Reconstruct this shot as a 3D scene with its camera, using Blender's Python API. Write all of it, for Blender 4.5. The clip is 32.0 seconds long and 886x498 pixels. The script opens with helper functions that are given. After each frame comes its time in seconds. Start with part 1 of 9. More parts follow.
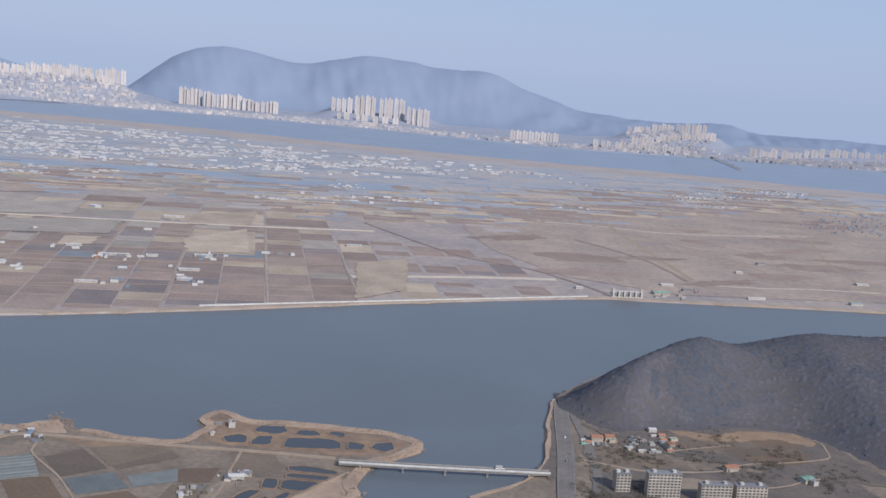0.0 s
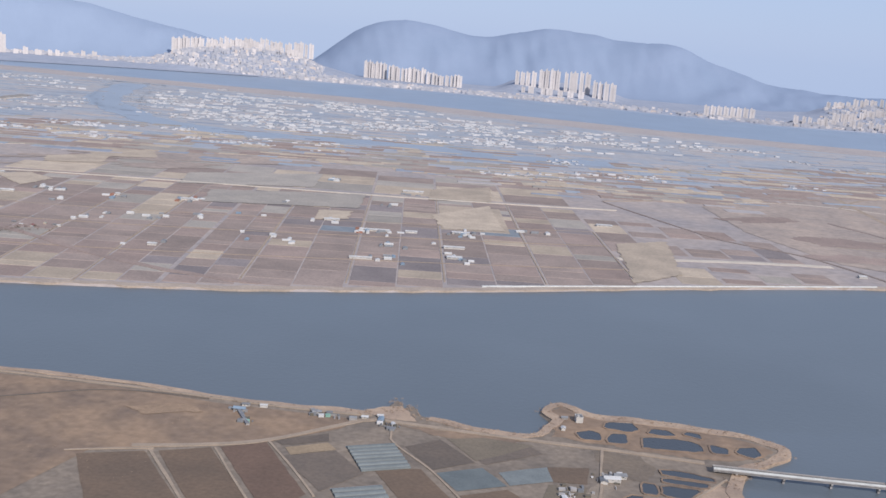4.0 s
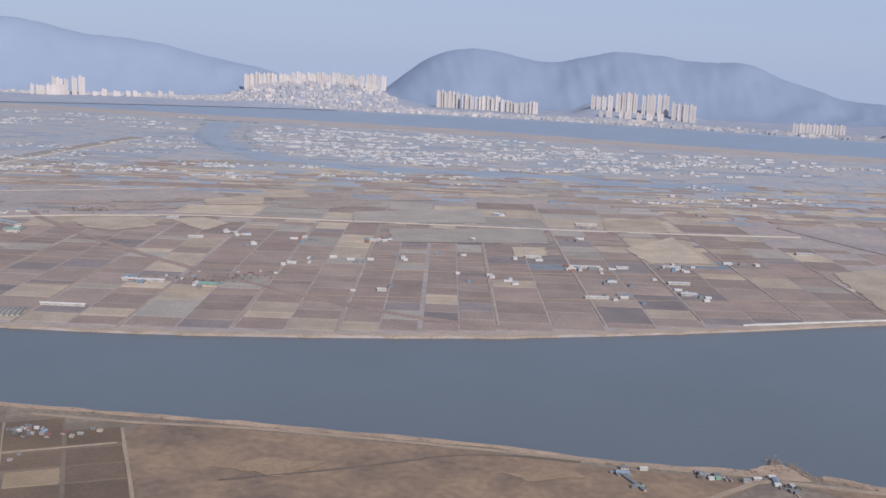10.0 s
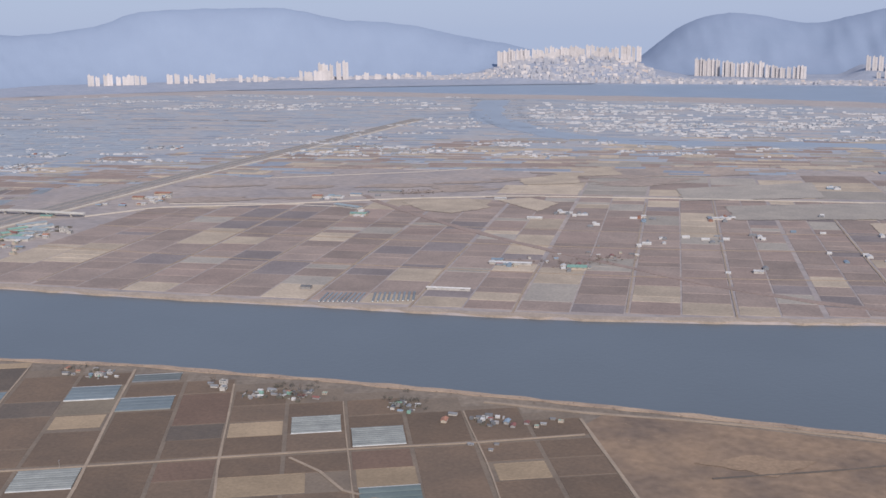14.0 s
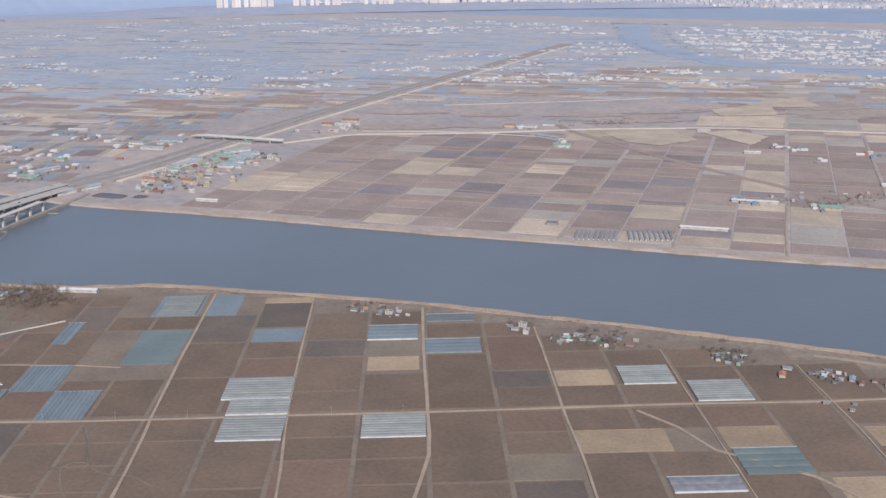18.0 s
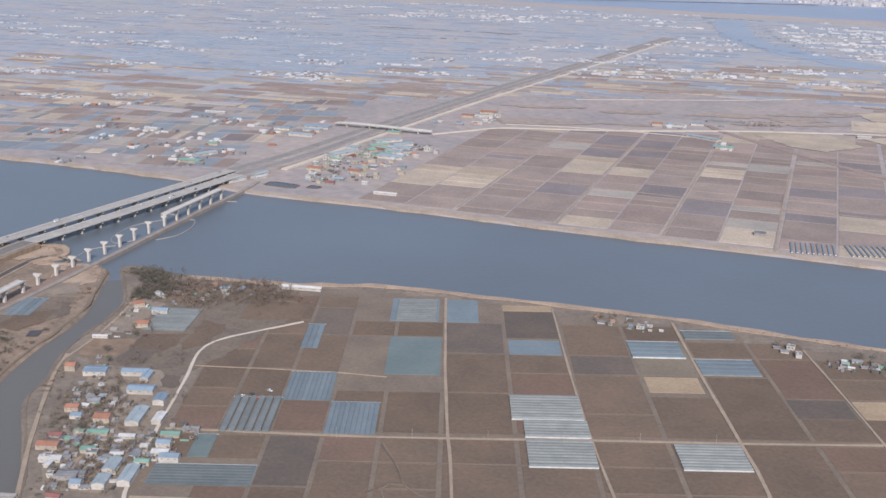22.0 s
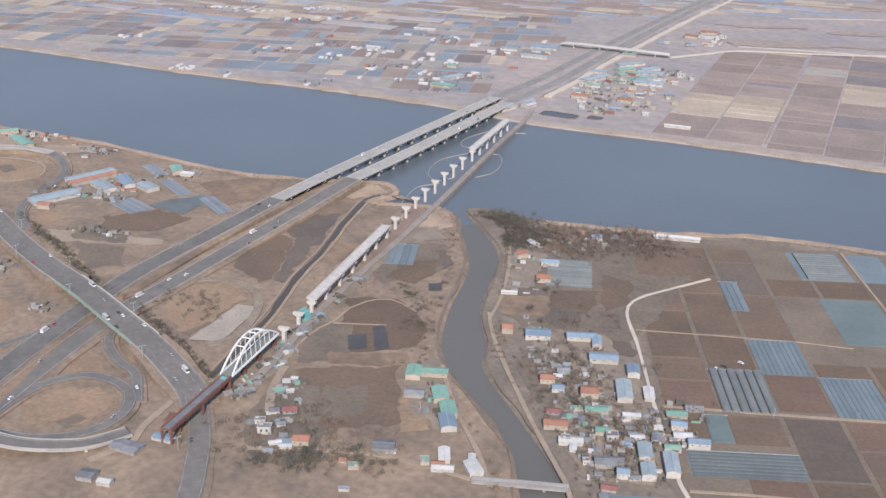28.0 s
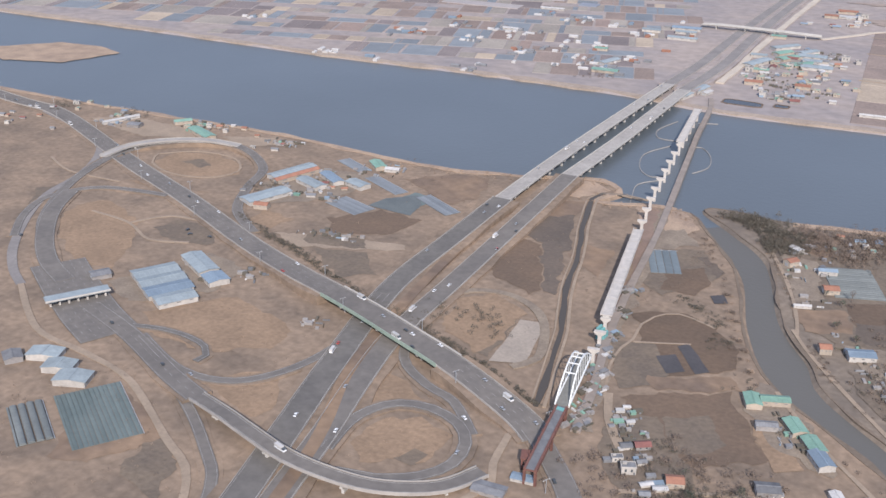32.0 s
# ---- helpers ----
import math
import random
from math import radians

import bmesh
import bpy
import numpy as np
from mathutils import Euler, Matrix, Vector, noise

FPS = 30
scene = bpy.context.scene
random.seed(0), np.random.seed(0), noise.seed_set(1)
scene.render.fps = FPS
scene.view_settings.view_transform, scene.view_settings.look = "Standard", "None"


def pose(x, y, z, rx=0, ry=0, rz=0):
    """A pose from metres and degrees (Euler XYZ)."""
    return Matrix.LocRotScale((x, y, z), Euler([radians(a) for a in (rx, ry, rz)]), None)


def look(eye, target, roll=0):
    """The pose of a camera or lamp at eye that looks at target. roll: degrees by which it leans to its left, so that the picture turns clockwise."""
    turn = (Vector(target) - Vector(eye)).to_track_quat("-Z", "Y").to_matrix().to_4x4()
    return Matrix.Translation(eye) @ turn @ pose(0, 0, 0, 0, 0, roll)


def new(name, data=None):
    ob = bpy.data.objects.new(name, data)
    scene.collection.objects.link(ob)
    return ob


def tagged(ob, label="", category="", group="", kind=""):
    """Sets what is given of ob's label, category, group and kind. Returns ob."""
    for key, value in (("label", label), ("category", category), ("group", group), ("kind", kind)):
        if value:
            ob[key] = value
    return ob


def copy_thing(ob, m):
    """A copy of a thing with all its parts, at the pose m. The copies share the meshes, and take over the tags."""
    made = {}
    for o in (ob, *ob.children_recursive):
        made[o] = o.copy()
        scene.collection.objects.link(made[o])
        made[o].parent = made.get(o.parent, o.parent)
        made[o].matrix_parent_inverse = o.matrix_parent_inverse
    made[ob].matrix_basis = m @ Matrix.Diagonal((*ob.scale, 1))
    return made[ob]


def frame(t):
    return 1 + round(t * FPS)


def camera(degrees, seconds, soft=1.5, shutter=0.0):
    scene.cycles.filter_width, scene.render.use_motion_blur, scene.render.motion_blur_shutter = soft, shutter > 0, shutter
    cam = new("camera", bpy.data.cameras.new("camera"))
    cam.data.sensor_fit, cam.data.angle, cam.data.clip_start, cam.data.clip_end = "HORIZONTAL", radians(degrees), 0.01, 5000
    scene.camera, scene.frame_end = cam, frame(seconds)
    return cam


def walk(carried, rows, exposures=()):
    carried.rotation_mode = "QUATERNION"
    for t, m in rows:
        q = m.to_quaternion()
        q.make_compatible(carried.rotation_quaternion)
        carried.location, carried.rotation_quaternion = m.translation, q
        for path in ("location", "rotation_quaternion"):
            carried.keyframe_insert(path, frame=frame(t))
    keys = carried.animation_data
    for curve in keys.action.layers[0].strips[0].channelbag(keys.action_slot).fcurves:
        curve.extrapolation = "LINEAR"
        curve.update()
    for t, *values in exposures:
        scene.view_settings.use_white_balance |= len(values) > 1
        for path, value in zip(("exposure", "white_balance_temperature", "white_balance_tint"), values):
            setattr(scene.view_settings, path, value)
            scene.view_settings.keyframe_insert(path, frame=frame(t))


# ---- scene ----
# camera: seconds, place, yaw to the left, pitch, roll
ROWS = [
    (0.0, -0.00, -0.00, 209.02, 0.002, -9.456, 4.593),
    (0.5, -14.38, 5.24, 207.47, 1.829, -10.547, 4.462),
    (1.0, -28.73, 10.04, 206.02, 4.151, -12.600, 3.962),
    (1.5, -43.06, 14.43, 204.67, 5.415, -13.689, 3.955),
    (2.0, -57.39, 18.42, 203.41, 5.510, -13.619, 4.265),
    (2.5, -71.73, 22.01, 202.25, 5.269, -13.485, 4.424),
    (3.0, -86.09, 25.23, 201.18, 6.134, -13.244, 4.363),
    (3.5, -100.47, 28.09, 200.19, 7.348, -11.884, 4.390),
    (5.5, -158.38, 36.15, 197.08, 10.992, -11.194, 4.046),
    (6.0, -172.96, 37.38, 196.49, 12.164, -10.750, 3.668),
    (6.5, -187.59, 38.32, 195.98, 13.375, -10.007, 3.262),
    (7.0, -202.26, 38.97, 195.54, 14.130, -9.568, 2.881),
    (7.5, -216.97, 39.36, 195.17, 13.740, -9.450, 2.861),
    (8.0, -231.73, 39.49, 194.87, 11.734, -9.617, 2.998),
    (8.5, -246.52, 39.37, 194.63, 9.898, -10.160, 3.017),
    (9.0, -261.36, 39.00, 194.45, 9.482, -10.403, 2.944),
    (9.5, -276.22, 38.40, 194.33, 9.844, -10.325, 2.615),
    (10.0, -291.12, 37.58, 194.27, 10.428, -10.197, 2.304),
    (10.5, -306.04, 36.54, 194.26, 11.495, -9.910, 1.939),
    (11.0, -320.99, 35.29, 194.30, 13.553, -9.227, 1.272),
    (11.5, -335.96, 33.84, 194.39, 16.112, -8.141, 0.767),
    (12.0, -350.94, 32.20, 194.53, 18.110, -7.265, 0.528),
    (12.5, -365.94, 30.37, 194.71, 19.206, -7.403, 0.249),
    (13.0, -380.95, 28.35, 194.94, 20.159, -8.496, 0.045),
    (13.5, -395.97, 26.16, 195.20, 21.549, -10.164, -0.044),
    (14.0, -410.99, 23.80, 195.50, 23.025, -11.786, -0.822),
    (14.5, -426.02, 21.27, 195.84, 24.500, -13.743, -1.304),
    (15.0, -441.05, 18.59, 196.21, 25.710, -15.600, -1.796),
    (15.5, -456.07, 15.74, 196.61, 26.770, -16.403, -2.238),
    (17.5, -516.17, 2.91, 198.45, 28.260, -15.278, -1.167),
    (18.0, -531.18, -0.64, 198.96, 28.250, -15.843, -0.842),
    (18.5, -546.20, -4.32, 199.49, 28.620, -16.522, -0.429),
    (19.0, -561.21, -8.12, 200.03, 28.895, -16.891, -0.140),
    (19.5, -576.23, -12.05, 200.58, 28.883, -16.900, 0.247),
    (20.0, -591.25, -16.09, 201.14, 29.173, -16.505, 0.412),
    (20.5, -606.28, -20.24, 201.71, 29.783, -15.886, 0.591),
    (21.0, -621.32, -24.51, 202.28, 30.133, -15.693, 0.687),
    (21.5, -636.37, -28.87, 202.85, 30.142, -15.967, 0.881),
    (22.0, -651.43, -33.33, 203.41, 30.227, -16.638, 0.937),
    (22.5, -666.51, -37.88, 203.98, 30.612, -17.740, 0.982),
    (23.0, -681.61, -42.52, 204.53, 30.927, -18.875, 0.990),
    (23.5, -696.74, -47.23, 205.08, 31.095, -19.508, 0.965),
    (24.0, -711.90, -52.02, 205.62, 31.594, -19.638, 0.953),
    (24.5, -727.09, -56.87, 206.15, 32.181, -19.455, 0.912),
    (25.0, -742.32, -61.78, 206.65, 32.567, -18.674, 0.844),
    (25.5, -757.58, -66.73, 207.14, 32.946, -17.856, 0.832),
    (27.5, -819.08, -86.81, 208.87, 33.306, -21.525, 1.015),
    (28.0, -834.58, -91.83, 209.23, 33.061, -21.805, 1.141),
    (28.5, -850.12, -96.83, 209.56, 33.248, -21.369, 1.055),
    (29.0, -865.72, -101.78, 209.86, 33.511, -20.580, 1.038),
    (29.5, -881.36, -106.67, 210.11, 33.697, -20.342, 1.021),
    (30.0, -897.04, -111.49, 210.33, 33.996, -20.751, 1.009),
    (30.5, -912.76, -116.20, 210.50, 34.075, -21.568, 0.999),
    (31.0, -928.52, -120.80, 210.63, 34.208, -22.565, 0.950),
    (31.5, -944.30, -125.24, 210.71, 34.108, -23.186, 0.841),
    (32.0, -960.10, -129.52, 210.74, 33.782, -23.397, 1.019),
]


def flown(x, y, z, yaw, pitch, roll):
    return pose(x, y, z, 90 + pitch, 0, yaw) @ pose(0, 0, 0, 0, 0, roll)


cam = camera(46.0, 32.0, soft=1.55)
walk(cam, [(r[0], flown(*r[1:])) for r in ROWS], [(0.0, 0.36, 5870, 9), (1.0, 0.4, 5880, 9), (2.0, 0.56, 5890, 9), (3.5, 0.56, 5915, 9), (6.0, 0.4, 5960, 9), (9.0, 0.35, 6000, 10), (13.0, 0.27, 6060, 11), (15.5, 0.5, 6040, 11), (19.0, 0.56, 6020, 10), (25.0, 0.72, 6000, 10), (28.0, 0.77, 6010, 10), (32.0, 0.75, 6030, 11)])

import itertools

from mathutils.geometry import tessellate_polygon

# ---- light: hazy winter afternoon, sun behind and to the right ----
SUN_ELEV, SUN_AZ = radians(34), radians(143)
world = bpy.data.worlds.new("winter_sky")
scene.world = world
world.use_nodes = True
wn = world.node_tree.nodes
sky = wn.new("ShaderNodeTexSky")
sky.sky_type = "NISHITA"
sky.sun_disc = False
sky.sun_elevation = SUN_ELEV
sky.sun_rotation = SUN_AZ
sky.altitude = 0
sky.air_density = 1.3
sky.dust_density = 0.6
sky.ozone_density = 3.0
wn["Background"].inputs["Strength"].default_value = 0.15
hazy = wn.new("ShaderNodeMix")
hazy.data_type = "RGBA"
hazy.inputs["Factor"].default_value = 0.93
hazy.inputs["B"].default_value = (2.02, 2.36, 3.22, 1)
world.node_tree.links.new(sky.outputs["Color"], hazy.inputs["A"])
world.node_tree.links.new(hazy.outputs["Result"], wn["Background"].inputs["Color"])
sun_data = bpy.data.lights.new("sun", "SUN")
sun_data.energy = 3.6
sun_data.angle = radians(0.9)
sun_data.color = (1.0, 0.90, 0.79)
sun = new("sun", sun_data)
sd = Vector((math.sin(SUN_AZ) * math.cos(SUN_ELEV), math.cos(SUN_AZ) * math.cos(SUN_ELEV), math.sin(SUN_ELEV)))
sun.matrix_basis = look(sd * 1000, (0, 0, 0))


# ---- materials ----
def mat(name, base, other=None, scale=0.1, rough=0.85, fine=None, bump=0.0, metal=0.0, spread=0.0, detail=5.0, spec=0.25, grit=0.2):
    """Two tones mixed by noise at a coarse and a fine scale in world metres; spread varies the tone object by object."""
    m = bpy.data.materials.new(name)
    m.use_nodes = True
    n, link = m.node_tree.nodes, m.node_tree.links.new
    bsdf = n["Principled BSDF"]
    bsdf.inputs["Roughness"].default_value = rough
    bsdf.inputs["Metallic"].default_value = metal
    bsdf.inputs["Specular IOR Level"].default_value = spec
    other = other or tuple(c * 0.78 for c in base)
    geo = n.new("ShaderNodeNewGeometry")
    coarse = n.new("ShaderNodeTexNoise")
    coarse.inputs["Scale"].default_value = scale
    coarse.inputs["Detail"].default_value = detail
    coarse.inputs["Roughness"].default_value = 0.62
    link(geo.outputs["Position"], coarse.inputs["Vector"])
    ramp = n.new("ShaderNodeMapRange")
    ramp.inputs["From Min"].default_value = 0.36
    ramp.inputs["From Max"].default_value = 0.64
    link(coarse.outputs["Fac"], ramp.inputs["Value"])
    mix = n.new("ShaderNodeMix")
    mix.data_type = "RGBA"
    mix.inputs["A"].default_value = (*base, 1)
    mix.inputs["B"].default_value = (*other, 1)
    link(ramp.outputs["Result"], mix.inputs["Factor"])
    grain = n.new("ShaderNodeTexNoise")
    grain.inputs["Scale"].default_value = fine or scale * 9
    grain.inputs["Detail"].default_value = 3
    link(geo.outputs["Position"], grain.inputs["Vector"])
    hsv = n.new("ShaderNodeHueSaturation")
    link(mix.outputs["Result"], hsv.inputs["Color"])
    value = n.new("ShaderNodeMapRange")
    value.inputs["To Min"].default_value = 1 - grit
    value.inputs["To Max"].default_value = 1 + grit
    link(grain.outputs["Fac"], value.inputs["Value"])
    last = value.outputs["Result"]
    if spread:
        info = n.new("ShaderNodeObjectInfo")
        vary = n.new("ShaderNodeMapRange")
        vary.inputs["To Min"].default_value = 1 - spread
        vary.inputs["To Max"].default_value = 1 + spread
        link(info.outputs["Random"], vary.inputs["Value"])
        times = n.new("ShaderNodeMath")
        times.operation = "MULTIPLY"
        link(last, times.inputs[0])
        link(vary.outputs["Result"], times.inputs[1])
        last = times.outputs[0]
    link(last, hsv.inputs["Value"])
    link(hsv.outputs["Color"], bsdf.inputs["Base Color"])
    if bump:
        bn = n.new("ShaderNodeBump")
        bn.inputs["Strength"].default_value = bump
        bn.inputs["Distance"].default_value = 0.5
        link(grain.outputs["Fac"], bn.inputs["Height"])
        link(bn.outputs["Normal"], bsdf.inputs["Normal"])
    return m


def water_mat(name, base, rough, scale):
    m = bpy.data.materials.new(name)
    m.use_nodes = True
    n, link = m.node_tree.nodes, m.node_tree.links.new
    bsdf = n["Principled BSDF"]
    bsdf.inputs["Roughness"].default_value = rough
    bsdf.inputs["IOR"].default_value = 1.33
    geo = n.new("ShaderNodeNewGeometry")
    big = n.new("ShaderNodeTexNoise")
    big.inputs["Scale"].default_value = 0.008
    big.inputs["Detail"].default_value = 4
    link(geo.outputs["Position"], big.inputs["Vector"])
    mix = n.new("ShaderNodeMix")
    mix.data_type = "RGBA"
    mix.inputs["A"].default_value = (*base, 1)
    mix.inputs["B"].default_value = (*[c * 1.36 for c in base], 1)
    link(big.outputs["Fac"], mix.inputs["Factor"])
    link(mix.outputs["Result"], bsdf.inputs["Base Color"])
    wave = n.new("ShaderNodeTexNoise")
    wave.inputs["Scale"].default_value = scale
    wave.inputs["Detail"].default_value = 4
    link(geo.outputs["Position"], wave.inputs["Vector"])
    bn = n.new("ShaderNodeBump")
    bn.inputs["Strength"].default_value = 0.35
    bn.inputs["Distance"].default_value = 0.3
    link(wave.outputs["Fac"], bn.inputs["Height"])
    link(bn.outputs["Normal"], bsdf.inputs["Normal"])
    return m


M_GROUND = mat("dry_plain", (0.254, 0.186, 0.133), (0.160, 0.122, 0.093), 0.035, 0.95, 0.3, 0.4, detail=14, grit=0.42)
M_PLAIN = mat("dull_dry_plain", (0.205, 0.163, 0.126), (0.138, 0.113, 0.093), 0.035, 0.95, 0.3, 0.4, detail=14, grit=0.42)
# Paler and greyer than the near plain: distance haze put into the colour.
M_NORTH = mat("hazed_dry_plain", (0.313, 0.261, 0.232), (0.241, 0.213, 0.208), 0.012, 0.95, 0.1, 0.3, detail=10, grit=0.32)
M_REED = mat("dry_reed", (0.36, 0.265, 0.19), (0.25, 0.185, 0.14), 0.06, 0.95, 0.9, 0.6, detail=9, grit=0.3)
M_BROWN = mat("dry_grassland", (0.244, 0.168, 0.112), (0.140, 0.103, 0.080), 0.026, 0.95, 0.2, 0.5, detail=13, grit=0.35)
# Far plain: film and soil, with haze painted in as pale blue-grey.
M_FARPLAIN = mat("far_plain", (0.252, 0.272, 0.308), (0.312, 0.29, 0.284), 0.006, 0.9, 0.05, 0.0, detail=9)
M_WATER = water_mat("river_water", (0.08, 0.092, 0.103), 0.32, 0.35)
M_WATER.node_tree.nodes["Principled BSDF"].inputs["Specular IOR Level"].default_value = 0.4
M_CREEK = water_mat("creek_water", (0.098, 0.093, 0.085), 0.4, 0.5)
M_CREEK.node_tree.nodes["Principled BSDF"].inputs["Specular IOR Level"].default_value = 0.16
M_POND = water_mat("pond_water", (0.035, 0.038, 0.042), 0.25, 0.5)
# City ground blued in its base colour to stand for haze.
M_CITY = mat("hazed_city_ground", (0.275, 0.285, 0.33), (0.24, 0.258, 0.31), 0.01, 0.9, 0.06)
# Forest colour shifted to pale blue, which imitates the haze before it.
M_RIDGE = mat("hazed_ridge_forest", (0.200, 0.239, 0.322), (0.180, 0.220, 0.300), 0.004, 1.0, 1.0, detail=7)


# ---- mesh helpers ----
def mesh_of(bm, name, *materials, smooth=False):
    me = bpy.data.meshes.new(name)
    bm.to_mesh(me)
    bm.free()
    for m in materials:
        me.materials.append(m)
    if smooth:
        for p in me.polygons:
            p.use_smooth = True
    return me


def part(name, bm, material, parent=None, label=""):
    ob = new(name, mesh_of(bm, name, material) if isinstance(bm, bmesh.types.BMesh) else bm)
    if parent:
        ob.parent = parent
    if label:
        ob["label"] = label
    return ob


def thing(name, label, category, m=None, group="", kind=""):
    ob = new(name)
    ob.empty_display_size = 0.5
    if m is not None:
        ob.matrix_basis = m
    return tagged(ob, label, category, group, kind)


def add_box(bm, x0, y0, z0, x1, y1, z1):
    v = [bm.verts.new((x, y, z)) for z in (z0, z1) for y in (y0, y1) for x in (x0, x1)]
    for f in ((0, 2, 3, 1), (4, 5, 7, 6), (0, 1, 5, 4), (2, 6, 7, 3), (0, 4, 6, 2), (1, 3, 7, 5)):
        bm.faces.new([v[i] for i in f])
    return v


def box(x0, y0, z0, x1, y1, z1):
    bm = bmesh.new()
    add_box(bm, x0, y0, z0, x1, y1, z1)
    return bm


def curve(points, step=12.0, closed=False):
    """A smooth line through the points (Catmull-Rom)."""
    pts = [Vector((*p, 0)) if len(p) == 2 else Vector(p) for p in points]
    out = []
    n = len(pts)
    for i in range(n if closed else n - 1):
        p0, p1, p2, p3 = (pts[(i + k - 1) % n] if closed else pts[min(max(i + k - 1, 0), n - 1)] for k in range(4))
        count = max(1, int((p2 - p1).length / step))
        for k in range(count):
            s = k / count
            out.append(0.5 * (2 * p1 + (p2 - p0) * s + (2 * p0 - 5 * p1 + 4 * p2 - p3) * s * s + (3 * p1 - p0 - 3 * p2 + p3) * s**3))
    if not closed:
        out.append(pts[-1])
    return out


def sides(line, closed=False):
    n = len(line)
    out = []
    for i in range(n):
        a, b = (line[i - 1], line[(i + 1) % n]) if closed else (line[max(i - 1, 0)], line[min(i + 1, n - 1)])
        d = b - a
        d.z = 0
        d.normalize()
        out.append(Vector((-d.y, d.x, 0)))
    return out


strips = 0


def ribbon(line, left, right, top, bottom, closed=False, wobble=0.0):
    """A strip of some thickness along a line; left and right: offsets across it; top and bottom: heights above the line."""
    global strips
    strips += 1
    top += 0.0031 * (strips % 40)
    bm = bmesh.new()
    across = sides(line, closed)
    rings = []
    for p, s in zip(line, across):
        w = wobble * noise.noise(p * 0.05) if wobble else 0.0
        w2 = wobble * noise.noise(p * 0.05 + Vector((77, 0, 0))) if wobble else 0.0
        rings.append([bm.verts.new(p + s * (left + w) + Vector((0, 0, bottom))), bm.verts.new(p + s * (left + w) + Vector((0, 0, top))),
                      bm.verts.new(p + s * (right + w2) + Vector((0, 0, top))), bm.verts.new(p + s * (right + w2) + Vector((0, 0, bottom)))])
    n = len(rings)
    for i in range(n if closed else n - 1):
        a, b = rings[i], rings[(i + 1) % n]
        for k in range(3):
            bm.faces.new((a[k], b[k], b[k + 1], a[k + 1]))
        bm.faces.new((a[3], b[3], b[0], a[0]))
    if not closed:
        bm.faces.new(rings[0])
        bm.faces.new(list(reversed(rings[-1])))
    bmesh.ops.recalc_face_normals(bm, faces=bm.faces)
    return bm


def land(outline, z=0.0, skirt=4.0, depth=-3.0):
    """A flat sheet with its edge sloping down into the water."""
    bm = bmesh.new()
    top = [bm.verts.new((p.x, p.y, z)) for p in outline]
    area = sum(a.x * b.y - b.x * a.y for a, b in zip(outline, outline[1:] + outline[:1]))
    out = sides(outline, True)
    sign = -1 if area > 0 else 1
    low = [bm.verts.new((p.x + sign * s.x * skirt, p.y + sign * s.y * skirt, depth)) for p, s in zip(outline, out)]
    n = len(top)
    for tri in tessellate_polygon([[p.copy() for p in outline]]):
        if len({*tri}) == 3:
            bm.faces.new([top[k] for k in tri])
    for i in range(n):
        bm.faces.new((top[i], low[i], low[(i + 1) % n], top[(i + 1) % n]))
    bm.normal_update()
    for f in bm.faces:
        if f.normal.z < 0:
            f.normal_flip()
    return bm


def turned(angle):
    c, s = math.cos(radians(angle)), math.sin(radians(angle))
    return lambda u, v, z=0.0: Vector((u * c - v * s, u * s + v * c, z))


S_TURN, N_TURN = 29.6, 10.5
in_south, in_north = turned(S_TURN), turned(N_TURN)

# ---- land and water ----
NORTH_BANK = curve([(-4800, 250), (-2600, 430), (-1955, 520), (-1790, 545), (-1560, 572), (-1421, 597), (-1290, 612), (-1209, 608), (-1078, 631),
                    (-948, 646), (-791, 670), (-639, 692), (-495, 729), (-357, 777), (-201, 850), (-40, 938), (149, 1029), (226, 1042),
                    (470, 1078), (900, 1120), (2500, 1250), (4500, 1300)], 14)
WEST_BANK = curve([(-4800, 60), (-2600, 215), (-1850, 305), (-1682, 332), (-1570, 348), (-1437, 371), (-1319, 377), (-1262, 394), (-1235, 408), (-1212, 419),
                   (-1192, 404), (-1199, 384), (-1175, 396), (-1148, 399), (-1128, 375), (-1097, 333), (-1075, 279), (-1050, 240), (-1000, 203),
                   (-982, 182), (-962, 150), (-930, 90), (-900, 0)], 8)
CREEK_SIDE = [(-868, 0), (-905, 100), (-946, 165), (-966, 192), (-999, 220), (-1031, 246), (-1043, 268), (-1064, 298), (-1090, 358), (-1120, 388), (-1143, 409), (-1128, 417), (-1100, 417), (-1036, 440), (-982, 468), (-915, 486), (-820, 508), (-738, 519), (-650, 530), (-551, 538), (-458, 543), (-366, 547), (-301, 543)]
INLET_SIDE = [(-224, 549), (-215, 560), (-213, 572), (-207, 561), (-203, 566), (-197, 553), (-183, 549), (-156, 544), (-134, 549), (-130, 560), (-127, 572), (-133, 582), (-131, 592), (-124, 600), (-116, 597), (-107, 588), (-92, 587), (-80, 589), (-53, 589), (-26, 585), (-12, 579), (-4, 572), (-5, 561), (-14, 551), (-30, 530), (-36, 505), (-33, 488), (-50, 470), (-74, 439), (-115, 395), (-160, 320), (-220, 150), (-260, 0)]
MIDDLE_BANK = curve(CREEK_SIDE + INLET_SIDE, 5)
EAST_BANK = curve([(-150, 0), (-100, 200), (-40, 380), (-5, 425), (18, 458), (30, 480), (24, 500), (44, 517), (60, 540), (68, 565), (72, 610), (78, 650), (88, 690), (140, 765), (230, 845),
                   (330, 900), (600, 960), (1500, 1010), (4500, 1100)], 10)
FAR_NEAR_BANK = [(-5000, 1500), (-3300, 2500), (-2800, 2930), (-2400, 3190), (-1560, 3130), (-828, 3060), (-250, 2880), (200, 2800), (640, 2750), (1400, 2560), (4500, 2000)]
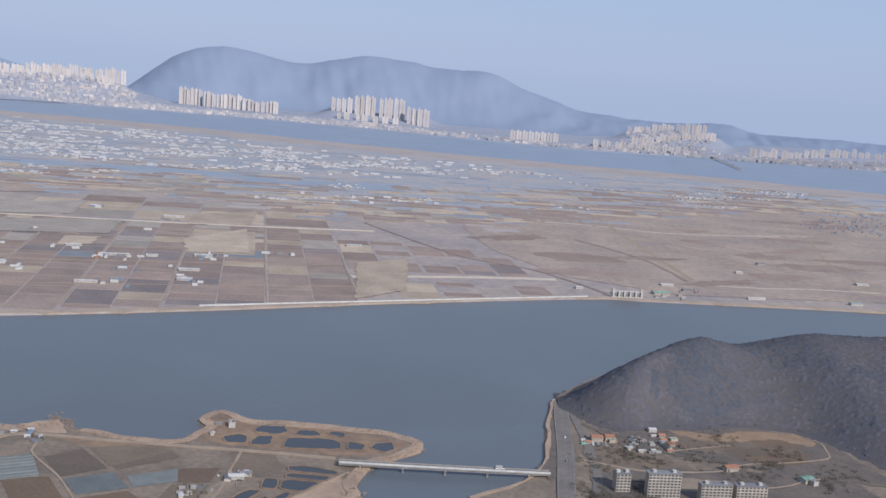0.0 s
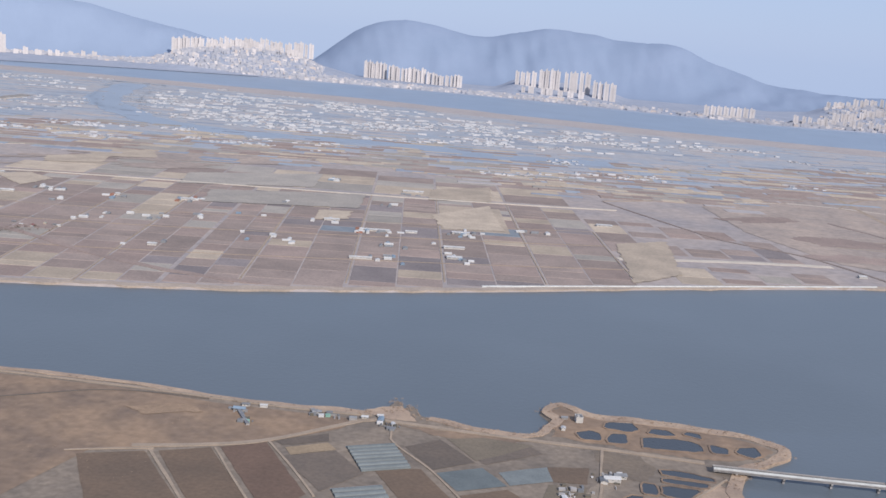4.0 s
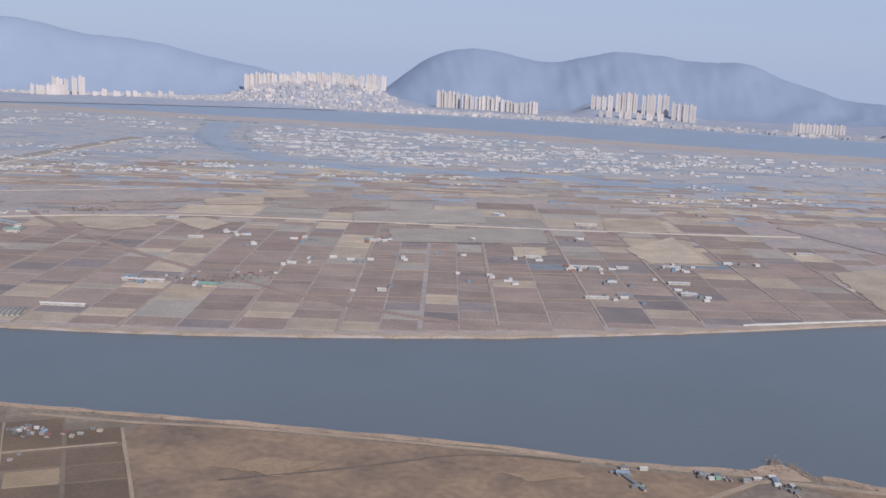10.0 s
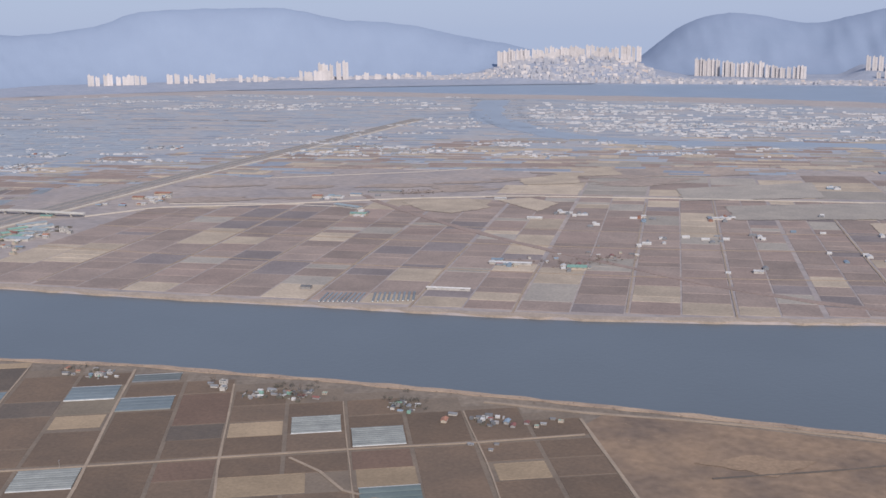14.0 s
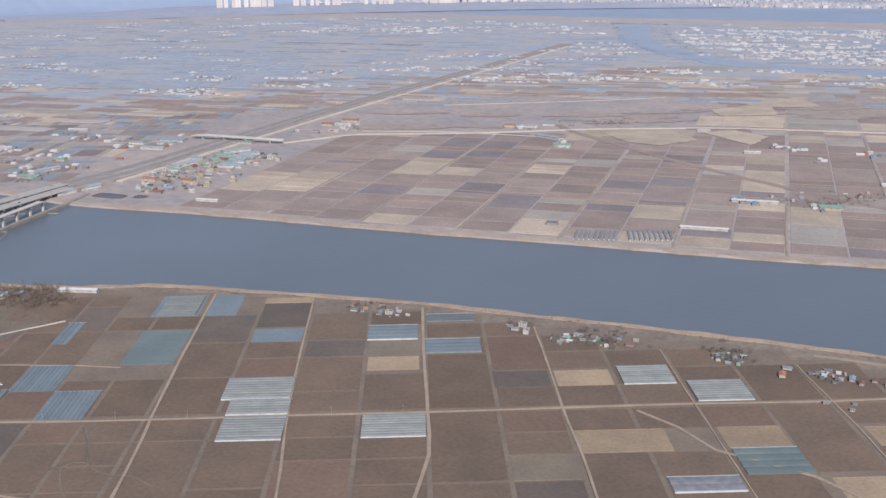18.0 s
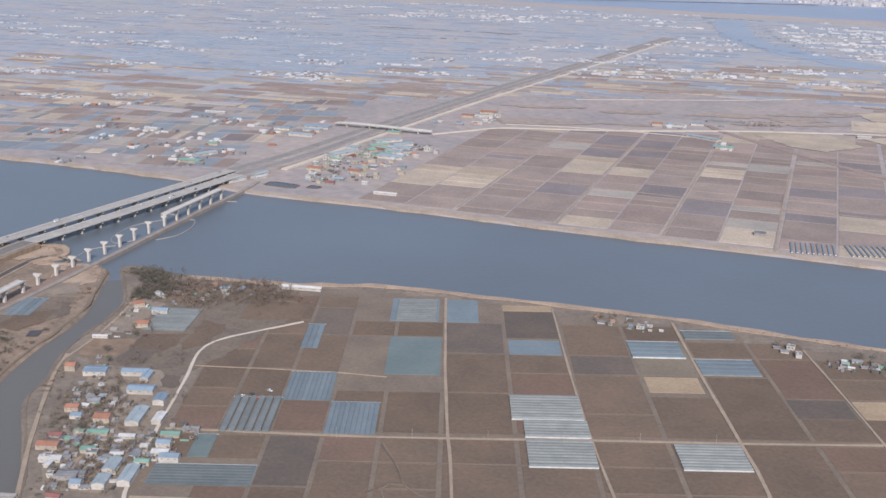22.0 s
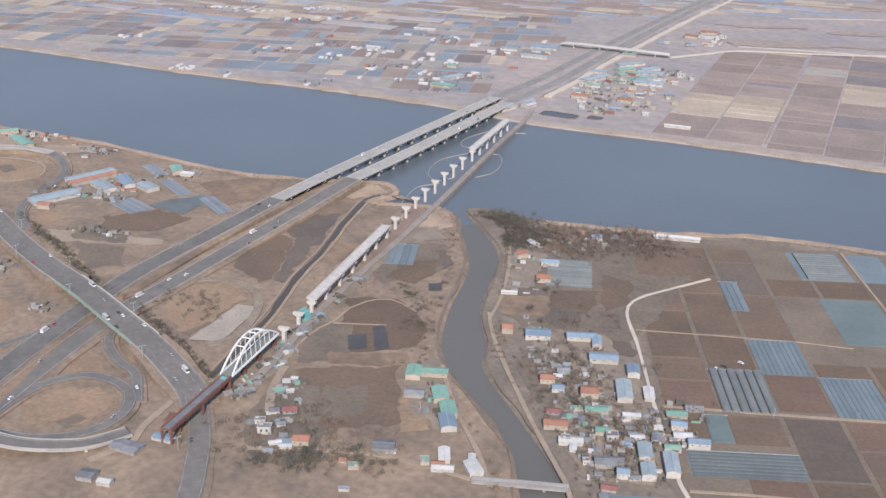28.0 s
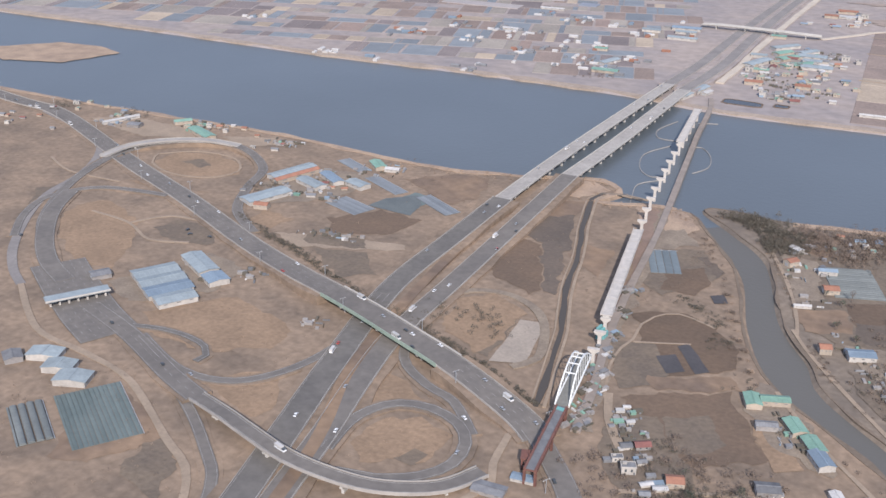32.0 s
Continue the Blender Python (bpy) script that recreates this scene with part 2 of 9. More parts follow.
FAR_CITY_BANK = [(-5000, 1900), (-3480, 2621), (-2980, 3156), (-2519, 3517), (-2011, 3790), (-1640, 3790), (-1200, 3790), (-776, 3790), (-366, 3732), (8, 3600), (182, 3560), (440, 3480), (600, 3520), (1500, 3620), (4500, 3300)]


def corners(*p):
    return [Vector((*q, 0)) for q in p]


ground = tagged(new("ground"), "flat brown winter farmland plain beside a wide river", "ground", kind="structure")
north = land(NORTH_BANK + corners((4500, 1650)) + list(reversed(curve([(x, y - 0) for x, y in FAR_NEAR_BANK], 80))) + corners((-5000, 300)))
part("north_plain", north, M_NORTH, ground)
part("west_plain", land(WEST_BANK + corners((-900, -700), (-4800, -700))), M_GROUND, ground)
part("middle_plain", land(MIDDLE_BANK + corners((-260, -700), (-868, -700))), M_PLAIN, ground)
part("east_plain", land(EAST_BANK + corners((4500, -700), (-150, -700))), M_PLAIN, ground)
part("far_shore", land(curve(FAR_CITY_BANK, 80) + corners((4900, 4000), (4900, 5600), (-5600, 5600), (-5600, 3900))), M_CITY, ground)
bm = bmesh.new()
bm.faces.new([bm.verts.new(p) for p in ((-5600, -900, -1.4), (5200, -900, -1.4), (5200, 5800, -1.4), (-5600, 5800, -1.4))])
tagged(part("water", bm, M_WATER), "calm grey-blue river water", "water", kind="structure")

creek_line = [(-884, -690), (-884, -300), (-884, 0), (-917, 95), (-954, 158), (-974, 187), (-1000, 212), (-1040, 243), (-1059, 274), (-1080, 315), (-1109, 366), (-1130, 390)]
tagged(part("creek", ribbon(curve(creek_line, 8), 30, -30, -1.36, -1.6), M_CREEK), "murky grey-green creek water between reed banks", "creek", kind="structure")


def flat(v):
    return Vector((v.x, v.y, 0))


def patch(points, material, z=0.16, parent=None, ragged=1.6, name="patch"):
    """A ragged-edged sheet of one kind of ground."""
    bm = bmesh.new()
    rough = [Vector((*p, 0)) for p in points]
    line = []
    for a, b in zip(rough, rough[1:] + rough[:1]):
        n = max(1, int((b - a).length / (3 if ragged > 1 else 4)))
        for k in range(n):
            q = a.lerp(b, k / n)
            line.append(q + flat(ragged * noise.noise_vector(q * 0.11) + 0.5 * ragged * noise.noise_vector(q * 0.37) * (ragged > 1)))
    top = [bm.verts.new((p.x, p.y, z)) for p in line]
    for tri in tessellate_polygon([line]):
        if len({*tri}) == 3:
            bm.faces.new([top[i] for i in tri])
    bm.normal_update()
    for f in bm.faces:
        if f.normal.z < 0:
            f.normal_flip()
    return part(name, bm, material, parent)


# Paler blue than the near river; the haze is in the water colour.
M_FARRIVER = water_mat("hazed_river_water", (0.165, 0.196, 0.245), 0.4, 0.05)
far_water = land([Vector((x, y - 20, 0)) for x, y in FAR_NEAR_BANK] + [Vector((x, y + 20, 0)) for x, y in reversed(FAR_CITY_BANK)], -1.2, 1.0, -1.3)
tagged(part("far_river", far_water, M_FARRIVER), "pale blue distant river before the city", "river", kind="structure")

M_INLET = water_mat("silty_inlet_water", (0.084, 0.097, 0.11), 0.33, 0.4)
M_INLET.node_tree.nodes["Principled BSDF"].inputs["Specular IOR Level"].default_value = 0.37
inlet = patch([(-280, -690), (-280, -100), (-60, 380), (-80, 430), (-50, 480), (-45, 540), (-20, 600), (10, 606), (45, 618), (90, 640), (90, 520), (40, 440), (-20, 300), (-140, -100), (-140, -690)], M_INLET, -1.33, None, 7.0, "inlet")
tagged(inlet, "silty grey-green water of the narrow inlet", "water", kind="structure")

# ---- more materials ----
M_SOIL = mat("ploughed_soil", (0.146, 0.102, 0.072), (0.117, 0.085, 0.063), 0.035, 0.95, 0.5, 0.4, grit=0.26, detail=9, spread=0.10)
M_DYKE = mat("earth_dyke", (0.178, 0.138, 0.104), (0.14, 0.11, 0.086), 0.05, 0.95, 0.6, 0.3, detail=9, grit=0.3)
M_PALE = mat("pale_stubble", (0.279, 0.208, 0.137), (0.225, 0.168, 0.112), 0.04, 0.95, 0.6, 0.4, grit=0.26, detail=9, spread=0.16)
M_DARK = mat("wet_soil", (0.125, 0.097, 0.076), (0.102, 0.082, 0.067), 0.05, 0.8, 0.5, 0.3, grit=0.26, detail=9, spread=0.12)
M_SAGE = mat("grey_green_crop", (0.165, 0.133, 0.098), (0.135, 0.110, 0.083), 0.05, 0.95, 0.6, 0.3, grit=0.26, detail=9, spread=0.12)
M_REDSOIL = mat("red_brown_soil", (0.154, 0.101, 0.075), (0.127, 0.085, 0.064), 0.035, 0.95, 0.5, 0.4, grit=0.26, detail=9, spread=0.14)
M_BLUEFILM = mat("blue_grey_film", (0.15, 0.175, 0.187), (0.126, 0.149, 0.16), 0.05, 0.65, 0.4, 0.15, spread=0.1, spec=0.2)
M_TEALFILM = mat("green_grey_film", (0.128, 0.152, 0.146), (0.108, 0.132, 0.128), 0.05, 0.65, 0.4, 0.15, spread=0.1, spec=0.2)
M_VINYL = mat("greenhouse_vinyl", (0.216, 0.223, 0.209), (0.172, 0.177, 0.170), 0.12, 0.62, 0.8, 0.2, spread=0.12, spec=0.3)
M_WHITEFILM = mat("white_film", (0.52, 0.52, 0.50), (0.40, 0.40, 0.39), 0.2, 0.5, 1.0, 0.1)
M_DIRT = mat("dirt_road", (0.299, 0.232, 0.173), (0.239, 0.187, 0.141), 0.08, 0.95, 0.8, 0.2)
M_PALEROAD = mat("concrete_road", (0.47, 0.405, 0.335), (0.40, 0.345, 0.285), 0.06, 0.9, 0.7, 0.1)
M_ASPHALT = mat("asphalt", (0.145, 0.133, 0.121), (0.115, 0.106, 0.099), 0.05, 0.9, 0.35, 0.1, detail=9, grit=0.25)
M_OLDASPHALT = mat("worn_asphalt", (0.165, 0.148, 0.133), (0.130, 0.118, 0.109), 0.05, 0.9, 0.35, 0.1, detail=9, grit=0.25)
M_PALEASPHALT = mat("bleached_asphalt", (0.235, 0.213, 0.20), (0.185, 0.168, 0.16), 0.05, 0.9, 0.6, 0.1)
M_CONCRETE = mat("bridge_concrete", (0.46, 0.435, 0.40), (0.38, 0.36, 0.335), 0.15, 0.85, 1.2, 0.1)
M_NREED = mat("far_bank_reeds", (0.342, 0.274, 0.221), (0.271, 0.218, 0.177), 0.05, 0.95, 0.5, 0.5, detail=9, grit=0.3)
M_BRIDGEWAY = mat("worn_bridge_deck", (0.341, 0.314, 0.286), (0.279, 0.257, 0.236), 0.08, 0.9, 0.6, 0.1, detail=9, grit=0.25)
# Lower bay sides: a darker film colour that paints in shade between spans.
M_SHADESKIRT = mat("shaded_film_skirt", (0.125, 0.131, 0.130), (0.100, 0.106, 0.107), 0.2, 0.8, 1.0)
M_DECK = mat("worn_concrete_deck", (0.33, 0.305, 0.28), (0.27, 0.25, 0.232), 0.08, 0.85, 0.8, 0.1)
M_DARKFILM = mat("dark_green_film", (0.121, 0.132, 0.128), (0.097, 0.107, 0.106), 0.08, 0.6, 0.8, 0.15)
M_DULLVINYL = mat("dull_vinyl", (0.165, 0.175, 0.169), (0.135, 0.145, 0.142), 0.12, 0.7, 0.8, 0.2, spread=0.1)
M_WORKS = mat("red_earth_track", (0.225, 0.160, 0.127), (0.178, 0.128, 0.104), 0.1, 0.95, 0.8, 0.2)
M_NEWCONCRETE = mat("new_concrete", (0.47, 0.43, 0.39), (0.39, 0.36, 0.33), 0.3, 0.8, 1.5, 0.1)
M_YARDCONCRETE = mat("grey_site_concrete", (0.2, 0.195, 0.175), (0.16, 0.155, 0.14), 0.3, 0.9, 1.5)
M_PALEGREEN = mat("pale_green_panel", (0.27, 0.33, 0.27), (0.22, 0.27, 0.225), 0.3, 0.6, 1.5)
M_PAINT = mat("road_paint", (0.36, 0.35, 0.335), (0.2, 0.19, 0.185), 0.3, 0.8, 2.0)
M_WHITE = mat("white_wall", (0.430, 0.396, 0.361), (0.327, 0.305, 0.280), 0.25, 0.7, 1.5, spread=0.1)
M_CREAM = mat("cream_wall", (0.37, 0.31, 0.25), (0.30, 0.255, 0.21), 0.25, 0.8, 1.5, spread=0.1)
M_GREYWALL = mat("grey_wall", (0.27, 0.25, 0.235), (0.21, 0.195, 0.19), 0.25, 0.85, 1.5, spread=0.15)
M_GLASS = mat("window_glass", (0.05, 0.06, 0.07), (0.08, 0.09, 0.10), 0.5, 0.12, 1.0, spec=0.6)
M_BLUEROOF = mat("blue_sheet_roof", (0.195, 0.245, 0.298), (0.165, 0.21, 0.258), 0.2, 0.45, 1.2, spread=0.18, spec=0.4)
M_GREENROOF = mat("green_sheet_roof", (0.185, 0.30, 0.24), (0.15, 0.25, 0.2), 0.2, 0.5, 1.2, spread=0.15, spec=0.4)
M_ORANGEROOF = mat("orange_tile_roof", (0.30, 0.15, 0.10), (0.24, 0.12, 0.085), 0.3, 0.8, 1.5, spread=0.15)
M_REDROOF = mat("dark_red_roof", (0.21, 0.09, 0.078), (0.165, 0.075, 0.066), 0.3, 0.7, 1.5, spread=0.15)
M_GREYROOF = mat("grey_slate_roof", (0.19, 0.19, 0.195), (0.14, 0.14, 0.148), 0.3, 0.7, 1.5, spread=0.25)
M_WHITEROOF = mat("white_sheet_roof", (0.46, 0.44, 0.425), (0.36, 0.35, 0.34), 0.2, 0.5, 1.2, spread=0.1)
M_PALEBLUEROOF = mat("pale_blue_roof", (0.265, 0.30, 0.315), (0.215, 0.245, 0.26), 0.2, 0.5, 1.2, spread=0.12)
M_STEEL = mat("white_painted_steel", (0.72, 0.72, 0.70), (0.6, 0.6, 0.58), 0.4, 0.5, 2.0)
M_RUST = mat("red_primer_steel", (0.17, 0.08, 0.062), (0.13, 0.065, 0.055), 0.3, 0.7, 1.5)
M_TEAL = mat("teal_formwork", (0.16, 0.36, 0.34), (0.13, 0.28, 0.28), 0.4, 0.6, 1.5)
M_METAL = mat("galvanised_metal", (0.45, 0.46, 0.47), (0.36, 0.37, 0.38), 0.5, 0.5, 2.0, metal=0.4)
M_BARK = mat("bark", (0.16, 0.125, 0.105), (0.11, 0.09, 0.08), 0.8, 0.95, 3.0)
M_TWIG = mat("bare_twigs", (0.170, 0.128, 0.101), (0.125, 0.099, 0.083), 0.3, 0.95, 2.0, spread=0.2)
M_PINE = mat("pine_needles", (0.075, 0.09, 0.065), (0.055, 0.065, 0.05), 0.3, 0.95, 2.0, spread=0.2)
M_SCRUB = mat("dark_scrub", (0.115, 0.099, 0.078), (0.085, 0.077, 0.064), 0.15, 0.95, 1.0)
M_TYRE = mat("black_rubber", (0.03, 0.03, 0.032), (0.022, 0.022, 0.024), 1.0, 0.9, 3.0)
CAR_PAINTS = [mat("white_car_paint", (0.72, 0.72, 0.73), (0.68, 0.68, 0.69), 0.5, 0.3, 2.0, spec=0.5),
              mat("silver_car_paint", (0.42, 0.43, 0.45), (0.39, 0.40, 0.42), 0.5, 0.35, 2.0, metal=0.4),
              mat("dark_car_paint", (0.05, 0.055, 0.065), (0.045, 0.05, 0.055), 0.5, 0.3, 2.0, spec=0.5),
              mat("red_car_paint", (0.38, 0.05, 0.04), (0.34, 0.045, 0.04), 0.5, 0.3, 2.0, spec=0.5)]

# Far-bank copies of the field colours, lightened and greyed to paint in haze.
M_NSOIL = mat("hazed_soil", (0.253, 0.196, 0.167), (0.198, 0.156, 0.136), 0.03, 0.95, 0.4, 0.3, grit=0.3, detail=9, spread=0.14)
M_NPALE = mat("hazed_stubble", (0.373, 0.301, 0.230), (0.288, 0.235, 0.183), 0.03, 0.95, 0.4, 0.3, grit=0.3, detail=9, spread=0.14)
M_NDARK = mat("hazed_damp_soil", (0.202, 0.170, 0.162), (0.162, 0.137, 0.134), 0.03, 0.95, 0.4, 0.3, grit=0.3, detail=9, spread=0.12)
M_NSAGE = mat("hazed_grey_crop", (0.292, 0.256, 0.219), (0.24, 0.213, 0.187), 0.03, 0.95, 0.4, 0.3, grit=0.3, detail=9, spread=0.12)
M_NRED = mat("hazed_red_soil", (0.263, 0.198, 0.168), (0.210, 0.160, 0.139), 0.03, 0.95, 0.4, 0.3, grit=0.3, detail=9, spread=0.12)
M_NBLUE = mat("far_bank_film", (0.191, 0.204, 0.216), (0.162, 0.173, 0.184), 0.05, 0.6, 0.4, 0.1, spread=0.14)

rnd = random.Random(11)


# ---- banks ----
def along(line, x0, x1):
    return [p for p in line if x0 <= p.x <= x1]


def bank(name, label, line, left, right, top=0.35, wobble=3.0, material=M_REED):
    ob = part(name, ribbon(line, left, right, top, -1.6, wobble=wobble), material)
    return tagged(ob, label, "reed bank", kind="structure")


REEDY = "band of tan dry reeds along the river edge"
bank("reed_bank", REEDY, along(NORTH_BANK, -2400, 900), 8, -1.5, top=0.28, wobble=5.0, material=M_NREED)
bank("reed_bank", REEDY, [p for p in WEST_BANK if p.x > -2400 and p.y > 300 and p.x < -1150], -3.5, 1.0)
bank("reed_bank", REEDY, [p for p in WEST_BANK if p.x >= -1150], -0.8, 0.5, top=0.2, wobble=1.8, material=M_DYKE)
bank("reed_bank", REEDY, [p for p in MIDDLE_BANK if p.x < -230 and p.x > -1100 and p.y > 412], -3.6, 1.0)
bank("reed_bank", REEDY, [p for p in MIDDLE_BANK if p.y < 420 and p.x < -400], -0.7, 0.5, top=0.2, wobble=1.8, material=M_DYKE)
bank("reed_bank", REEDY, [p for p in MIDDLE_BANK if p.x >= -196 and p.y > 300], -5, 1.5, wobble=4.0)
bank("reed_bank", REEDY, [p for p in MIDDLE_BANK if -232 <= p.x <= -222 and p.y > 500], -5, 1.0)
bank("reed_bank", REEDY, along(EAST_BANK, -40, 86), -1.4, 0.6, wobble=2.5)


# ---- fields ----
def slab_mesh(name, material):
    """A unit field with bevelled edges, a low dyke all round and a few furrow steps."""
    bm = bmesh.new()
    ring0 = [bm.verts.new((x, y, 0)) for x, y in ((-.5, -.5), (.5, -.5), (.5, .5), (-.5, .5))]
    ring1 = [bm.verts.new((x, y, 1.0)) for x, y in ((-.485, -.485), (.485, -.485), (.485, .485), (-.485, .485))]
    ring2 = [bm.verts.new((x, y, 0.55)) for x, y in ((-.465, -.465), (.465, -.465), (.465, .465), (-.465, .465))]
    for a, b in ((ring0, ring1), (ring1, ring2)):
        for i in range(4):
            bm.faces.new((a[i], a[(i + 1) % 4], b[(i + 1) % 4], b[i]))
    bm.faces.new(ring2)
    return mesh_of(bm, name, material)


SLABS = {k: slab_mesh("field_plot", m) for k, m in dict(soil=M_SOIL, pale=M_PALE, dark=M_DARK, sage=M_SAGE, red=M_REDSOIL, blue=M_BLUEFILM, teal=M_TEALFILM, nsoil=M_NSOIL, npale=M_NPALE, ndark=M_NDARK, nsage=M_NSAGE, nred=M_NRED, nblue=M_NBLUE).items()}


def plot(parent, kind, frame_of, turn, u0, v0, u1, v1, height=0.2, inset=0.35):
    ob = part("field_plot", SLABS[kind], None, parent)
    c = frame_of((u0 + u1) / 2, (v0 + v1) / 2)
    ob.matrix_basis = Matrix.Translation(c) @ Matrix.Rotation(radians(turn), 4, "Z") @ Matrix.Diagonal((abs(u1 - u0) - 2 * inset, abs(v1 - v0) - 2 * inset, height, 1))
    return ob


def line_y(line, x):
    for a, b in zip(line, line[1:]):
        if min(a.x, b.x) <= x <= max(a.x, b.x) and abs(b.x - a.x) > 1e-6:
            return a.y + (b.y - a.y) * (x - a.x) / (b.x - a.x)
    return None


def on_south(p, margin=9):
    y = line_y([q for q in MIDDLE_BANK if q.y > 400], p.x)
    return y is not None and p.y < y - margin


farmland = tagged(new("farmland_south"), "brown harvested paddy plots divided by thin earth dykes", "farmland", kind="structure")
S_COLS = [-705, -682, -660, -637, -613, -587, -555, -524, -491, -460, -428, -399, -369, -338, -308, -277, -247, -218]
S_ROWS = [470, 500, 530, 560, 582, 605, 628, 650, 671, 693]
S_ROWS_UP = [697, 720, 740, 764, 788, 810, 832, 852, 872, 892, 910]
PALE_SOUTH = [(-398, 650, -358, 672), (-336, 651, -308, 672), (-398, 719, -370, 739), (-304, 605, -280, 625), (-273, 650, -248, 669), (-490, 744, -463, 763), (-555, 852, -526, 862)]
BLUE_SOUTH = [(-616, 759, -588, 810, "teal"), (-554, 787, -526, 808, "blue"), (-701, 650, -659, 667, "blue"), (-732, 617, -702, 636, "blue"), (-618, 832, -590, 871, "blue"), (-587, 832, -568, 870, "blue"), (-428, 719, -400, 740, "dark")]
EMPTY_SOUTH = [r for r in PALE_SOUTH] + [r[:4] for r in BLUE_SOUTH]


def clear(rects, u0, v0, u1, v1):
    return not any(u0 < r[2] - 2 and u1 > r[0] + 2 and v0 < r[3] - 2 and v1 > r[1] + 2 for r in rects)


for rows in (S_ROWS, S_ROWS_UP):
    for u0, u1 in zip(S_COLS, S_COLS[1:]):
        i = 0
        while i < len(rows) - 1:
            j = min(len(rows) - 1, i + rnd.choice((1, 1, 2, 2, 3)))
            while j > i + 1 and not (clear(EMPTY_SOUTH, u0, rows[i], u1, rows[j]) and all(on_south(in_south(u, rows[j])) for u in (u0, u1))):
                j -= 1
            v0, v1 = rows[i], rows[j]
            i = j
            if not clear(EMPTY_SOUTH, u0, v0, u1, v1) or not all(on_south(in_south(u, v)) for u in (u0, u1) for v in (v0, v1)):
                continue
            if in_south(u0, v0).x > -228 + 0 or (u0 > -225):
                continue
            plot(farmland, rnd.choices(("soil", "pale", "dark", "sage", "red"), (24, 0.1, 1.6, 0.7, 3.6))[0], in_south, S_TURN, u0 + 0.6, v0, u1 - 0.6, v1)
for u0, u1 in zip(S_COLS[:-1], S_COLS[1:]):
    v = 470
    while v < 905 and all(on_south(in_south(u, v + 5), 7) for u in (u0, u1)):
        v += 5
    bm = bmesh.new()
    bm.faces.new([bm.verts.new(in_south(*q, 0.05)) for q in ((u0, 470), (u1, 470), (u1, v), (u0, v))])
    part("soil_strip", bm, M_DYKE, farmland)
for r in PALE_SOUTH:
    plot(farmland, "pale", in_south, S_TURN, *r)
for r in BLUE_SOUTH:
    plot(farmland, r[4], in_south, S_TURN, *r[:4])

# plots on the peninsula to the east
def to_frame(p, turn):
    c, s = math.cos(radians(turn)), math.sin(radians(turn))
    return p[0] * c + p[1] * s, -p[0] * s + p[1] * c


farmland_east = tagged(new("farmland_east"), "brown paddy plots beside a reed-fringed inlet", "farmland", kind="structure")


def east_field(kind, *points):
    patch(points, {"soil": M_SOIL, "dark": M_DARK, "teal": M_DARKFILM, "sage": M_SAGE, "blue": M_DULLVINYL, "bare": M_PALEROAD, "red": M_REDSOIL, "pale": M_PALE}[kind], 0.17 + 0.002 * len(farmland_east.children), farmland_east, 0.5, "field_plot")


east_field("dark", (-196, 508), (-181, 523), (-160, 500), (-178, 485))
east_field("teal", (-176, 482), (-156, 495), (-142, 478), (-164, 465))
east_field("soil", (-162, 461), (-142, 474), (-126, 459), (-152, 446))
east_field("dark", (-163, 509), (-136, 530), (-129, 522), (-155, 499))
east_field("soil", (-204, 475), (-184, 484), (-158, 446), (-176, 433))
east_field("red", (-175, 431), (-155, 442), (-139, 422), (-161, 408))
east_field("blue", (-148, 492), (-126, 506), (-121, 491), (-141, 479))
east_field("sage", (-178, 525), (-160, 533), (-134, 531), (-150, 512), (-160, 502))
east_field("soil", (-126, 506), (-106, 512), (-106, 492), (-122, 490))
east_field("sage", (-124, 486), (-106, 488), (-108, 468), (-126, 462))
east_field("bare", (-151, 446), (-137, 451), (-126, 455), (-121, 442), (-129, 430), (-139, 427))
east_field("soil", (-338, 449), (-311, 462), (-263, 402), (-300, 388))
east_field("soil", (-305, 464), (-284, 476), (-239, 414), (-260, 403))
east_field("red", (-280, 478), (-261, 490), (-227, 441), (-237, 417))
east_field("dark", (-250, 477), (-227, 492), (-208, 470), (-222, 446))
east_field("pale", (-251, 488), (-233, 500), (-227, 493), (-246, 480))
east_field("dark", (-258, 494), (-236, 512), (-233, 502), (-253, 490))
east_field("soil", (-258, 398), (-236, 408), (-222, 385), (-246, 372))
east_field("red", (-300, 384), (-268, 398), (-250, 370), (-280, 355))
east_field("sage", (-190, 428), (-164, 405), (-184, 385), (-212, 410))
east_field("dark", (-158, 404), (-142, 412), (-130, 398), (-150, 380))

brownland = [(-541, 508), (-512, 459), (-484, 414), (-440, 330), (-360, 330), (-335, 455), (-319, 462), (-262, 490), (-232, 520), (-226, 536), (-301, 533), (-366, 537), (-458, 533), (-535, 529)]
bm = bmesh.new()
bm.faces.new([bm.verts.new((x, y, 0.12)) for x, y in brownland])
bmesh.ops.triangulate(bm, faces=bm.faces[:])
tagged(part("grassland", bm, M_BROWN), "uncultivated russet-brown grassland by the river", "grassland", kind="structure")

# north fields
farmland_north = tagged(new("farmland_north"), "patchwork of brown and tan winter fields on the far bank", "farmland", kind="structure")
N_ROADS = [-990, -905, -822, -743, -664, -583, -507, -428, -353, -293, -235, -152, -72, 15, 99]


def north_bank_v(u):
    best = 1e9
    for p in NORTH_BANK:
        a, b = to_frame(p, N_TURN)
        if abs(a - u) < 16:
            best = min(best, abs(b))
    return best


def long_road_v(u):
    return 1212 + (u + 985) * 0.25 + (32 if u > -620 else 0) if u < -470 else 1338


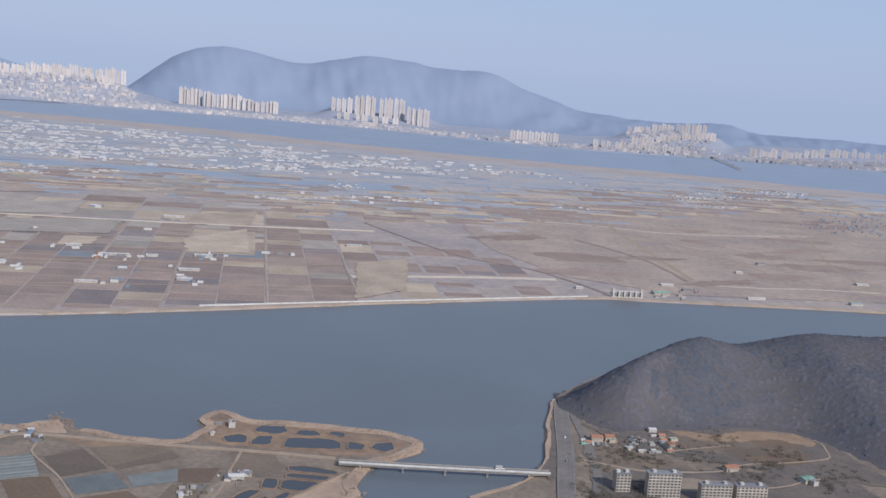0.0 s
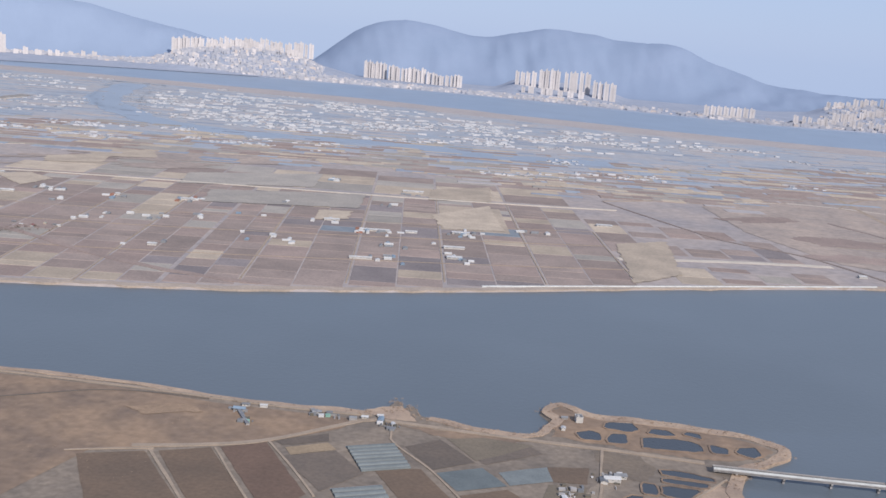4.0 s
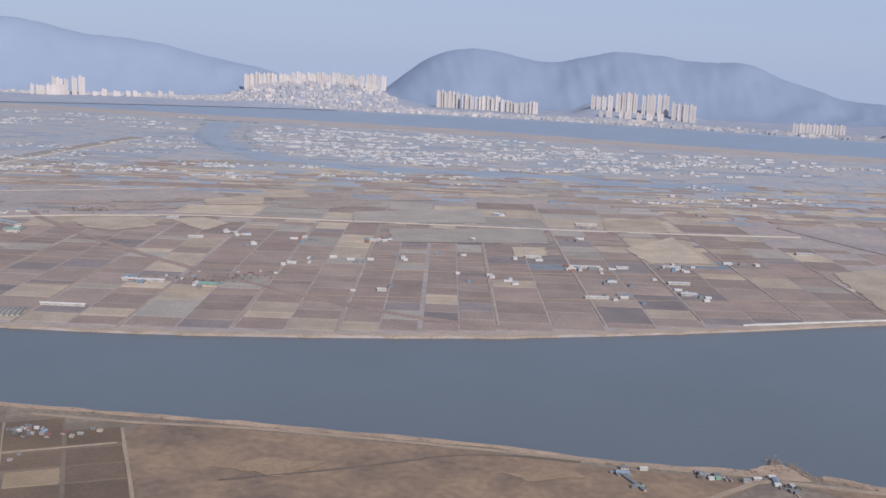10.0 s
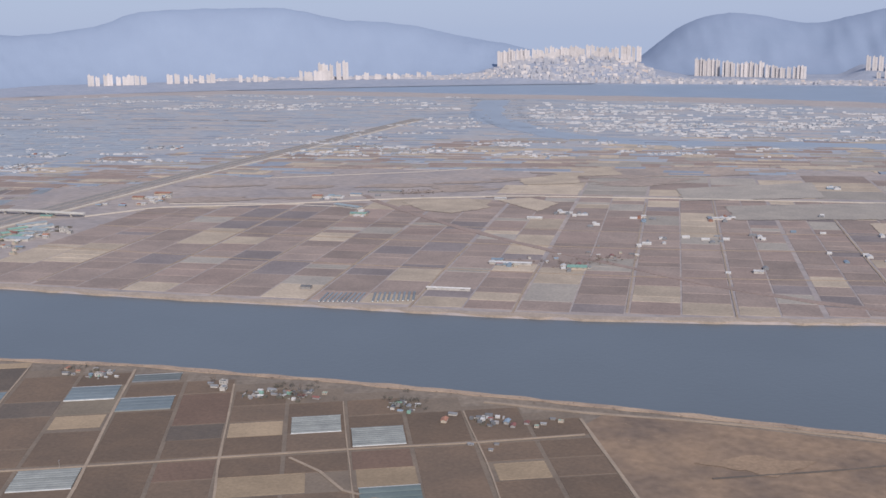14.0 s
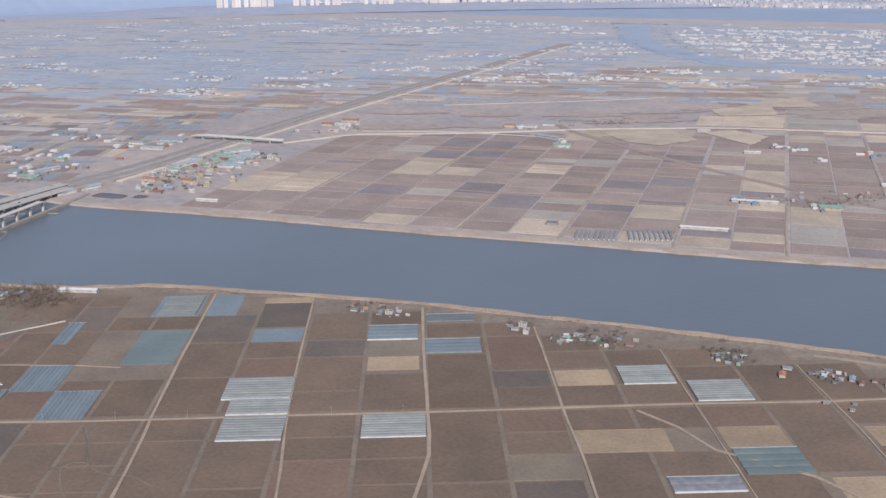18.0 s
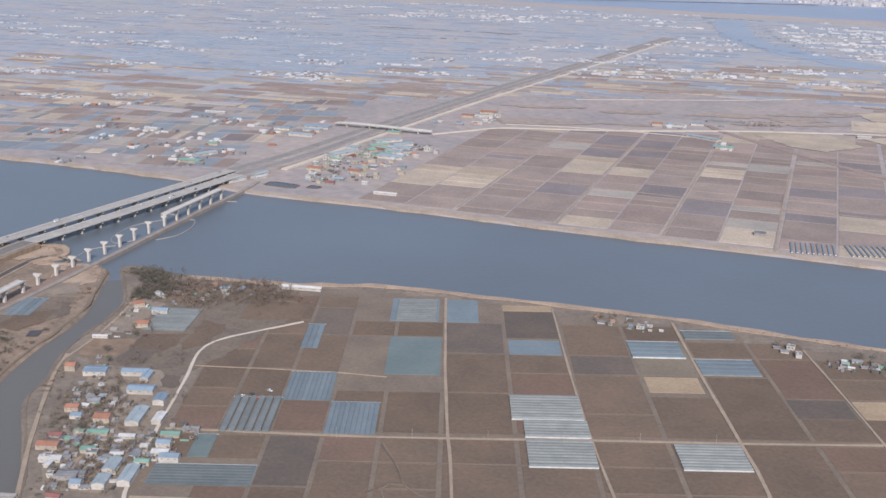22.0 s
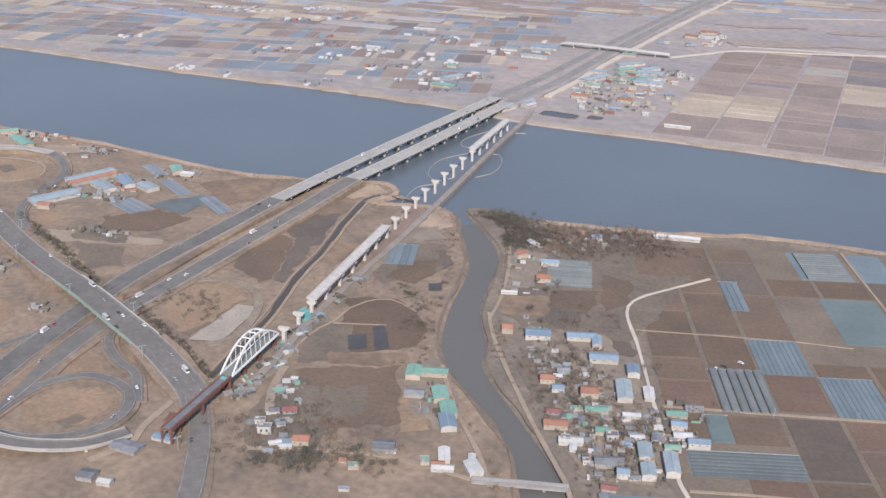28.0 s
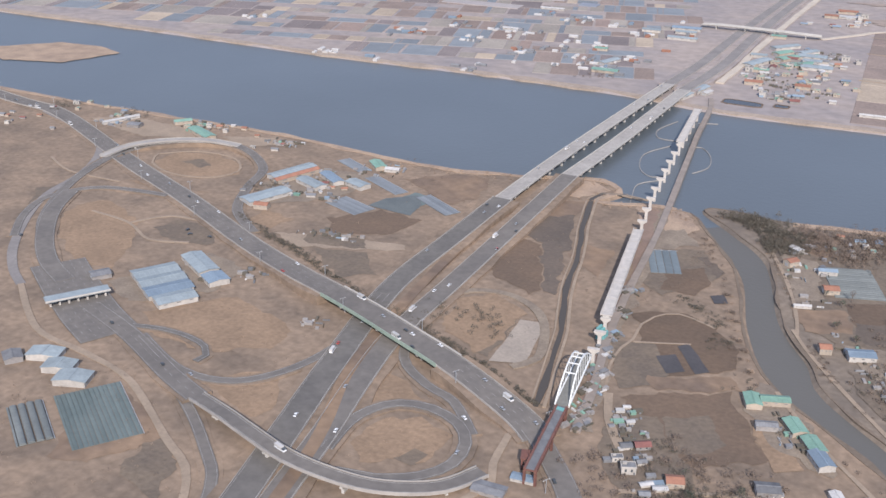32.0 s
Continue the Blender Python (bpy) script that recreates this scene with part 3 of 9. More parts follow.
for a, b in zip(N_ROADS, N_ROADS[1:]):
    mid = (a + b) / 2
    for u0, u1 in ((a + 1.6, mid - 0.2), (mid + 0.2, b - 1.6)):
        v = north_bank_v((u0 + u1) / 2) + 15
        end = long_road_v(u0) - 8
        while v < end - 12:
            step = min(rnd.choice((16, 24, 28, 34, 44, 56)), end - v)
            kinds = (11, 2.2, 2.4, 2.0, 4, 0.1)
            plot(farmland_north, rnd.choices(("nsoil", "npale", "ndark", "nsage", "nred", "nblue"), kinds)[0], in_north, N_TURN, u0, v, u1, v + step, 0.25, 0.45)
            v += step
for a, b in zip(N_ROADS[5:], N_ROADS[6:]):
    v = 1352
    while v < 1500:
        step = rnd.choice((36, 50, 64))
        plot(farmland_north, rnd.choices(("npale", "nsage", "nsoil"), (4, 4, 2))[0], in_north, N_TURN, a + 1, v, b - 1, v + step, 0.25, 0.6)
        v += step
for r in ((-727, 1246, -605, 1300), (-71, 1360, 6, 1450), (-150, 1352, -75, 1420), (-71, 1130, 4, 1290), (-610, 1350, -510, 1420)):
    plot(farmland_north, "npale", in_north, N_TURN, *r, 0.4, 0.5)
for u0, u1 in ((101, 139), (141, 181), (185, 224), (226, 262), (266, 300)):
    v = north_bank_v((u0 + u1) / 2) + 16
    while v < 1260 - 0.35 * (u0 - 101):
        step = rnd.choice((18, 24, 30, 40, 52))
        if v + step > 1036 and v < 1076:
            v = 1077
            continue
        if rnd.random() < 0.85:
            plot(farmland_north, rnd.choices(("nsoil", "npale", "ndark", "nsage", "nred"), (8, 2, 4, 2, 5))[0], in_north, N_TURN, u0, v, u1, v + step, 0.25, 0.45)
        v += step
W_TURN = 24.0
in_west = turned(W_TURN)
farmland_west = tagged(new("farmland_west"), "patchwork of blue-grey film-covered and tan plots upstream", "farmland", kind="structure")
for row in range(12):
    for col in range(16):
        u0, v0 = -1700 + col * 52 + (row % 3) * 9, 1050 + row * 42
        p = in_west(u0 + 26, v0 + 20)
        y = line_y(NORTH_BANK, p.x)
        if p.x > -1305 - 0.1 * (p.y - 620) or y is None or p.y < y + 45 or p.x < -2300:
            continue
        cuts = [0, *sorted(rnd.sample(range(9, 45, 6), rnd.choice((1, 2, 2, 3)))), 50]
        tall = rnd.choice((20, 40, 40))
        for c0, c1 in zip(cuts, cuts[1:]):
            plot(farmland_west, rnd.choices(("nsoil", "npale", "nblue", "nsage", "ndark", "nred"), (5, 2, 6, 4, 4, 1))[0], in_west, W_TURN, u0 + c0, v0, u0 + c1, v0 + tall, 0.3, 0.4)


# ---- farm roads ----
def road(line, width, material=M_DIRT, name="farm_road", label="narrow pale unpaved farm road", top=0.34, bottom=-0.2, wobble=0.4, category="road"):
    ob = part(name, ribbon(line, width / 2, -width / 2, top, bottom, wobble=wobble), material)
    return tagged(ob, label, category, kind="structure")


def frame_road(frame_of, points, width, material=M_DIRT, **kw):
    return road(curve([tuple(frame_of(*p)[:2]) for p in points], 15), width, material, **kw)


def farm_track(pts, w):
    if abs(pts[0][0] - pts[-1][0]) < 14 and pts[0][1] - pts[-1][1] > 90 and pts[-1][1] < 660:
        pts = pts + [(pts[-1][0], 470)]
    frame_road(in_south, pts, w * (0.58 if w > 1.9 else 0.42))


farm_track([(-587, 872), (-586, 772), (-584, 696), (-582, 645)], 2.6)
farm_track([(-526, 858), (-525, 771), (-523, 695), (-519, 626), (-518, 560)], 2.0)
farm_track([(-461, 838), (-461, 769), (-460, 694), (-460, 652), (-467, 611), (-472, 540)], 2.8)
farm_track([(-400, 801), (-399, 739), (-399, 697), (-397, 647), (-397, 615), (-396, 520)], 2.0)
farm_track([(-339, 763), (-339, 724), (-338, 660), (-337, 600), (-336, 500)], 1.6)
farm_track([(-277, 738), (-275, 653), (-278, 580), (-278, 500)], 1.8)
farm_track([(-219, 718), (-218, 651), (-217, 571), (-217, 480)], 3.0)
farm_track([(-705, 697), (-607, 693), (-533, 694), (-458, 694), (-400, 695), (-343, 696), (-278, 695), (-222, 697)], 2.2)
farm_track([(-703, 640), (-661, 638), (-636, 630), (-599, 620), (-540, 612), (-470, 606)], 2.0)
farm_track([(-709, 765), (-637, 760), (-614, 756)], 1.2)
for pts in ([(-872, 297), (-860, 287), (-849, 276), (-845, 271), (-850, 269), (-850, 264), (-844, 257), (-837, 251), (-829, 246)], [(-844, 271), (-836, 268), (-827, 268), (-820, 271), (-806, 268)]):
    line = curve(pts, 3)
    road(line, 0.75, M_DYKE, "ditch_bank", "pale grassy bank along a farm ditch", 0.24, category="bank")
for pts in ([(-871, 295), (-859, 285.6), (-848.4, 275), (-846, 271.6), (-850.6, 270), (-852, 264), (-854, 259)],):
    road(curve(pts, 3), 0.6, M_DARK, "ditch", "dark winding drainage ditch between plots", 0.28, category="ditch")
farm_track([(-366, 690), (-352, 672), (-342, 650), (-310, 626), (-295, 600)], 2.4)
road(curve([(-987, 392), (-999, 367), (-1007, 348), (-1005, 330), (-985, 298), (-960, 256), (-935, 216), (-920, 196), (-890, 140)], 6), 1.5, M_PALEROAD, "village_road", "pale concrete village road curving past the fields")
for u, v0, v1, w in ((-905, 838, 1130, 1.6), (-822, 822, 1200, 2.0), (-742, 818, 1240, 2.2), (-664, 808, 1100, 2.6), (-583, 806, 1030, 2.6), (-507, 803, 955, 2.6), (-428, 818, 1300, 2.4), (-353, 812, 1330, 2.2), (-235, 855, 1330, 2.6), (-152, 865, 1330, 2.0), (-72, 892, 1330, 2.2), (15, 908, 1340, 2.0), (99, 940, 1180, 2.2)):
    frame_road(in_north, [(u, v0), (u - 1, (v0 + v1) / 2), (u, v1)], w * 0.55)
for v in (930, 1040, 1120):
    frame_road(in_north, [(-990, v + 40), (-700, v + 10), (-400, v), (-100, v + 30), (100, v + 60)], 0.9)
frame_road(in_north, [(-1034, 1125), (-1000, 1168), (-973, 1197), (-866, 1228), (-735, 1285), (-638, 1315), (-560, 1331), (-400, 1334), (-170, 1330), (15, 1334), (156, 1346)], 4.6, M_PALEROAD, label="long straight pale embanked road across the fields", top=0.8, name="embanked_road")
frame_road(in_north, [(-980, 1222), (-880, 1236), (-760, 1228)], 4.0, M_PALEROAD)
road(curve([(-1198, 1248), (-1053, 1347), (-998, 1388), (-855, 1520), (-800, 1567)], 15), 3.0, M_PALEROAD)
road(curve([(-990, 1150), (-943, 1100), (-778, 972), (-640, 888), (-526, 828), (-448, 800), (-368, 790)], 14), 8, M_NRED, "earth_embankment", "red-brown earth strip of an unfinished embankment", 0.45, wobble=3.5, category="embankment")
road(curve([(-202, 861), (-40, 941), (149, 1033)], 15), 1.3, M_WHITEFILM, "flood_wall", "long low white flood wall along the bank", 1.2, -0.6, 0.0, "wall")
frame_road(in_north, [(100, 1040), (220, 1062), (325, 1072)], 9, M_PALEROAD, name="pale_strip", label="long pale bare earth strip among the fields", wobble=2.0)
road(curve([(173, 1056), (107, 1156), (25, 1210), (-63, 1341), (-110, 1420)], 15), 4.0, M_NSOIL, "drainage_canal", "dark drainage canal with earth sides", 0.45, category="canal", wobble=1.5)
road(curve([(51, 1512), (140, 1575), (226, 1582), (352, 1563), (590, 1660)], 20), 5, M_PALEROAD)
road(curve([(239, 1758), (262, 1450), (288, 1165)], 20), 7, M_DIRT)
road(curve([(284, 1147), (370, 1160), (448, 1181), (700, 1200)], 20), 4, M_PALEROAD)
road(curve([(-319, 466), (-288, 478), (-261, 494), (-233, 525), (-218, 538), (-180, 538), (-139, 538), (-91, 539), (-49, 538)], 6), 3.4, M_DIRT, label="pale dirt road along the river bank")
road(curve([(-600, 522), (-540, 526), (-470, 536), (-360, 540), (-263, 540), (-221, 544)], 10), 2.4, M_DIRT)
road(curve([(-471, 466), (-417, 497), (-363, 531), (-309, 537)], 8), 1.4, M_DARK, label="dark drainage ditch across the grassland", name="ditch", category="ditch")
road(curve([(-206, 538), (-205, 515), (-179, 484), (-156, 450), (-136, 426), (-120, 405)], 8), 1.1)
road(curve([(-150, 405), (-136, 426), (-121, 436), (-113, 448), (-104, 463), (-100, 481), (-100, 513), (-100, 538)], 6), 1.3)
road(curve([(-40, 520), (-60, 487), (-81, 452), (-97, 426), (-112, 402)], 8), 1.2)
road(curve([(-309, 464), (-283, 430), (-262, 402), (-240, 372)], 8), 1.5)
road(curve([(-282, 476), (-258, 441), (-237, 411), (-215, 380)], 8), 1.1)
road(curve([(-262, 494), (-240, 465), (-223, 440)], 8), 1.2)
road(curve([(-345, 451), (-325, 460), (-308, 466)], 8), 1.3)


for pts, w in (([(420, 1180), (380, 1330), (300, 1480), (226, 1582)], 3), ([(500, 1200), (520, 1400), (590, 1660), (700, 1800)], 4), ([(130, 1250), (220, 1300), (280, 1290)], 5), ([(350, 1563), (420, 1420), (600, 1360), (740, 1400)], 3), ([(226, 1582), (300, 1720), (480, 1850), (640, 1960)], 4), ([(-109, 1425), (0, 1500), (60, 1512)], 4)):
    road(curve(pts, 20), w, M_DIRT, label="pale dirt track across rough grassland", wobble=2.0)
for pts in ([(-150, 1700), (100, 1760), (300, 1880), (650, 2150), (1000, 2300)], [(280, 1160), (250, 1300), (180, 1420)]):
    road(curve(pts, 25), 6, M_NSOIL, "drainage_canal", "dark drainage canal with earth sides", 0.6, category="canal", wobble=3)


# ---- greenhouses ----
def bay_mesh(name, material, width, length, height, open_gap=0.06, skirt=M_SHADESKIRT):
    """One rounded film tunnel; open_gap: the share of the width left open as a drain beside it."""
    bm = bmesh.new()
    n = 8
    half = width / 2 * (1 - open_gap)
    prof = [(-half, 0)] + [(-half * math.cos(math.pi * k / n), height * 0.35 + height * 0.65 * math.sin(math.pi * k / n)) for k in range(n + 1)] + [(half, 0)]
    a = [bm.verts.new((-length / 2, y, z)) for y, z in prof]
    b = [bm.verts.new((length / 2, y, z)) for y, z in prof]
    for k in range(len(prof) - 1):
        bm.faces.new((a[k], a[k + 1], b[k + 1], b[k]))
    low = len(prof) - 1
    bm.faces.new(a)
    bm.faces.new(list(reversed(b)))
    # Lowest faces on both sides take the shade-coloured skirt.
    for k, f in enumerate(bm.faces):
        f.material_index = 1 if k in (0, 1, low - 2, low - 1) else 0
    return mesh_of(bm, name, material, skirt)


def greenhouse(frame_of, turn, u0, v0, u1, v1, bays, film=M_VINYL, label="multi-span vinyl greenhouse with rounded grey bays", crosswise=False, ends=M_WHITEFILM):
    """Bays run along u (or along v when crosswise)."""
    w, d = abs(u1 - u0), abs(v1 - v0)
    top = thing("greenhouse", label, "greenhouse", Matrix.Translation(frame_of((u0 + u1) / 2, (v0 + v1) / 2, 0.1)) @ Matrix.Rotation(radians(turn), 4, "Z"), "vinyl greenhouses")
    length, span = (d, w / bays) if crosswise else (w, d / bays)
    height = min(1.1, span * 0.34)
    ribbed = film in (M_VINYL, M_DULLVINYL)
    me = bay_mesh("bay", film, span, length, height if ribbed else height * 0.4, 0.14 if ribbed else 0.05, M_SHADESKIRT if ribbed else film)
    for k in range(bays):
        off = (k - (bays - 1) / 2) * span
        m = Matrix.Translation((off, 0, 0)) @ Matrix.Rotation(math.pi / 2, 4, "Z") if crosswise else Matrix.Translation((0, off, 0))
        ob = part("bay", me, None, top)
        ob.matrix_basis = m
    if not crosswise:
        part("side_curtain", box(-w / 2, -d / 2 - 0.75, 0, w / 2, -d / 2 - 0.04, height * 0.5), ends, top, "white rolled film along the side")
    if ribbed:
        part("drain_floor", box(-w / 2, -d / 2, 0, w / 2, d / 2, 0.12), M_DYKE, top, "brown drain ground between bays")
    part("gutter_frame", box(-w / 2 - 0.25, d / 2 + 0.05, 0, w / 2 + 0.25, d / 2 + 0.25, height * 0.35), M_METAL, top)
    return top


GS = "multi-span vinyl greenhouse with silvery ribbed bays on brown field"
for r in ((-556, 713, -524, 738, 9), (-551, 696, -523, 712, 6), (-551, 670, -523, 693, 9), (-489, 670, -461, 692, 9), (-366, 720, -341, 742, 9), (-336, 699, -310, 722, 9), (-378, 560, -350, 596, 12)):
    greenhouse(in_south, S_TURN, *r, label=GS)
greenhouse(in_south, S_TURN, -491, 787, -464, 809, 4, M_BLUEFILM, "low blue-grey greenhouse with a white side wall")
greenhouse(in_south, S_TURN, -459, 814, -432, 826, 3, M_DARKFILM, "long dark grey greenhouse near the bank houses", ends=M_GREYROOF)
greenhouse(in_south, S_TURN, -460, 766, -431, 786, 4, M_BLUEFILM, "blue-grey film greenhouse beside the farm road", ends=M_VINYL)
greenhouse(in_south, S_TURN, -367, 616, -339, 628, 2, M_GREYROOF, "long dark twin-span greenhouse with white sides")
greenhouse(in_south, S_TURN, -335, 629, -308, 651, 4, M_TEALFILM, "greenish film greenhouse at a field corner", ends=M_TEALFILM)
greenhouse(in_south, S_TURN, -660, 728, -638, 760, 10, M_BLUEFILM, "blue-tinted greenhouse with lengthwise bays", True)
greenhouse(in_south, S_TURN, -682, 695, -660, 730, 6, M_DULLVINYL, "silver greenhouse with six lengthwise bays", True)
greenhouse(in_south, S_TURN, -637, 695, -615, 727, 10, M_BLUEFILM, "blue-tinted greenhouse with lengthwise bays", True)
greenhouse(in_south, S_TURN, -661, 791, -652, 825, 3, M_BLUEFILM, "narrow blue-grey three-bay greenhouse", True)
greenhouse(in_south, S_TURN, -690, 672, -681, 692, 1, M_TEALFILM, "single dark green tunnel greenhouse", True)
greenhouse(in_south, S_TURN, -614, 834, -592, 869, 12, M_DULLVINYL, "wide pale greenhouse near the river bank", ends=M_DULLVINYL)
greenhouse(in_south, S_TURN, -700, 650, -660, 666, 7, M_DARKFILM, "wide dark film greenhouse beside the village", ends=M_DARKFILM)
for q in (((-206, 491), 24, 29), ((-200, 440), 23, 33), ((-219, 406), 24, 24)):
    u, v = to_frame(q[0], 28)
    greenhouse(turned(28), 28, u - q[1] / 2, v - q[2] / 2, u + q[1] / 2, v + q[2] / 2, 7, M_DULLVINYL, "multi-span grey vinyl greenhouse on the peninsula", ends=M_DULLVINYL)
for q, w, d, n, turn in (((-1307, 295), 26, 14, 7, -13), ((-1268, 325), 32, 9, 4, -24), ((-1311, 334), 34, 8, 4, -21), ((-1349, 351), 26, 8, 4, -21)):
    u, v = to_frame(q, turn)
    greenhouse(turned(turn), turn, u - w / 2, v - d / 2, u + w / 2, v + d / 2, n, M_NBLUE, "low blue-grey film greenhouse near the interchange", ends=M_NBLUE)
patch([(-1299, 301), (-1271, 302), (-1276, 320), (-1286, 331), (-1298, 316)], M_DARKFILM, 0.21, None, 0.5, "film_field")["label"] = "dark green film laid over a plot"
u, v = to_frame((-1247, 73), -28)
greenhouse(turned(-28), -28, u - 20, v - 12, u + 20, v + 12, 14, M_TEALFILM, "large grey-green film greenhouse near the toll gate", ends=M_TEALFILM)
u, v = to_frame((-1262, 55), -28)
greenhouse(turned(-28), -28, u - 14, v - 6, u + 14, v + 6, 4, M_DULLVINYL, "dull grey greenhouse beside a dark greenhouse block", ends=M_DULLVINYL)
u, v = to_frame((-1133, 327), 28)
greenhouse(turned(28), 28, u - 7.5, v - 14, u + 7.5, v + 14, 4, M_BLUEFILM, "blue film greenhouse beside the viaduct", True, ends=M_BLUEFILM)
u, v = to_frame((-1049, 357), 26)
greenhouse(turned(26), 26, u - 11.5, v - 17, u + 11.5, v + 17, 16, M_DULLVINYL, "large flat grey-green greenhouse near the river", ends=M_DULLVINYL)
tunnel = bay_mesh("film", M_NBLUE, 1.8, 27, 0.6, 0.0, M_NBLUE)
for x0, y0, x1, y1, n in ((-793, 691, -766, 700, 9), (-757, 704, -730, 717, 9)):
    lean = math.degrees(math.atan2(y1 - y0, x1 - x0))
    for k in range(n):
        s = k / (n - 1)
        top = thing("polytunnel", "low single vinyl tunnel on a riverside plot", "polytunnel", Matrix.Translation((x0 + (x1 - x0) * s, y0 + (y1 - y0) * s, 0.3)) @ Matrix.Rotation(radians(lean + 86), 4, "Z"), "vinyl tunnels")
        part("film", tunnel, None, top)
        part("door", box(-13.6, -0.5, 0, -13.48, 0.5, 0.8), M_WHITEFILM, top)


# ---- expressway, bridges and interchange ----
def profile(points, step=8.0):
    return curve(points, step)


def carriageway(name, label, line, width, material=M_ASPHALT, thick=0.5, lanes=2, parapet=M_DECK, walls=True, embank=0.0, bank=M_GROUND):
    """A paved strip with edge walls and painted lines."""
    top = thing(name, label, "road", kind="structure")
    part("surface", ribbon(line, width / 2, -width / 2, 0.0, -thick), material, top)
    if embank:
        part("embankment", ribbon(line, width / 2 + embank, -width / 2 - embank, -0.35, -6.0, wobble=1.5), bank, top)
    for s in (-1, 1):
        if walls:
            part("parapet", ribbon(line, s * width / 2 + 0.09, s * width / 2 - 0.09, 0.45, -thick * 1.2), parapet, top)
        part("edge_line", ribbon(line, s * (width / 2 - 0.5) + 0.06, s * (width / 2 - 0.5) - 0.06, 0.03, -0.05), M_PAINT, top)
    for k in range(1, lanes):
        off = -width / 2 + width * k / lanes
        dashes = bmesh.new()
        across = sides(line)
        for i in range(0, len(line) - 1):
            a, b = line[i], line[i].lerp(line[i + 1], 0.4)
            s = across[i]
            dashes.faces.new([dashes.verts.new(p + s * o + Vector((0, 0, 0.04))) for p, o in ((a, off + .055), (a, off - .055), (b, off - .055), (b, off + .055))])
        tagged(part("lane_marking", dashes, M_PAINT, top), kind="stuff")
    return top


WEST_ROAD = profile([(-1130, -60, 1), (-1155, 25, 1), (-1170, 69, 1), (-1186, 112, 1), (-1201, 153, 1), (-1224, 223, 1), (-1233, 290, 2), (-1239, 347, 4)])
WEST_DECK = profile([(-1239, 347, 4), (-1246.5, 412, 4), (-1254.5, 498, 4), (-1263.5, 610, 4), (-1267, 650, 3.8)])
EAST_ROAD = profile([(-1118, -50, 1), (-1144, 30, 1), (-1159, 73, 1), (-1170, 109, 1), (-1184, 149, 1), (-1195, 187, 1), (-1204, 246, 1), (-1215, 320, 2), (-1227, 405, 4)])
EAST_DECK = profile([(-1227, 405, 4), (-1233.5, 488, 4), (-1244.5, 591, 4), (-1250, 640, 3.8)])
NORTH_WEST = profile([(-1267, 650, 3.8), (-1276, 746, 2), (-1297, 912, 1.2), (-1323, 1172, 1.2), (-1345, 1468, 1.5), (-1366, 1760, 1.5), (-1400, 2200, 1.5)], 16)
NORTH_EAST = profile([(-1250, 640, 3.8), (-1258, 746, 2), (-1281, 912, 1.2), (-1309, 1172, 1.2), (-1331, 1468, 1.5), (-1352, 1760, 1.5), (-1386, 2200, 1.5)], 16)
EXPRESS = "dark asphalt expressway carriageway with concrete barriers"
carriageway("expressway", EXPRESS, WEST_ROAD, 11.5, embank=4, lanes=3)
carriageway("expressway", EXPRESS, EAST_ROAD, 10, M_OLDASPHALT, embank=4, lanes=3)
carriageway("expressway", EXPRESS, NORTH_WEST, 9.5, M_PALEASPHALT, lanes=2, embank=4, bank=M_NORTH)
carriageway("expressway", EXPRESS, NORTH_EAST, 9.5, M_PALEASPHALT, lanes=2, embank=4, bank=M_NORTH)
median = ribbon([a.lerp(b, 0.5) for a, b in zip(profile([(-1124, -50, .9), (-1165, 92, .9), (-1193, 155, .9), (-1216, 240, .9), (-1229, 310, 1.4)]), profile([(-1124, -50, .9), (-1165, 92, .9), (-1193, 155, .9), (-1216, 240, .9), (-1229, 310, 1.4)]))], 2.5, -2.5, 0.2, -2)
tagged(part("median_strip", median, M_BROWN), "dry grass strip between the carriageways", "median", kind="structure")


def pier_mesh(width, height, thick=1.0):
    """A wall pier with a widened head."""
    bm = bmesh.new()
    prof = [(-width * 0.28, -3), (width * 0.28, -3), (width * 0.28, height - 1.6), (width * 0.5, height - 0.7), (width * 0.5, height), (-width * 0.5, height), (-width * 0.5, height - 0.7), (-width * 0.28, height - 1.6)]
    a = [bm.verts.new((x, -thick / 2, z)) for x, z in prof]
    b = [bm.verts.new((x, thick / 2, z)) for x, z in prof]
    bm.faces.new(a)
    bm.faces.new(list(reversed(b)))
    for k in range(8):
        bm.faces.new((a[k], b[k], b[(k + 1) % 8], a[(k + 1) % 8]))
    bmesh.ops.recalc_face_normals(bm, faces=bm.faces)
    return bm


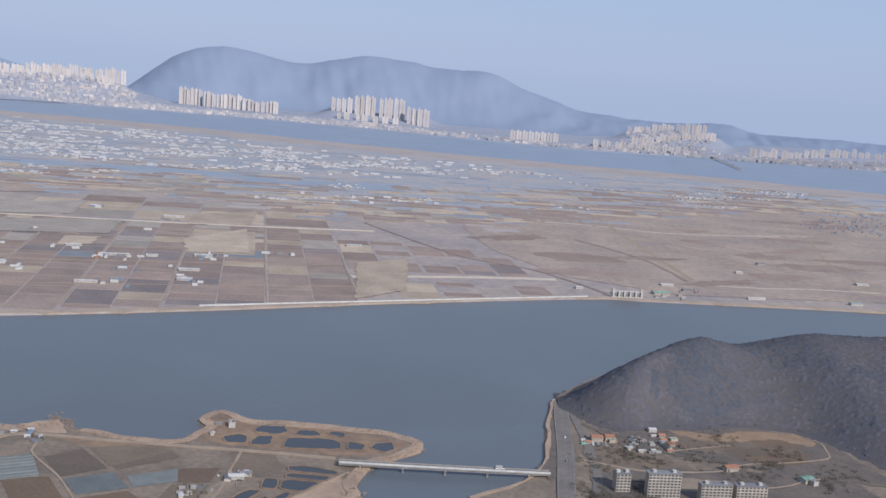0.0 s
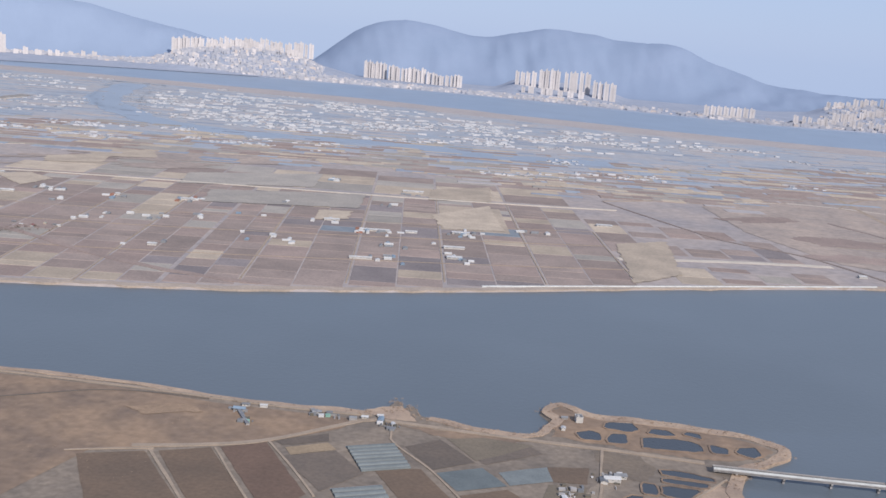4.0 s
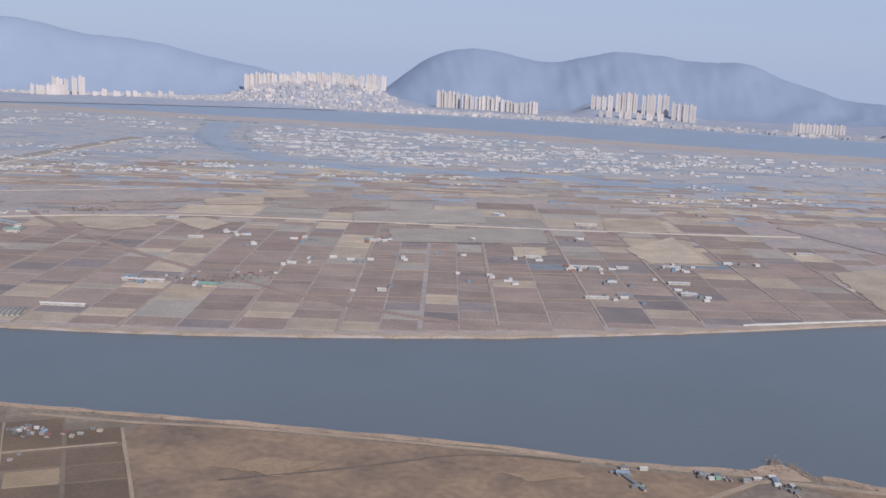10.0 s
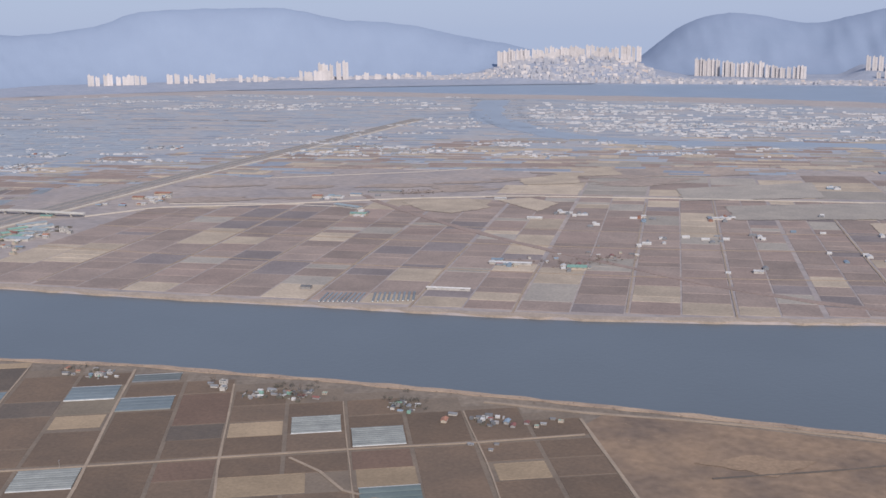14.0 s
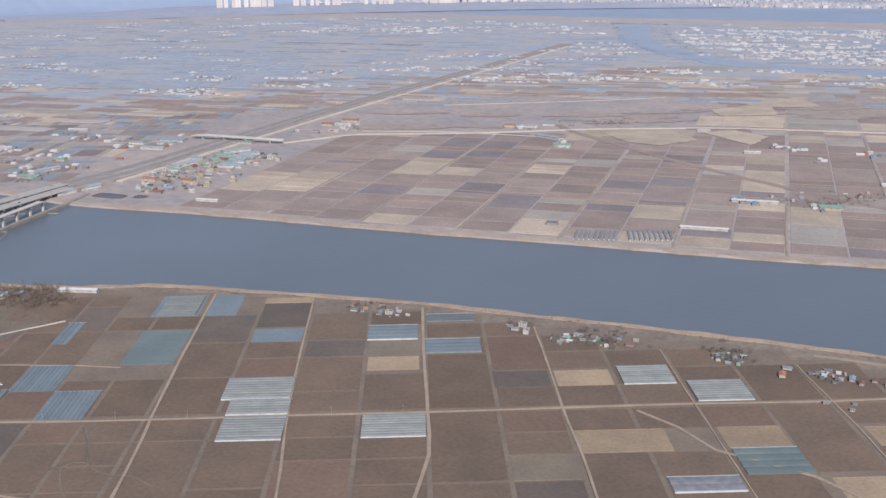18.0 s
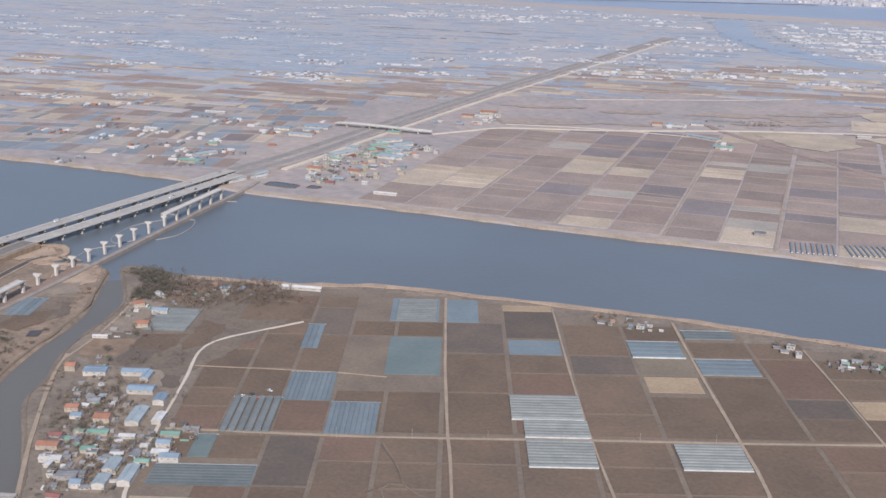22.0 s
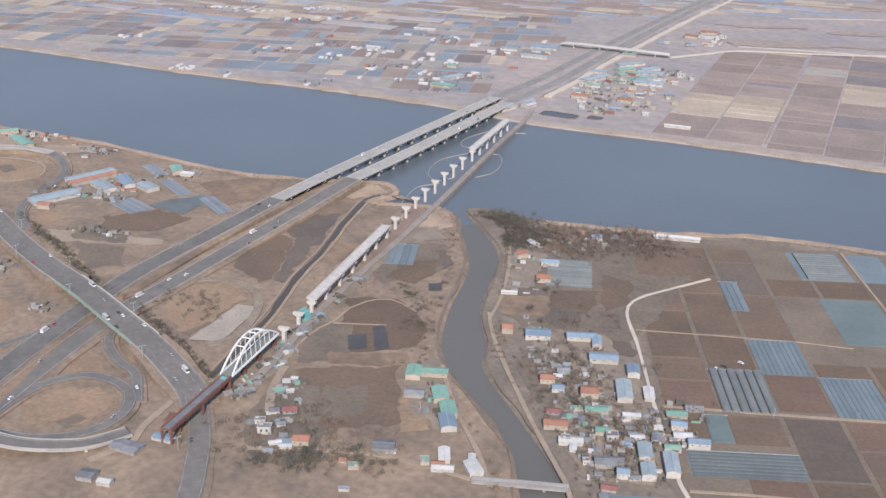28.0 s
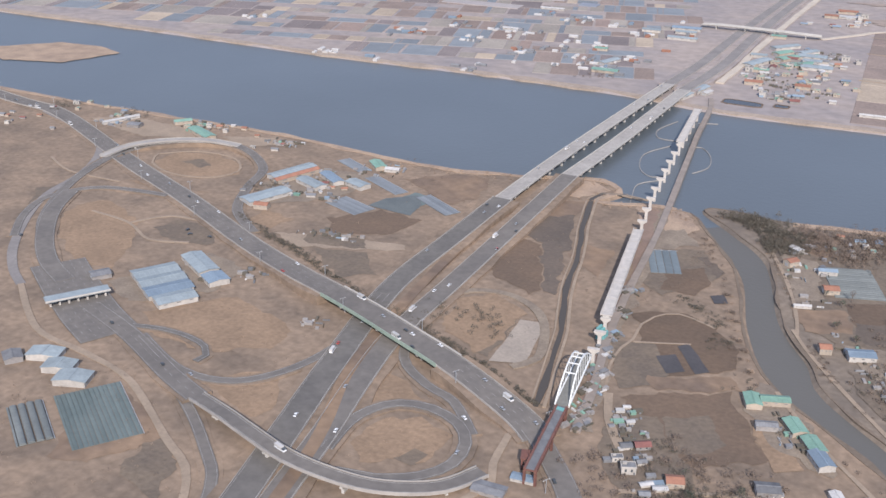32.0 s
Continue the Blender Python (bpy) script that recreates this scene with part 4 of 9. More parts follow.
def girder_bridge(name, label, line, width, piers, height, material=M_CONCRETE, deck=M_CONCRETE, thick=1.0, wall=0.6, wallmat=M_CONCRETE):
    top = thing(name, label, "bridge")
    part("deck", ribbon(line, width / 2, -width / 2, 0, -0.45), deck, top)
    for off in (-0.3, 0, 0.3):
        part("girder", ribbon(line, width * off + 0.45, width * off - 0.45, -0.45, -0.45 - thick), material, top)
    for s in (-1, 1):
        part("parapet", ribbon(line, s * width / 2 + 0.14, s * width / 2 - 0.14, wall, -0.6), wallmat, top)
        part("edge_line", ribbon(line, s * (width / 2 - 0.8) + 0.08, s * (width / 2 - 0.8) - 0.08, 0.04, -0.02), M_PAINT, top)
    me = mesh_of(pier_mesh(width * 0.9, height), "pier", material)
    total = sum((b - a).length for a, b in zip(line, line[1:]))
    want, walked = [(k + 0.5) * total / piers for k in range(piers)], 0.0
    for a, b in zip(line, line[1:]):
        d = (b - a).length
        while want and walked + d >= want[0]:
            p = a.lerp(b, (want[0] - walked) / d)
            ob = part("pier", me, None, top)
            ob.matrix_basis = Matrix.Translation((p.x, p.y, p.z - height - 1.4)) @ Matrix.Rotation(math.atan2((b - a).y, (b - a).x) - math.pi / 2, 4, "Z")
            want.pop(0)
        walked += d
    return top


girder_bridge("expressway_bridge", "long pale concrete girder bridge carrying one carriageway over the river", WEST_DECK, 8.8, 16, 4.0, deck=M_BRIDGEWAY)
girder_bridge("expressway_bridge", "long pale concrete girder bridge carrying one carriageway over the river", EAST_DECK, 9.4, 13, 4.0, deck=M_BRIDGEWAY)
inlet_way = profile([(-46, 528, 2.6), (0, 530, 2.9), (67, 536, 2.6)])
inlet_bridge = girder_bridge("channel_bridge", "white-railed road bridge across the narrow river inlet", inlet_way, 4.4, 5, 2.6, material=M_GREYWALL, deck=M_OLDASPHALT, wallmat=M_GREYWALL, wall=0.4)
part("railing", ribbon(inlet_way, -2.36, -2.5, 1.0, 0.1), M_WHITEFILM, inlet_bridge, "white painted railing")
girder_bridge("creek_bridge", "short concrete bridge over the creek", profile([(-992, 171, 1.2), (-976, 179, 1.3), (-962, 186, 1.2)], 5), 2.4, 2, 2.0, material=M_GREYWALL, deck=M_DECK, wall=0.35, wallmat=M_GREYWALL)

# local road that crosses above the expressway
LOCAL = profile([(-1800, 330, 0.6), (-1644, 318, 0.6), (-1584, 314, 0.6), (-1463, 272, 0.6), (-1387, 248, 0.8), (-1316, 222, 1.2), (-1268, 206, 3), (-1244, 199, 4.4), (-1215, 191, 5), (-1185, 182, 5), (-1160, 175, 4.4), (-1135, 167, 2.5), (-1112, 157, 0.9), (-1092, 140, 0.6), (-1079, 126, 0.6), (-1060, 100, 0.6), (-1040, 50, 0.6)], 6)
carriageway("local_road", "wide asphalt road rising to an overpass above the expressway", [p for p in LOCAL if p.x < -1236], 12.4, M_OLDASPHALT, 0.5, 4, embank=3)
carriageway("local_road", "wide asphalt road coming down from the overpass", [p for p in LOCAL if -1164 < p.x < -1106], 12.4, M_OLDASPHALT, 0.5, 4, embank=3)
carriageway("local_road", "asphalt road running on below the new viaduct", [p for p in LOCAL if p.x > -1113], 8.5, M_OLDASPHALT, 0.5, 2, walls=False, embank=2)
flyover = [p for p in LOCAL if -1242 < p.x < -1158]
girder_bridge("overpass", "concrete road overpass with green side panels across the expressway", flyover, 12.9, 3, 3.6, deck=M_OLDASPHALT, wallmat=M_CONCRETE, wall=0.7)
tagged(part("noise_panel", ribbon(flyover, -6.7, -6.95, 1.2, -0.4), M_PALEGREEN), "pale green panel along the overpass edge", "panel", kind="structure")

RAMP = "single-lane asphalt interchange ramp with pale kerbs"

def ramp_way(pts, w, closed):
    line = curve(pts, 5, closed)
    if closed:
        line.append(line[0])
    carriageway("ramp", RAMP, line, w, M_OLDASPHALT if w > 4.2 else M_ASPHALT, 0.35, 2 if w > 5.5 else 1, walls=False, embank=1.6)


ramp_way([(-1164, 104, 1.0), (-1168, 121, 0.9), (-1167, 133, 0.9), (-1161, 143, 0.9), (-1149, 147, 1.0), (-1135, 144, 1.0), (-1126, 135, 1.0), (-1123, 122, 1.0), (-1128, 110, 0.9), (-1140, 100, 0.9), (-1152, 96, 0.9), (-1162, 88, 1.0)], 5, False)
ramp_way([(-1352, 139, .6), (-1378, 149, .62), (-1405, 167, .62), (-1432, 192, .62), (-1450, 218, .62)], 9.5, False)
ramp_way([(-1363, 143, .6), (-1403, 164, .6), (-1435, 191, .6), (-1467, 237, .6), (-1481, 283, 1.2), (-1464, 315, 3), (-1429, 331, 2.4), (-1390, 313, 1), (-1373, 282, .7), (-1352, 252, .8), (-1322, 233, 1.2)], 6, False)
ramp_way([(-1418, 158, .6), (-1440, 180, .6), (-1452, 205, .6), (-1440, 232, .6), (-1400, 245, .8)], 4.5, False)
ramp_way([(-1292, 127, .6), (-1280, 132, .6), (-1265, 134, .6), (-1253, 132, .6), (-1247, 127, .6), (-1247, 121, .6)], 3.2, False)
ramp_way([(-1321, 129, .6), (-1286, 121, .6), (-1248, 108, .8), (-1225, 101, 2)], 9, False)
ramp_way([(-1282, 124, .6), (-1247, 113, .6), (-1223, 119, .6), (-1211, 140, .8), (-1209, 167, .8), (-1214, 186, .8), (-1222, 215, 1)], 4.5, False)
ramp_way([(-1127, 141, 1), (-1145, 156, .8), (-1160, 160, .8), (-1180, 172, .8), (-1194, 200, 1)], 4.5, False)
ramp_way([(-1276, 116, .5), (-1231, 99, .5), (-1199, 80, .5), (-1181, 65, .5), (-1160, 30, .5)], 4.5, False)
girder_bridge("ramp_bridge", "curved concrete ramp bridge above the expressway", profile([(-1225, 101, 2), (-1205, 96, 4), (-1190, 92, 5), (-1168, 88, 5.2), (-1147, 89, 5), (-1132, 95, 3.6), (-1118, 108, 2), (-1112, 124, 1.2)], 4), 6.5, 4, 3.8, deck=M_OLDASPHALT, wall=0.5, wallmat=M_DECK)
girder_bridge("ramp_bridge", "short pale ramp bridge above the local road", profile([(-1484, 268, 1.2), (-1482, 288, 3.5), (-1470, 308, 4.2), (-1450, 324, 4), (-1428, 332, 2.4)], 5), 6, 2, 3.0, deck=M_DECK, wall=0.5, wallmat=M_DECK)

def side_way(pts, w):
    road(curve(pts, 6), w * 0.85, M_DIRT, "side_road", "pale narrow side road near the interchange")


road(curve([(-1366, 125), (-1385, 134), (-1407, 150), (-1434, 177), (-1456, 206), (-1468, 236), (-1484, 262), (-1508, 285), (-1541, 299), (-1573, 306), (-1600, 312)], 6), 4.6, M_PALEASPHALT, "frontage_road", "bleached asphalt frontage road round the interchange")
side_way([(-1462, 294), (-1446, 312), (-1418, 316), (-1398, 300), (-1404, 281), (-1428, 273), (-1452, 280), (-1462, 294)], 1.5)
side_way([(-1366, 125), (-1323, 102), (-1289, 100), (-1257, 96), (-1216, 77), (-1190, 63), (-1160, 20)], 3.5)
side_way([(-1415, 205), (-1385, 205), (-1360, 196), (-1340, 205)], 2)
side_way([(-1385, 205), (-1375, 225), (-1350, 230)], 2)
side_way([(-1100, 193), (-1109, 216), (-1112, 233), (-1111, 243), (-1114, 258), (-1112, 268), (-1104, 277), (-1086, 273)], 1.3)
side_way([(-1110, 241), (-1099, 247), (-1089, 253)], 1.0)
side_way([(-1047, 236), (-1030, 216), (-1017, 203), (-1000, 188), (-985, 172)], 2.2)
side_way([(-1058, 292), (-1042, 270), (-1001, 225), (-971, 195), (-960, 183), (-940, 150)], 2.2)
side_way([(-1095, 375), (-1078, 345), (-1062, 310), (-1055, 288)], 2)
side_way([(-1117, 150), (-1112, 131), (-1107, 122), (-1110, 104)], 3.4)
side_way([(-1080, 165), (-1092, 180), (-1100, 197)], 4)
side_way([(-1070, 142), (-1030, 165), (-992, 172)], 2.2)
side_way([(-1510, 250), (-1480, 240), (-1440, 245)], 1.5)
side_way([(-985, 226), (-960, 232), (-945, 240)], 1.6)
side_way([(-988, 245), (-972, 230), (-960, 205)], 1.6)
temp = curve([(-1228, 640), (-1217, 609), (-1201, 545), (-1186, 490), (-1165, 414), (-1148, 350), (-1134, 290), (-1121, 240), (-1107, 198), (-1098, 165)], 8)
M_TRESTLE = mat("dusty_trestle", (0.265, 0.222, 0.192), (0.21, 0.178, 0.157), 0.1, 0.95, 0.8, 0.2)
ob = road(temp, 3.6, M_TRESTLE, "works_road", "dusty earth works road and trestle beside the new viaduct", 0.8, -2.2, 0.3)
canal = curve([(-1178, 402), (-1190, 402), (-1201, 398), (-1202, 386), (-1188, 347), (-1172, 310), (-1161, 279), (-1150, 253), (-1140, 232), (-1130, 205), (-1118, 172)], 8)
M_CANAL = water_mat("canal_water", (0.068, 0.061, 0.056), 0.5, 0.5)
M_CANAL.node_tree.nodes["Principled BSDF"].inputs["Specular IOR Level"].default_value = 0.07
tagged(part("canal", ribbon(canal, 1.35, -1.35, 0.36, -0.2, wobble=1.4), M_CANAL), "dark narrow water canal beside the new viaduct", "canal", kind="structure")
road([p + Vector((2.7, 1.0, 0)) for p in canal], 1.5, M_DIRT, "canal_bank", "tan reed bank along the canal", 0.4, category="bank")
road([p + Vector((-2.4, -0.8, 0)) for p in canal], 0.9, M_DIRT, "canal_bank", "tan reed bank along the canal", 0.4, category="bank")


# ---- elevated railway under construction ----
def axis(y):
    return Vector((-1122 - 0.30 * (y - 235) + 0.055 * max(0, y - 400), y, 0))


VT = math.atan2(1, -0.30) - math.pi / 2


def t_pier(height, head=5.0):
    bm = bmesh.new()
    prof = [(-0.75, -2), (0.75, -2), (0.75, height - 2.0), (head / 2, height - 0.7), (head / 2, height), (-head / 2, height), (-head / 2, height - 0.7), (-0.75, height - 2.0)]
    a = [bm.verts.new((x, -0.9, z)) for x, z in prof]
    b = [bm.verts.new((x, 0.9, z)) for x, z in prof]
    bm.faces.new(a)
    bm.faces.new(list(reversed(b)))
    for k in range(8):
        bm.faces.new((a[k], b[k], b[(k + 1) % 8], a[(k + 1) % 8]))
    bmesh.ops.recalc_face_normals(bm, faces=bm.faces)
    return bm


first = part("viaduct_pier", t_pier(7.2), M_NEWCONCRETE)
first.matrix_basis = Matrix.Translation(axis(356)) @ Matrix.Rotation(VT, 4, "Z")
tagged(first, "new white concrete T-shaped pier without its deck", "pier", "viaduct piers")
for y in (374, 391, 408, 425, 442, 459, 477, 229, 214):
    copy_thing(first, Matrix.Translation(axis(y)) @ Matrix.Rotation(VT, 4, "Z"))


def viaduct(y0, y1, spans):
    top = thing("viaduct", "new pale concrete railway viaduct deck on T-shaped piers", "viaduct")
    me = mesh_of(t_pier(6.4, 4.4), "pier", M_NEWCONCRETE)
    for k in range(spans + 1):
        y = y0 + (y1 - y0) * k / spans
        ob = part("pier", me, None, top)
        ob.matrix_basis = Matrix.Translation(axis(y)) @ Matrix.Rotation(VT, 4, "Z")
    for k in range(spans):
        a, b = (axis(y0 + (y1 - y0) * (k + e) / spans) + Vector((0, 0, 6.4)) for e in (0.01, 0.99))
        part("span_deck", ribbon([a, b], 2.5, -2.5, 1.2, 0.8), M_NEWCONCRETE, top)
        part("box_girder", ribbon([a, b], 1.4, -1.4, 0.8, 0.02), M_CONCRETE, top)
        for s in (-1, 1):
            part("parapet", ribbon([a, b], s * 2.5 + .12, s * 2.5 - .12, 1.7, 0.9), M_NEWCONCRETE, top)
    return top


viaduct(243, 342, 6)
viaduct(497, 580, 5)
formwork = thing("formwork", "teal steel formwork standing under the unfinished deck", "formwork", Matrix.Translation(axis(236)))
for k in range(3):
    part("panel", box(-2 + k * 1.4, -2, 0, -1 + k * 1.4, 2, 5.5 - k), M_TEAL, formwork)
part("walkway", box(-2.4, -2.4, 3.2, 2.4, -2.0, 3.5), M_TEAL, formwork)

# tied arch
arch = thing("arch_bridge", "white steel tied-arch railway bridge on a rust-red girder", "bridge")
P0, P1 = Vector((-1106, 169, 6.6)), Vector((-1116.5, 208, 6.6))
way = (P1 - P0).normalized()
cross = Vector((-way.y, way.x, 0))
LEN, RISE = (P1 - P0).length, 8.4


def beam(bm, a, b, w, h):
    d = (b - a).normalized()
    up = Vector((0, 0, 1)) if abs(d.z) < 0.9 else Vector((1, 0, 0))
    s = d.cross(up).normalized()
    t = s.cross(d)
    ra = [bm.verts.new(a + s * x * w + t * z * h) for x, z in ((-.5, -.5), (.5, -.5), (.5, .5), (-.5, .5))]
    rb = [bm.verts.new(b + s * x * w + t * z * h) for x, z in ((-.5, -.5), (.5, -.5), (.5, .5), (-.5, .5))]
    for i in range(4):
        bm.faces.new((ra[i], ra[(i + 1) % 4], rb[(i + 1) % 4], rb[i]))
    bm.faces.new(list(reversed(ra)))
    bm.faces.new(rb)


def on_arch(s, side):
    lean = 2.6 - 0.5 * (1 - (2 * s - 1) ** 2)
    return P0 + way * (LEN * s) + cross * (side * lean) + Vector((0, 0, RISE * (1 - (2 * s - 1) ** 2)))


for side in (-1, 1):
    bm = bmesh.new()
    for k in range(20):
        beam(bm, on_arch(k / 20, side), on_arch((k + 1) / 20, side), 0.5, 0.6)
    part("arch_rib", bm, M_STEEL, arch)
    tie = bmesh.new()
    beam(tie, P0 + cross * side * 2.6, P1 + cross * side * 2.6, 0.45, 0.8)
    part("tie_beam", tie, M_STEEL, arch)
    for k in range(2, 19, 2):
        bm = bmesh.new()
        a = on_arch(k / 20, side)
        beam(bm, a, P0 + way * (LEN * k / 20) + cross * side * 2.6, 0.15, 0.15)
        part("hanger", bm, M_STEEL, arch)
for k in (6, 8.7, 11.3, 14):
    bm = bmesh.new()
    beam(bm, on_arch(k / 20, -1), on_arch(k / 20, 1), 0.36, 0.36)
    part("cross_brace", bm, M_STEEL, arch)
part("deck", ribbon([P0, P1], 2.3, -2.3, 0.1, -0.4), M_YARDCONCRETE, arch)
for q in (0.0, 0.33, 0.66, 1.0):
    p = P0 + way * LEN * q
    part("pier", box(p.x - 0.8, p.y - 0.8, 0, p.x + 0.8, p.y + 0.8, 5.9), M_RUST, arch)
red = thing("steel_girder", "rust-red steel girder span with a fenced works platform", "girder")
G0 = Vector((-1096, 128, 6.4))
for s in (-1.9, 1.9):
    part("girder", ribbon([G0, P0], s + 0.4, s - 0.4, 0, -1.5), M_RUST, red)
for k in range(9):
    p = G0.lerp(P0, k / 8)
    bm = bmesh.new()
    beam(bm, p + cross * 1.9 - Vector((0, 0, 0.6)), p - cross * 1.9 - Vector((0, 0, 0.6)), 0.4, 0.6)
    part("cross_beam", bm, M_RUST, red)
for q in (0.0, 0.5, 0.97):
    p = G0.lerp(P0, q)
    for s in (-1.9, 1.9):
        part("support", box(p.x + cross.x * s - .4, p.y + cross.y * s - .4, 0, p.x + cross.x * s + .4, p.y + cross.y * s + .4, 4.9), M_RUST, red)
part("deck_plate", ribbon([G0, P0], 1.5, -1.5, -0.35, -0.6), M_GREYROOF, red, "dark grey deck plate")
part("works_panel", box(P0.x - 2.0, P0.y - 3.2, 5.2, P0.x + 2.4, P0.y - 1.2, 6.5), M_TEAL, red, "teal works panel")
for k in range(8):
    p = G0.lerp(P0, (k + .5) / 8)
    for s in (-2.5, 2.5):
        part("guard_post", box(p.x + cross.x * s - .06, p.y + cross.y * s - .06, 5.4, p.x + cross.x * s + .06, p.y + cross.y * s + .06, 7.4), M_RUST, red)

rig = thing("works_rig", "rust-red steel works tower at the girder end", "works tower", Matrix.Translation((-1101, 137, 0.2)) @ Matrix.Rotation(radians(25), 4, "Z"))
for x in (-2.6, 2.6):
    for y in (-2.2, 2.2):
        part("leg", box(x - .3, y - .3, 0, x + .3, y + .3, 4.5), M_RUST, rig)
for z in (2.0, 4.0):
    for y in (-2.2, 2.2):
        part("rail", box(-2.3, y - .2, z, 2.3, y + .2, z + .4), M_RUST, rig)
    for x in (-2.6, 2.6):
        part("rail", box(x - .2, -1.9, z, x + .2, 1.9, z + .4), M_RUST, rig)
for s in (-1, 1):
    bm = bmesh.new()
    beam(bm, Vector((-2.4 * s, -2.5, 0.4)), Vector((2.4 * s, -2.5, 4.0)), 0.25, 0.25)
    part("brace", bm, M_RUST, rig)
part("platform", box(-3.2, -2.9, 4.52, 3.2, 2.9, 4.75), M_RUST, rig)
# floating silt curtains in the river
for pts in ([(-1183, 396), (-1187, 407), (-1193, 428), (-1186, 442)], [(-1185, 458), (-1191, 446), (-1204, 456), (-1214, 485), (-1207, 512)], [(-1196, 516), (-1189, 521), (-1177, 506), (-1170, 484), (-1174, 467)],
            [(-1206, 525), (-1221, 524), (-1229, 542), (-1226, 570)], [(-1212, 574), (-1206, 578), (-1200, 581)]):
    line = [p + Vector((0, 0, -1.35)) for p in curve(pts, 4)]
    tagged(part("float_boom", ribbon(line, 0.2, -0.2, 0.3, -0.1), M_DECK), "thin pale floating boom curving on the water", "boom")

works = curve([(-1240, 690), (-1247, 760), (-1266, 912), (-1292, 1172), (-1314, 1468), (-1336, 1760), (-1370, 2150)], 20)
road(works, 6, M_PALEROAD, "works_strip", "pale earth strip of railway works beside the expressway", 1.1, -0.3, 1.5)

# overpass above the expressway further north, and toll gate
girder_bridge("overpass", "pale concrete overpass crossing the expressway among fields", profile([(-1338, 904, 3.4), (-1318, 905, 4.6), (-1280, 907, 5), (-1245, 911, 4.6), (-1222, 918, 3.4)]), 6, 4, 3.6)
toll = thing("toll_gate", "wide toll plaza canopy over parallel booth lanes", "toll gate", Matrix.Translation((-1330, 129, 0)) @ Matrix.Rotation(radians(64), 4, "Z"))
part("canopy", box(-14, -3, 3.2, 14, 3, 4.1), M_PALEBLUEROOF, toll)
part("fascia", box(-14.2, -3.2, 3.5, 14.2, -3.02, 4.3), M_CONCRETE, toll)
for k in range(7):
    x = -12 + k * 4
    part("booth", box(x - 0.4, -1.4, 0.4, x + 0.4, 1.4, 2.2), M_WHITE, toll)
    part("column", box(x - 0.2, -0.25, 2.2, x + 0.2, 0.25, 3.2), M_METAL, toll)
apron = curve([(-1372, 150, 0.45), (-1345, 137, 0.5), (-1315, 124, 0.5), (-1292, 116, 0.45)], 5)
carriageway("toll_apron", "broad asphalt toll apron with lane lines", apron, 26, M_OLDASPHALT, 0.3, 7, walls=False)

# road along the inlet
carriageway("inlet_road", "asphalt road along the inlet below the wooded hill", curve([(87, 672, .6), (84, 640, .6), (80, 577, .6), (74, 512, .6), (69, 440, .6), (57, 330, .6)], 8), 10, M_OLDASPHALT, 0.4, 2, walls=False)
road(curve([(92, 650), (95, 560), (90, 510), (86, 440)], 8), 5, M_OLDASPHALT, "roadside", "dusty paved strip beside the inlet road")


# ---- buildings ----
def gable(bm, w, d, h, rise, over=0.35, thick=0.22):
    """A pitched roof with its ridge along x and some overhang."""
    ring = [(-d / 2 - over, h - 0.1), (0, h + rise), (d / 2 + over, h - 0.1), (d / 2 + over, h - 0.1 + thick), (0, h + rise + thick), (-d / 2 - over, h - 0.1 + thick)]
    a = [bm.verts.new((-w / 2 - over, y, z)) for y, z in ring]
    b = [bm.verts.new((w / 2 + over, y, z)) for y, z in ring]
    for k in range(6):
        bm.faces.new((a[k], a[(k + 1) % 6], b[(k + 1) % 6], b[k]))
    bm.faces.new(list(reversed(a)))
    bm.faces.new(b)
    bmesh.ops.recalc_face_normals(bm, faces=bm.faces)


def walls_bm(w, d, h, rise):
    bm = bmesh.new()
    ring = [(-d / 2, -0.6), (d / 2, -0.6), (d / 2, h), (0, h + rise), (-d / 2, h)]
    a = [bm.verts.new((-w / 2, y, z)) for y, z in ring]
    b = [bm.verts.new((w / 2, y, z)) for y, z in ring]
    for k in range(5):
        bm.faces.new((a[k], a[(k + 1) % 5], b[(k + 1) % 5], b[k]))
    bm.faces.new(list(reversed(a)))
    bm.faces.new(b)
    bmesh.ops.recalc_face_normals(bm, faces=bm.faces)
    return bm


